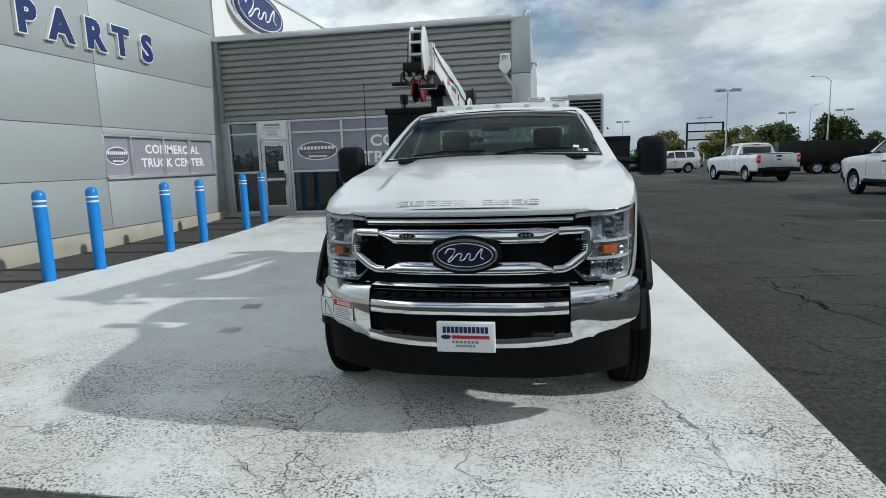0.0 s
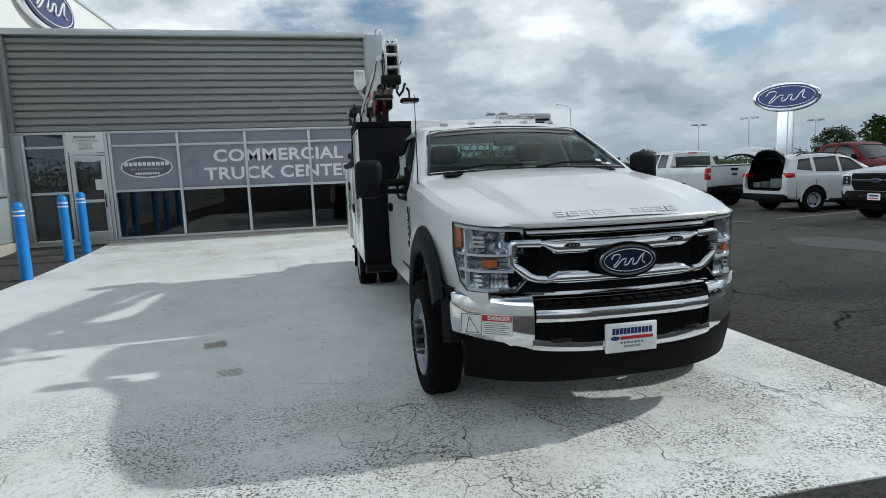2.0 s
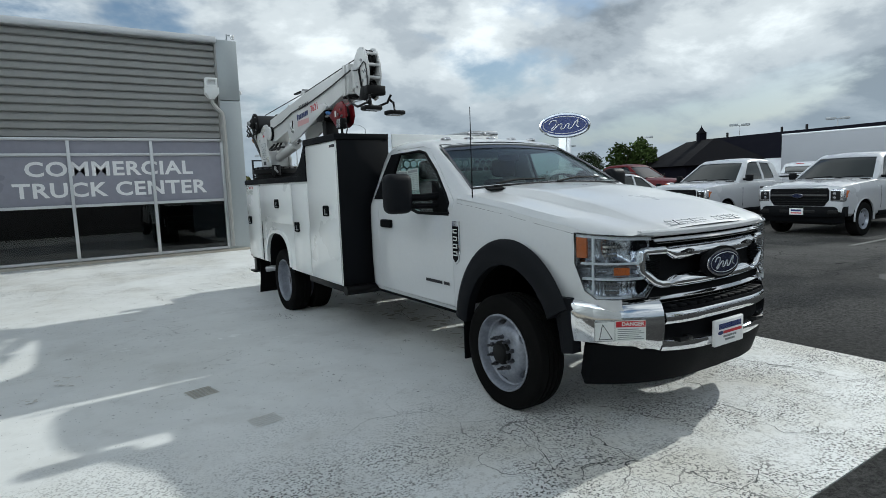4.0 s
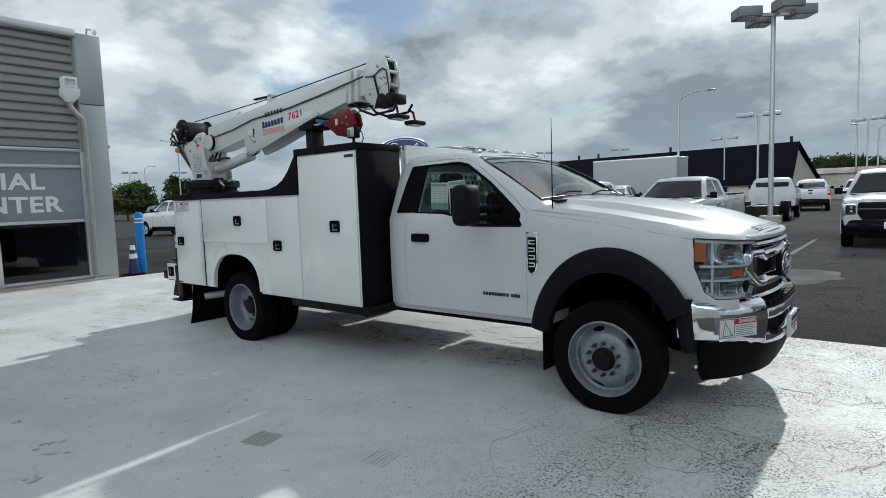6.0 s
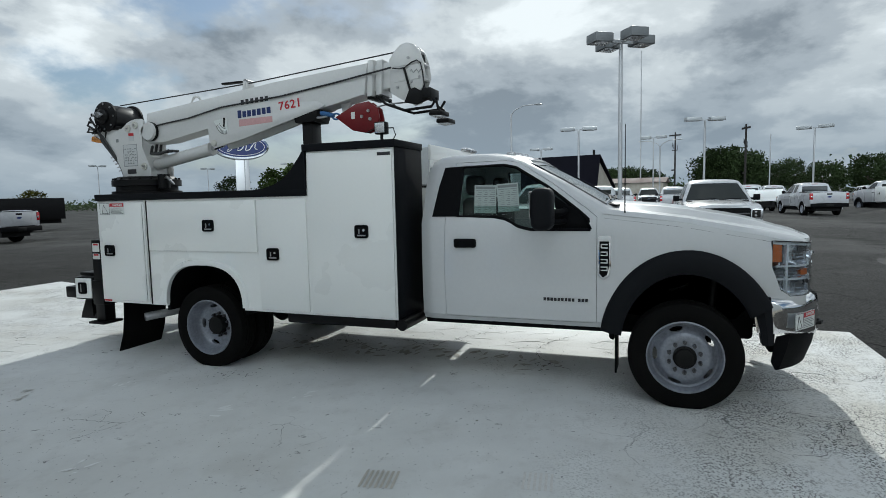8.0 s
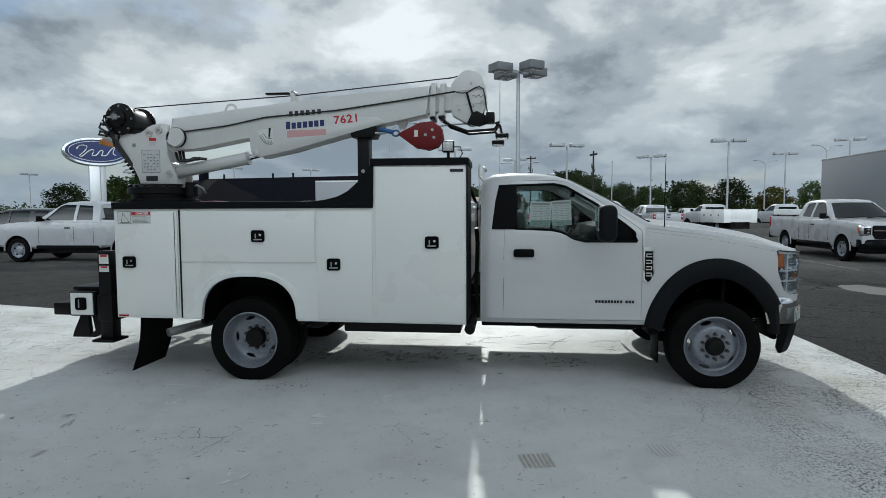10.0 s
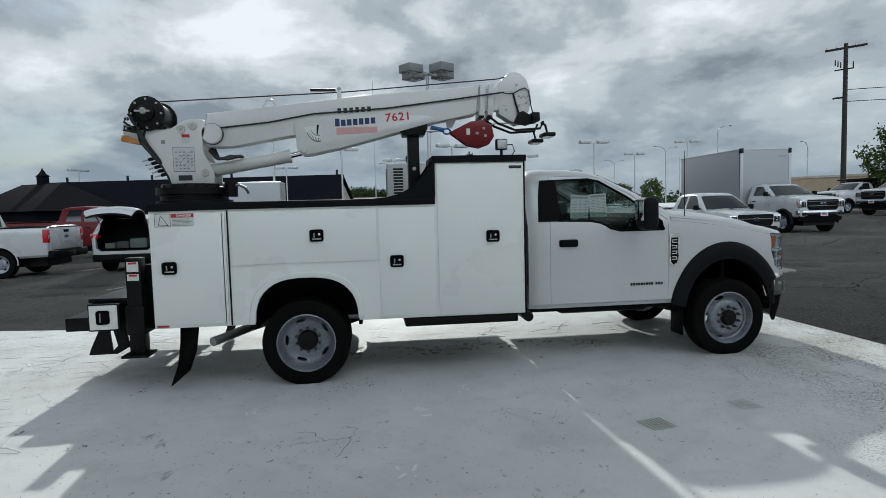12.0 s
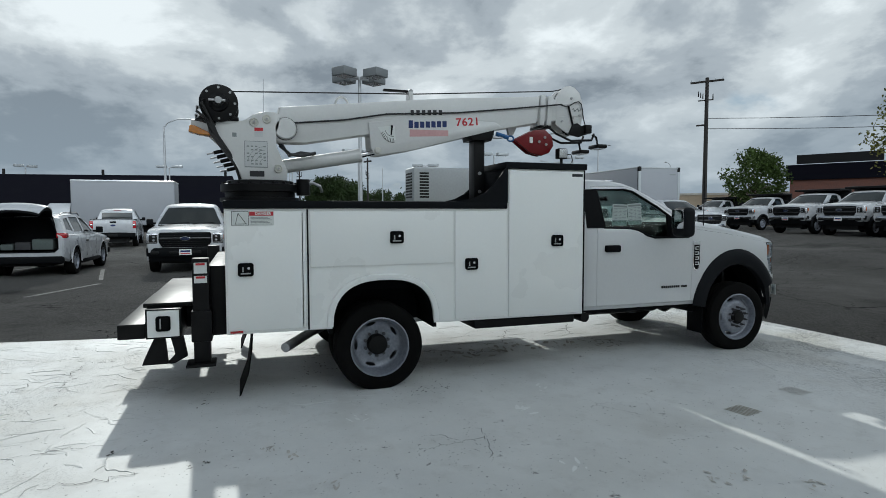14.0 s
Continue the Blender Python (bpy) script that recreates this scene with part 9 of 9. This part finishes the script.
# ---- lamps, poles, signs ----
def area_lamp(x, y, h, heads, rz, base=False, wide=0.24, tall=0.26):
    v = thing("lot_lamp", (x, y, 0), rz, "grey lot lamp post with four broad box heads" if wide > 0.3 else "grey lot lamp post with two slim box heads", "lamp post", "lot lamps")
    near, span = (0.44, 0.64) if wide > 0.3 else (0.26, 0.96)
    part("pole", rod(BM(), (0, 0, 0.55 if base else 0), (0, 0, h), 0.075, 0.06, 12), M_GREYPOLE, v)
    if base:
        part("concrete_base", lathe(BM(), [(0.30, 0), (0.30, 0.68), (0.27, 0.72), (0, 0.72)], 20), M_CONCRETE, v, "round concrete base")
    for k in range(heads):
        q = k * math.tau / heads
        m = pose(0, 0, h, 0, 0, math.degrees(q))
        bm = BM()
        box(bm, near, near + span, -wide, wide, -0.02, tall, 0.03)
        bmesh.ops.transform(bm, matrix=m, verts=bm.verts)
        hd = part("lamp_head", bm, M_HEADGREY if wide > 0.3 else M_LAMPHOUSE, v)
        bm = BM()
        box(bm, 0.05, near + 0.06, -0.04, 0.04, 0.02, 0.10)
        bmesh.ops.transform(bm, matrix=m, verts=bm.verts)
        part("arm", bm, M_GREYPOLE, hd)
        bm = BM()
        box(bm, near + 0.06, near + span - 0.06, 0.05 - wide, wide - 0.05, -0.028, -0.02)
        bmesh.ops.transform(bm, matrix=m, verts=bm.verts)
        part("lamp_lens", bm, M_REFLECTOR, hd)
    return v


area_lamp(14.1, 5.46, 6.42, 4, 36, True, 0.31, 0.27)
l2 = area_lamp(17.5, 62.1, 7.4, 2, 5)
for x, y, h, rz in ((26.7, 106.9, 7.4, 145), (13.6, 110.2, 7.4, 13), (38.3, 103.8, 7.4, 179), (59.6, 74.3, 7.4, 119), (60.1, 86.4, 7.4, 164), (77.5, 80.8, 7.4, 155), (74.7, 61.5, 7.4, 108), (69.7, 43.1, 7.4, 139), (45.9, 102, 7.4, 175),
                    (35.3, 9.56, 5.95, 100), (34.8, 1.6, 6.05, 107), (55.5, 4.9, 6.85, 72), (37.4, -10.2, 6.5, 92), (45.0, -6.6, 6.1, 60), (49.5, -25.1, 7.8, 75), (58.3, -23.6, 7.4, 87), (75, 34, 7.4, 132), (57.7, 16.5, 6.4, 83)):
    c = copy_thing(l2, pose(x, y, 0, 0, 0, rz))
    c.scale = (1, 1, h / 7.4)


def street_lamp(x, y, h, rz, arms=1):
    v = thing("street_lamp", (x, y, 0), rz, "tall street lamp with a curved arm", "street lamp", "street lamps")
    part("pole", rod(BM(), (0, 0, 0), (0, 0, h - 0.6), 0.10, 0.06, 10), M_GREYPOLE, v)
    for k in range(arms):
        s = 1 - 2 * k
        part("arm", tube(BM(), [(0, 0, h - 0.7), (s * 0.25, 0, h - 0.35), (s * 0.9, 0, h - 0.05), (s * 1.7, 0, h)], 0.035), M_GREYPOLE, v)
        part("lamp_head", lathe(BM(), [(0, -0.06), (0.10, -0.05), (0.15, 0), (0.08, 0.07), (0, 0.08)], 12, pose(s * 1.95, 0, h) @ Matrix.Diagonal((2.0, 1, 1, 1))), M_LAMPHOUSE, v)
    return v


for x, y, h, rz, n in ((32.8, 76.5, 10, 180, 1), (49.6, 123.2, 10, 0, 1), (35.2, 14.3, 8.0, -75, 1), (60.0, 4.3, 7.0, 80, 2), (53.0, -30.7, 10, -75, 1), (65.4, -31.3, 9, -70, 2), (86.8, -33.6, 9, -70, 2), (62.0, -49.0, 9, 120, 1)):
    street_lamp(x, y, h, rz, n)


def utility_pole(x, y, h, rz):
    v = thing("utility_pole", (x, y, 0), rz, "dark weathered wooden utility pole with a cross arm", "utility pole", "utility poles")
    part("pole", rod(BM(), (0, 0, 0), (0, 0, h), 0.24, 0.16, 12), M_WOODPOLE, v)
    part("cross_arm", box(BM(), -1.5, 1.5, -0.08, 0.08, h - 0.45, h - 0.28), M_WOODPOLE, v)
    for xx in (-1.4, -0.7, 0.7, 1.4):
        part("insulator", rod(BM(), (xx, 0, h - 0.28), (xx, 0, h - 0.08), 0.05, 0.03, 8), M_LAMPHOUSE, v)
    for q, xx in enumerate((-0.55, 0.35, 0.55, 0.75)):
        part("fuse_cutout", rod(BM(), (xx, 0, h - 2.1 + 0.12 * q), (xx, 0, h - 1.6 + 0.12 * q), 0.06, 0.04, 6), M_STEELBLACK, v)
    part("cutout_arm", box(BM(), -0.6, 0.8, -0.04, 0.04, h - 2.2, h - 2.1), M_WOODPOLE, v)
    part("guy_strap", box(BM(), -0.03, 0.9, -0.05, 0.05, h - 4.6, h - 4.45), M_WOODPOLE, v)
    return v


utility_pole(38.6, -33.2, 14.8, 38)
for x, y, h, rz in ((70.0, 2.6, 8.7, 60), (55.0, -3.2, 7.7, 20)):
    utility_pole(x, y, h, rz).scale = (0.5, 0.5, 1.0)
wires = thing("overhead_wires", (38.6, -33.2, 0), 0, "overhead wires sagging from the utility pole", "wire")
for dz, dx in ((9.9, 0.0), (10.9, 0.0)):
    part("wire", tube(BM(), [(-0.05 + (-40) * k, -45 * k, dz - 1.2 * 4 * k * (1 - k) + 1.0 * k) for k in spread(0, 1, 13)], 0.03, 5), M_HOSE, wires)
ms = thing("radio_mast", (75.0, 6.7, 0), 0, "thin white lattice radio mast", "mast")
part("mast", rod(BM(), (0, 0, 0), (0, 0, 17.5), 0.085, 0.06, 6), M_GREYPOLE, ms)
part("whip", rod(BM(), (-0.9, 0, 17.0), (-0.9, 0, 19.6), 0.05, 0.03, 6), M_GREYPOLE, ms)
part("bracket", rod(BM(), (-0.95, 0, 17.3), (0.1, 0, 17.3), 0.05, seg=6), M_GREYPOLE, ms)
for x, y, h in ((60, -6, 7.0), (88, -46, 9.5)):
    fp = thing("flag_pole", (x, y, 0), 0, "thin bare metal pole behind the lot", "pole")
    part("pole", rod(BM(), (0, 0, 0), (0, 0, h), 0.07, 0.05, 8), M_GREYPOLE, fp)
    part("pole_cap", rod(BM(), (0, 0, h), (0, 0, h + 0.08), 0.06, 0.02, 8), M_GREYPOLE, fp)
py = thing("pylon_sign", (25.35, 30.08, 0), -47, "blue oval emblem sign on a wide grey pylon", "sign")
part("pylon", box(BM(), -0.42, 0.42, -0.28, 0.28, 0, 4.5, 0.03), M_ALU, py, "wide grey metal pylon")
part("pylon_groove", box(BM(), 0.10, 0.16, -0.285, -0.279, 0, 4.4), M_LAMPHOUSE, py)
part("oval_box", oval(BM(), 1.74, 0.84, 0.7, pose(0, 0.35, 5.14, 90), bevel=0.10), M_LAMPHOUSE, py)
oval_badge(py, pose(0, -0.36, 5.14, 90), 1.71, 0.80, 0.05)
bb = thing("billboard_frame", (21.0, 84.0, 0), 10, "dark open billboard frame among trees", "sign")
for x in (-2.4, 2.4):
    part("post", box(BM(), x - 0.1, x + 0.1, -0.1, 0.1, 0, 5.6), M_STEELBLACK, bb)
for z in (3.2, 4.3, 5.4):
    part("rail", box(BM(), -2.5, 2.5, -0.08, 0.08, z, z + 0.18), M_STEELBLACK, bb)
part("panel", box(BM(), -2.2, 2.0, -0.05, 0.05, 3.4, 4.2), M_WHITEWALL, bb)

# ---- buildings round the lot ----
db = thing("dark_building", (0, 0, 0), 0, "long low gabled building with a steep dark roof", "building")
P0, P1 = Vector((62.0, 10.6, 0)), Vector((68.0, 47.0, 0))
dv = (P1 - P0).normalized()
EF, EB = Vector((-6.0, -0.2, 0)), Vector((6.0, -1.4, 0))
def gable(p, z, spread_by, drop=0.0):
    return [p + EF * spread_by + Vector((0, 0, 2.0 - drop)), p + Vector((0, 0, z)), p + EB * spread_by + Vector((0, 0, 2.0 - drop)), p + EB * spread_by + Vector((0, 0, 1.8 - drop)), p + Vector((0, 0, z - 0.25)), p + EF * spread_by + Vector((0, 0, 1.8 - drop))]
part("roof", loft(BM(), [gable(P0, 5.95, 1.0), gable(P1, 5.95, 1.0)]), M_DARKWALL, db, "steep dark roof down to low eaves")
part("wall", loft(BM(), [[p + EF * 0.93 + Vector((0, 0, 0)), p + EF * 0.93 + Vector((0, 0, 2.0)), p + Vector((0, 0, 5.5)), p + EB * 0.93 + Vector((0, 0, 2.0)), p + EB * 0.93] for p in (P0 + dv * 0.3, P1 - dv * 0.3)]), M_CONCRETE, db, "pale gable end wall")
for k in range(8):
    p = P0 + dv * (2.5 + 4.2 * k) + EF * 0.945
    bm = BM()
    box(bm, -0.9, 0.9, -0.05, 0.05, 0.7, 1.7)
    bmesh.ops.transform(bm, matrix=Matrix.Translation(p) @ Matrix.Rotation(math.atan2(dv.y, dv.x), 4, "Z"), verts=bm.verts)
    part("window", bm, M_DARKGLASS, db)
for k in (0.02, 0.36, 0.62, 0.70, 0.9):
    p = P0 + (P1 - P0) * k
    part("roof_vent", rod(BM(), p + Vector((0, 0, 5.7)), p + Vector((0, 0, 6.5)), 0.14, seg=8), M_STEELBLACK, db)
hb = thing("hip_roof_building", (60.5, 42.5, 0), 61, "dark hip-roofed house with a small cupola", "building")
part("wall", box(BM(), -5.4, 5.4, -4.6, 4.6, 0, 2.6), M_DARKWALL, hb)
part("roof", loft(BM(), [[(-6.2, -5.4, 2.4), (6.2, -5.4, 2.4), (6.2, 5.4, 2.4), (-6.2, 5.4, 2.4)], [(-3.2, -0.2, 5.4), (3.2, -0.2, 5.4), (3.2, 0.2, 5.4), (-3.2, 0.2, 5.4)]]), M_ROOFDARK, hb, "weathered shingle hip roof")
part("cupola", box(BM(), -0.42, 0.42, -0.42, 0.42, 4.9, 6.2, 0.03), M_DARKWALL, hb)
part("cupola_roof", lathe(BM(), [(0.72, 6.2), (0.35, 6.5), (0.08, 6.95), (0, 7.2)], 4, pose(0, 0, 0, 0, 0, 45)), M_ROOFDARK, hb)
for k in range(4):
    part("window", box(BM(), -4.9 + 2.8 * k, -3.6 + 2.8 * k, -4.66, -4.58, 0.8, 2.1), M_DARKGLASS, hb)
bk = thing("brick_building", (38.0, -48.0, 0), 30, "low brown brick building with a dark upper storey", "building")
part("wall", box(BM(), -14, 2, -5, 5, 0, 5.1), M_BRICK, bk, "red-brown brick wall")
part("upper_wall", box(BM(), -14.3, 2.3, -5.3, 5.3, 5.0, 6.5), M_DARKWALL, bk, "dark clad upper storey")
part("roof_rail", box(BM(), -5.5, 1.5, 4.7, 4.8, 6.6, 7.5), M_STEELBLACK, bk)
for k in range(5):
    part("window", box(BM(), -13 + 3.0 * k, -11.4 + 3.0 * k, -5.08, -4.98, 1.4, 3.0), M_DARKGLASS, bk)
    part("window", box(BM(), -13 + 3.0 * k, -11.6 + 3.0 * k, 4.98, 5.08, 1.4, 3.0), M_DARKGLASS, bk)
tn = thing("block_building", (54.0, -47.5, 0), 42, "low tan block building with a flat roof", "building")
part("wall", box(BM(), -12, 12, -4, 4, 0, 4.0), M_TAN, tn)
part("coping", box(BM(), -12.1, 12.1, -4.1, 4.1, 4.0, 4.25), M_CONCRETE, tn)
M_RUSTROOF = material("rusty_sheet_roof", (0.13, 0.085, 0.075), 0.85, vary=0.4, grain=6, stain=0.6)
sh = thing("pale_shed", (72.0, 7.2, 0), 85, "small pale low shed with a rusty roof", "building")
part("wall", box(BM(), -3.6, 3.6, -3, 3, 0, 2.8), M_CONCRETE, sh)
part("roof", prism(BM(), [(-3.3, 2.75), (3.3, 2.75), (0, 3.4)], "x", -3.9, 3.9), M_RUSTROOF, sh)

# ---- trees ----
def tree(at, h, spread_r, mat, label, n=46, leaf=0.34, seed=1, narrow=1.0):
    rnd = random.Random(seed)
    v = thing("tree", at, rnd.uniform(0, 360), label, "tree", "trees round the lot")
    bm = BM()
    rod(bm, (0, 0, 0), (0, 0, h * 0.45), h * 0.030, h * 0.02, 9)
    tips = []
    for k in range(8):
        q = k * 2.4 + rnd.random()
        z0 = h * rnd.uniform(0.22, 0.45)
        tip = Vector((math.cos(q) * spread_r * rnd.uniform(0.4, 0.7), math.sin(q) * spread_r * rnd.uniform(0.4, 0.7), h * rnd.uniform(0.5, 0.85)))
        mid = Vector((tip.x * 0.4, tip.y * 0.4, (z0 + tip.z) / 2))
        tube(bm, [(0, 0, z0), mid, tip], h * 0.009, 6)
        tips.append(tip)
    part("trunk", bm, M_BARK, v)
    vs, fs = [], []
    for c in range(n):
        u, q = rnd.random(), rnd.uniform(0, math.tau)
        zc = rnd.uniform(-0.82, 1.0)
        rr = math.sqrt(max(0.05, 1 - zc * zc)) * spread_r * (0.45 + 0.55 * math.sqrt(u)) * rnd.uniform(0.75, 1.18) * narrow
        ctr = Vector((math.cos(q) * rr, math.sin(q) * rr, h * 0.62 + zc * h * 0.36 * rnd.uniform(0.85, 1.1)))
        cr = spread_r * rnd.uniform(0.18, 0.36)
        for _ in range(48):
            d = Vector((rnd.gauss(0, 1), rnd.gauss(0, 1), rnd.gauss(0, 0.8)))
            p = ctr + d.normalized() * cr * rnd.uniform(0.45, 1.08)
            a0 = Vector((rnd.gauss(0, 1), rnd.gauss(0, 1), rnd.gauss(0, 1))).normalized()
            b0 = a0.orthogonal().normalized()
            s = leaf * rnd.uniform(0.6, 1.3)
            i = len(vs)
            vs += [p - a0 * s, p + b0 * s * 0.55, p + a0 * s, p - b0 * s * 0.55]
            fs.append((i, i + 1, i + 2, i + 3))
    me = bpy.data.meshes.new("crown")
    me.from_pydata(vs, [], fs)
    me.materials.append(mat)
    cr_ob = new("crown", me)
    cr_ob.parent = v
    return v


ta = tree((17.2, 90.0, 0), 4.4, 2.6, M_LEAF2, "broad yellow-green tree at the edge of the lot", seed=3, leaf=0.22)
tb2 = tree((36.6, 85.0, 0), 5.7, 2.3, M_LEAF, "dense green tree at the edge of the lot", seed=5, narrow=0.8, leaf=0.22)
tc = tree((94.0, -5.6, 0), 6.6, 3.4, M_LEAF3, "broad dark green tree behind the lot", n=110, seed=8, leaf=0.19)
for proto, rows in ((ta, ((21.6, 78.5, 0.95), (23.8, 78.0, 1.0), (108.2, -44.3, 1.2), (33.5, -47.5, 0.95), (55.2, 94.6, 0.9), (30.5, 84.0, 0.7), (15.0, 92.0, 0.7))),
                    (tb2, ((26.6, 78.0, 0.85), (28.2, 79.0, 0.86), (29.6, 79.5, 0.75), (38.0, 84.0, 0.85), (55.0, 49.7, 1.0), (58.0, 49.1, 1.05), (93.2, -43.5, 1.0), (40.5, 82.0, 0.55), (38.1, -52.5, 1.2))),
                    (tc, ((90.0, 8.2, 0.85), (88.5, 10.5, 0.8), (91.0, 6.0, 0.72), (96.0, -4.2, 1.1), (97.0, -5.2, 1.32), (98.0, -8.0, 1.16), (100.0, -12.2, 0.82), (101.0, -15.4, 0.86), (102.0, -20.2, 0.9), (103.1, -27.0, 1.0), (103.1, -34.5, 1.0), (62.0, 62.0, 0.7), (80.0, 70.0, 0.7), (95, 50, 1.0), (100, 30, 1.0)))):
    for i, (x, y, k) in enumerate(rows):
        c = copy_thing(proto, pose(x, y, 0, 0, 0, 47 * i))
        c.scale = (k, k, k * (0.92 + 0.05 * (i % 4)))
tree((25.7, -25.7, gz(25.7, -25.7)), 5.4, 1.9, M_LEAF, "rounded green tree behind the parked trucks", n=120, seed=11, leaf=0.11)
tree((13.2, -25.6, gz(13.2, -25.6)), 9.0, 3.2, M_LEAF2, "large green tree by the parked trucks", n=170, seed=17, leaf=0.10)

# distant wood along the horizon
rnd = random.Random(4)
vs, fs = [], []
for k in range(520):
    q = radians(-25 + 360 * k / 520)
    d = rnd.uniform(150, 210)
    hgt = rnd.uniform(4.5, 7.5) * (1 + 0.3 * math.sin(k * 0.21)) * (0.5 if 5 < math.degrees(q) < 68 else 1.0)
    for _ in range(150):
        p = Vector((math.sin(q) * d + rnd.gauss(0, 2.4), math.cos(q) * d + rnd.gauss(0, 2.4), min(1.0, abs(rnd.gauss(0.36, 0.24))) * hgt))
        a0 = Vector((rnd.gauss(0, 1), rnd.gauss(0, 1), rnd.gauss(0, 1))).normalized()
        b0 = a0.orthogonal()
        i = len(vs)
        s = rnd.uniform(0.2, 0.48)
        vs += [p - a0 * s, p + b0 * s * 0.8, p + a0 * s, p - b0 * s * 0.8]
        fs.append((i, i + 1, i + 2, i + 3))
me = bpy.data.meshes.new("far_wood")
me.from_pydata(vs, [], fs)
me.materials.append(M_LEAF3)
tagged(new("far_wood", me), "low dark woods along the horizon", "woods", kind="stuff")
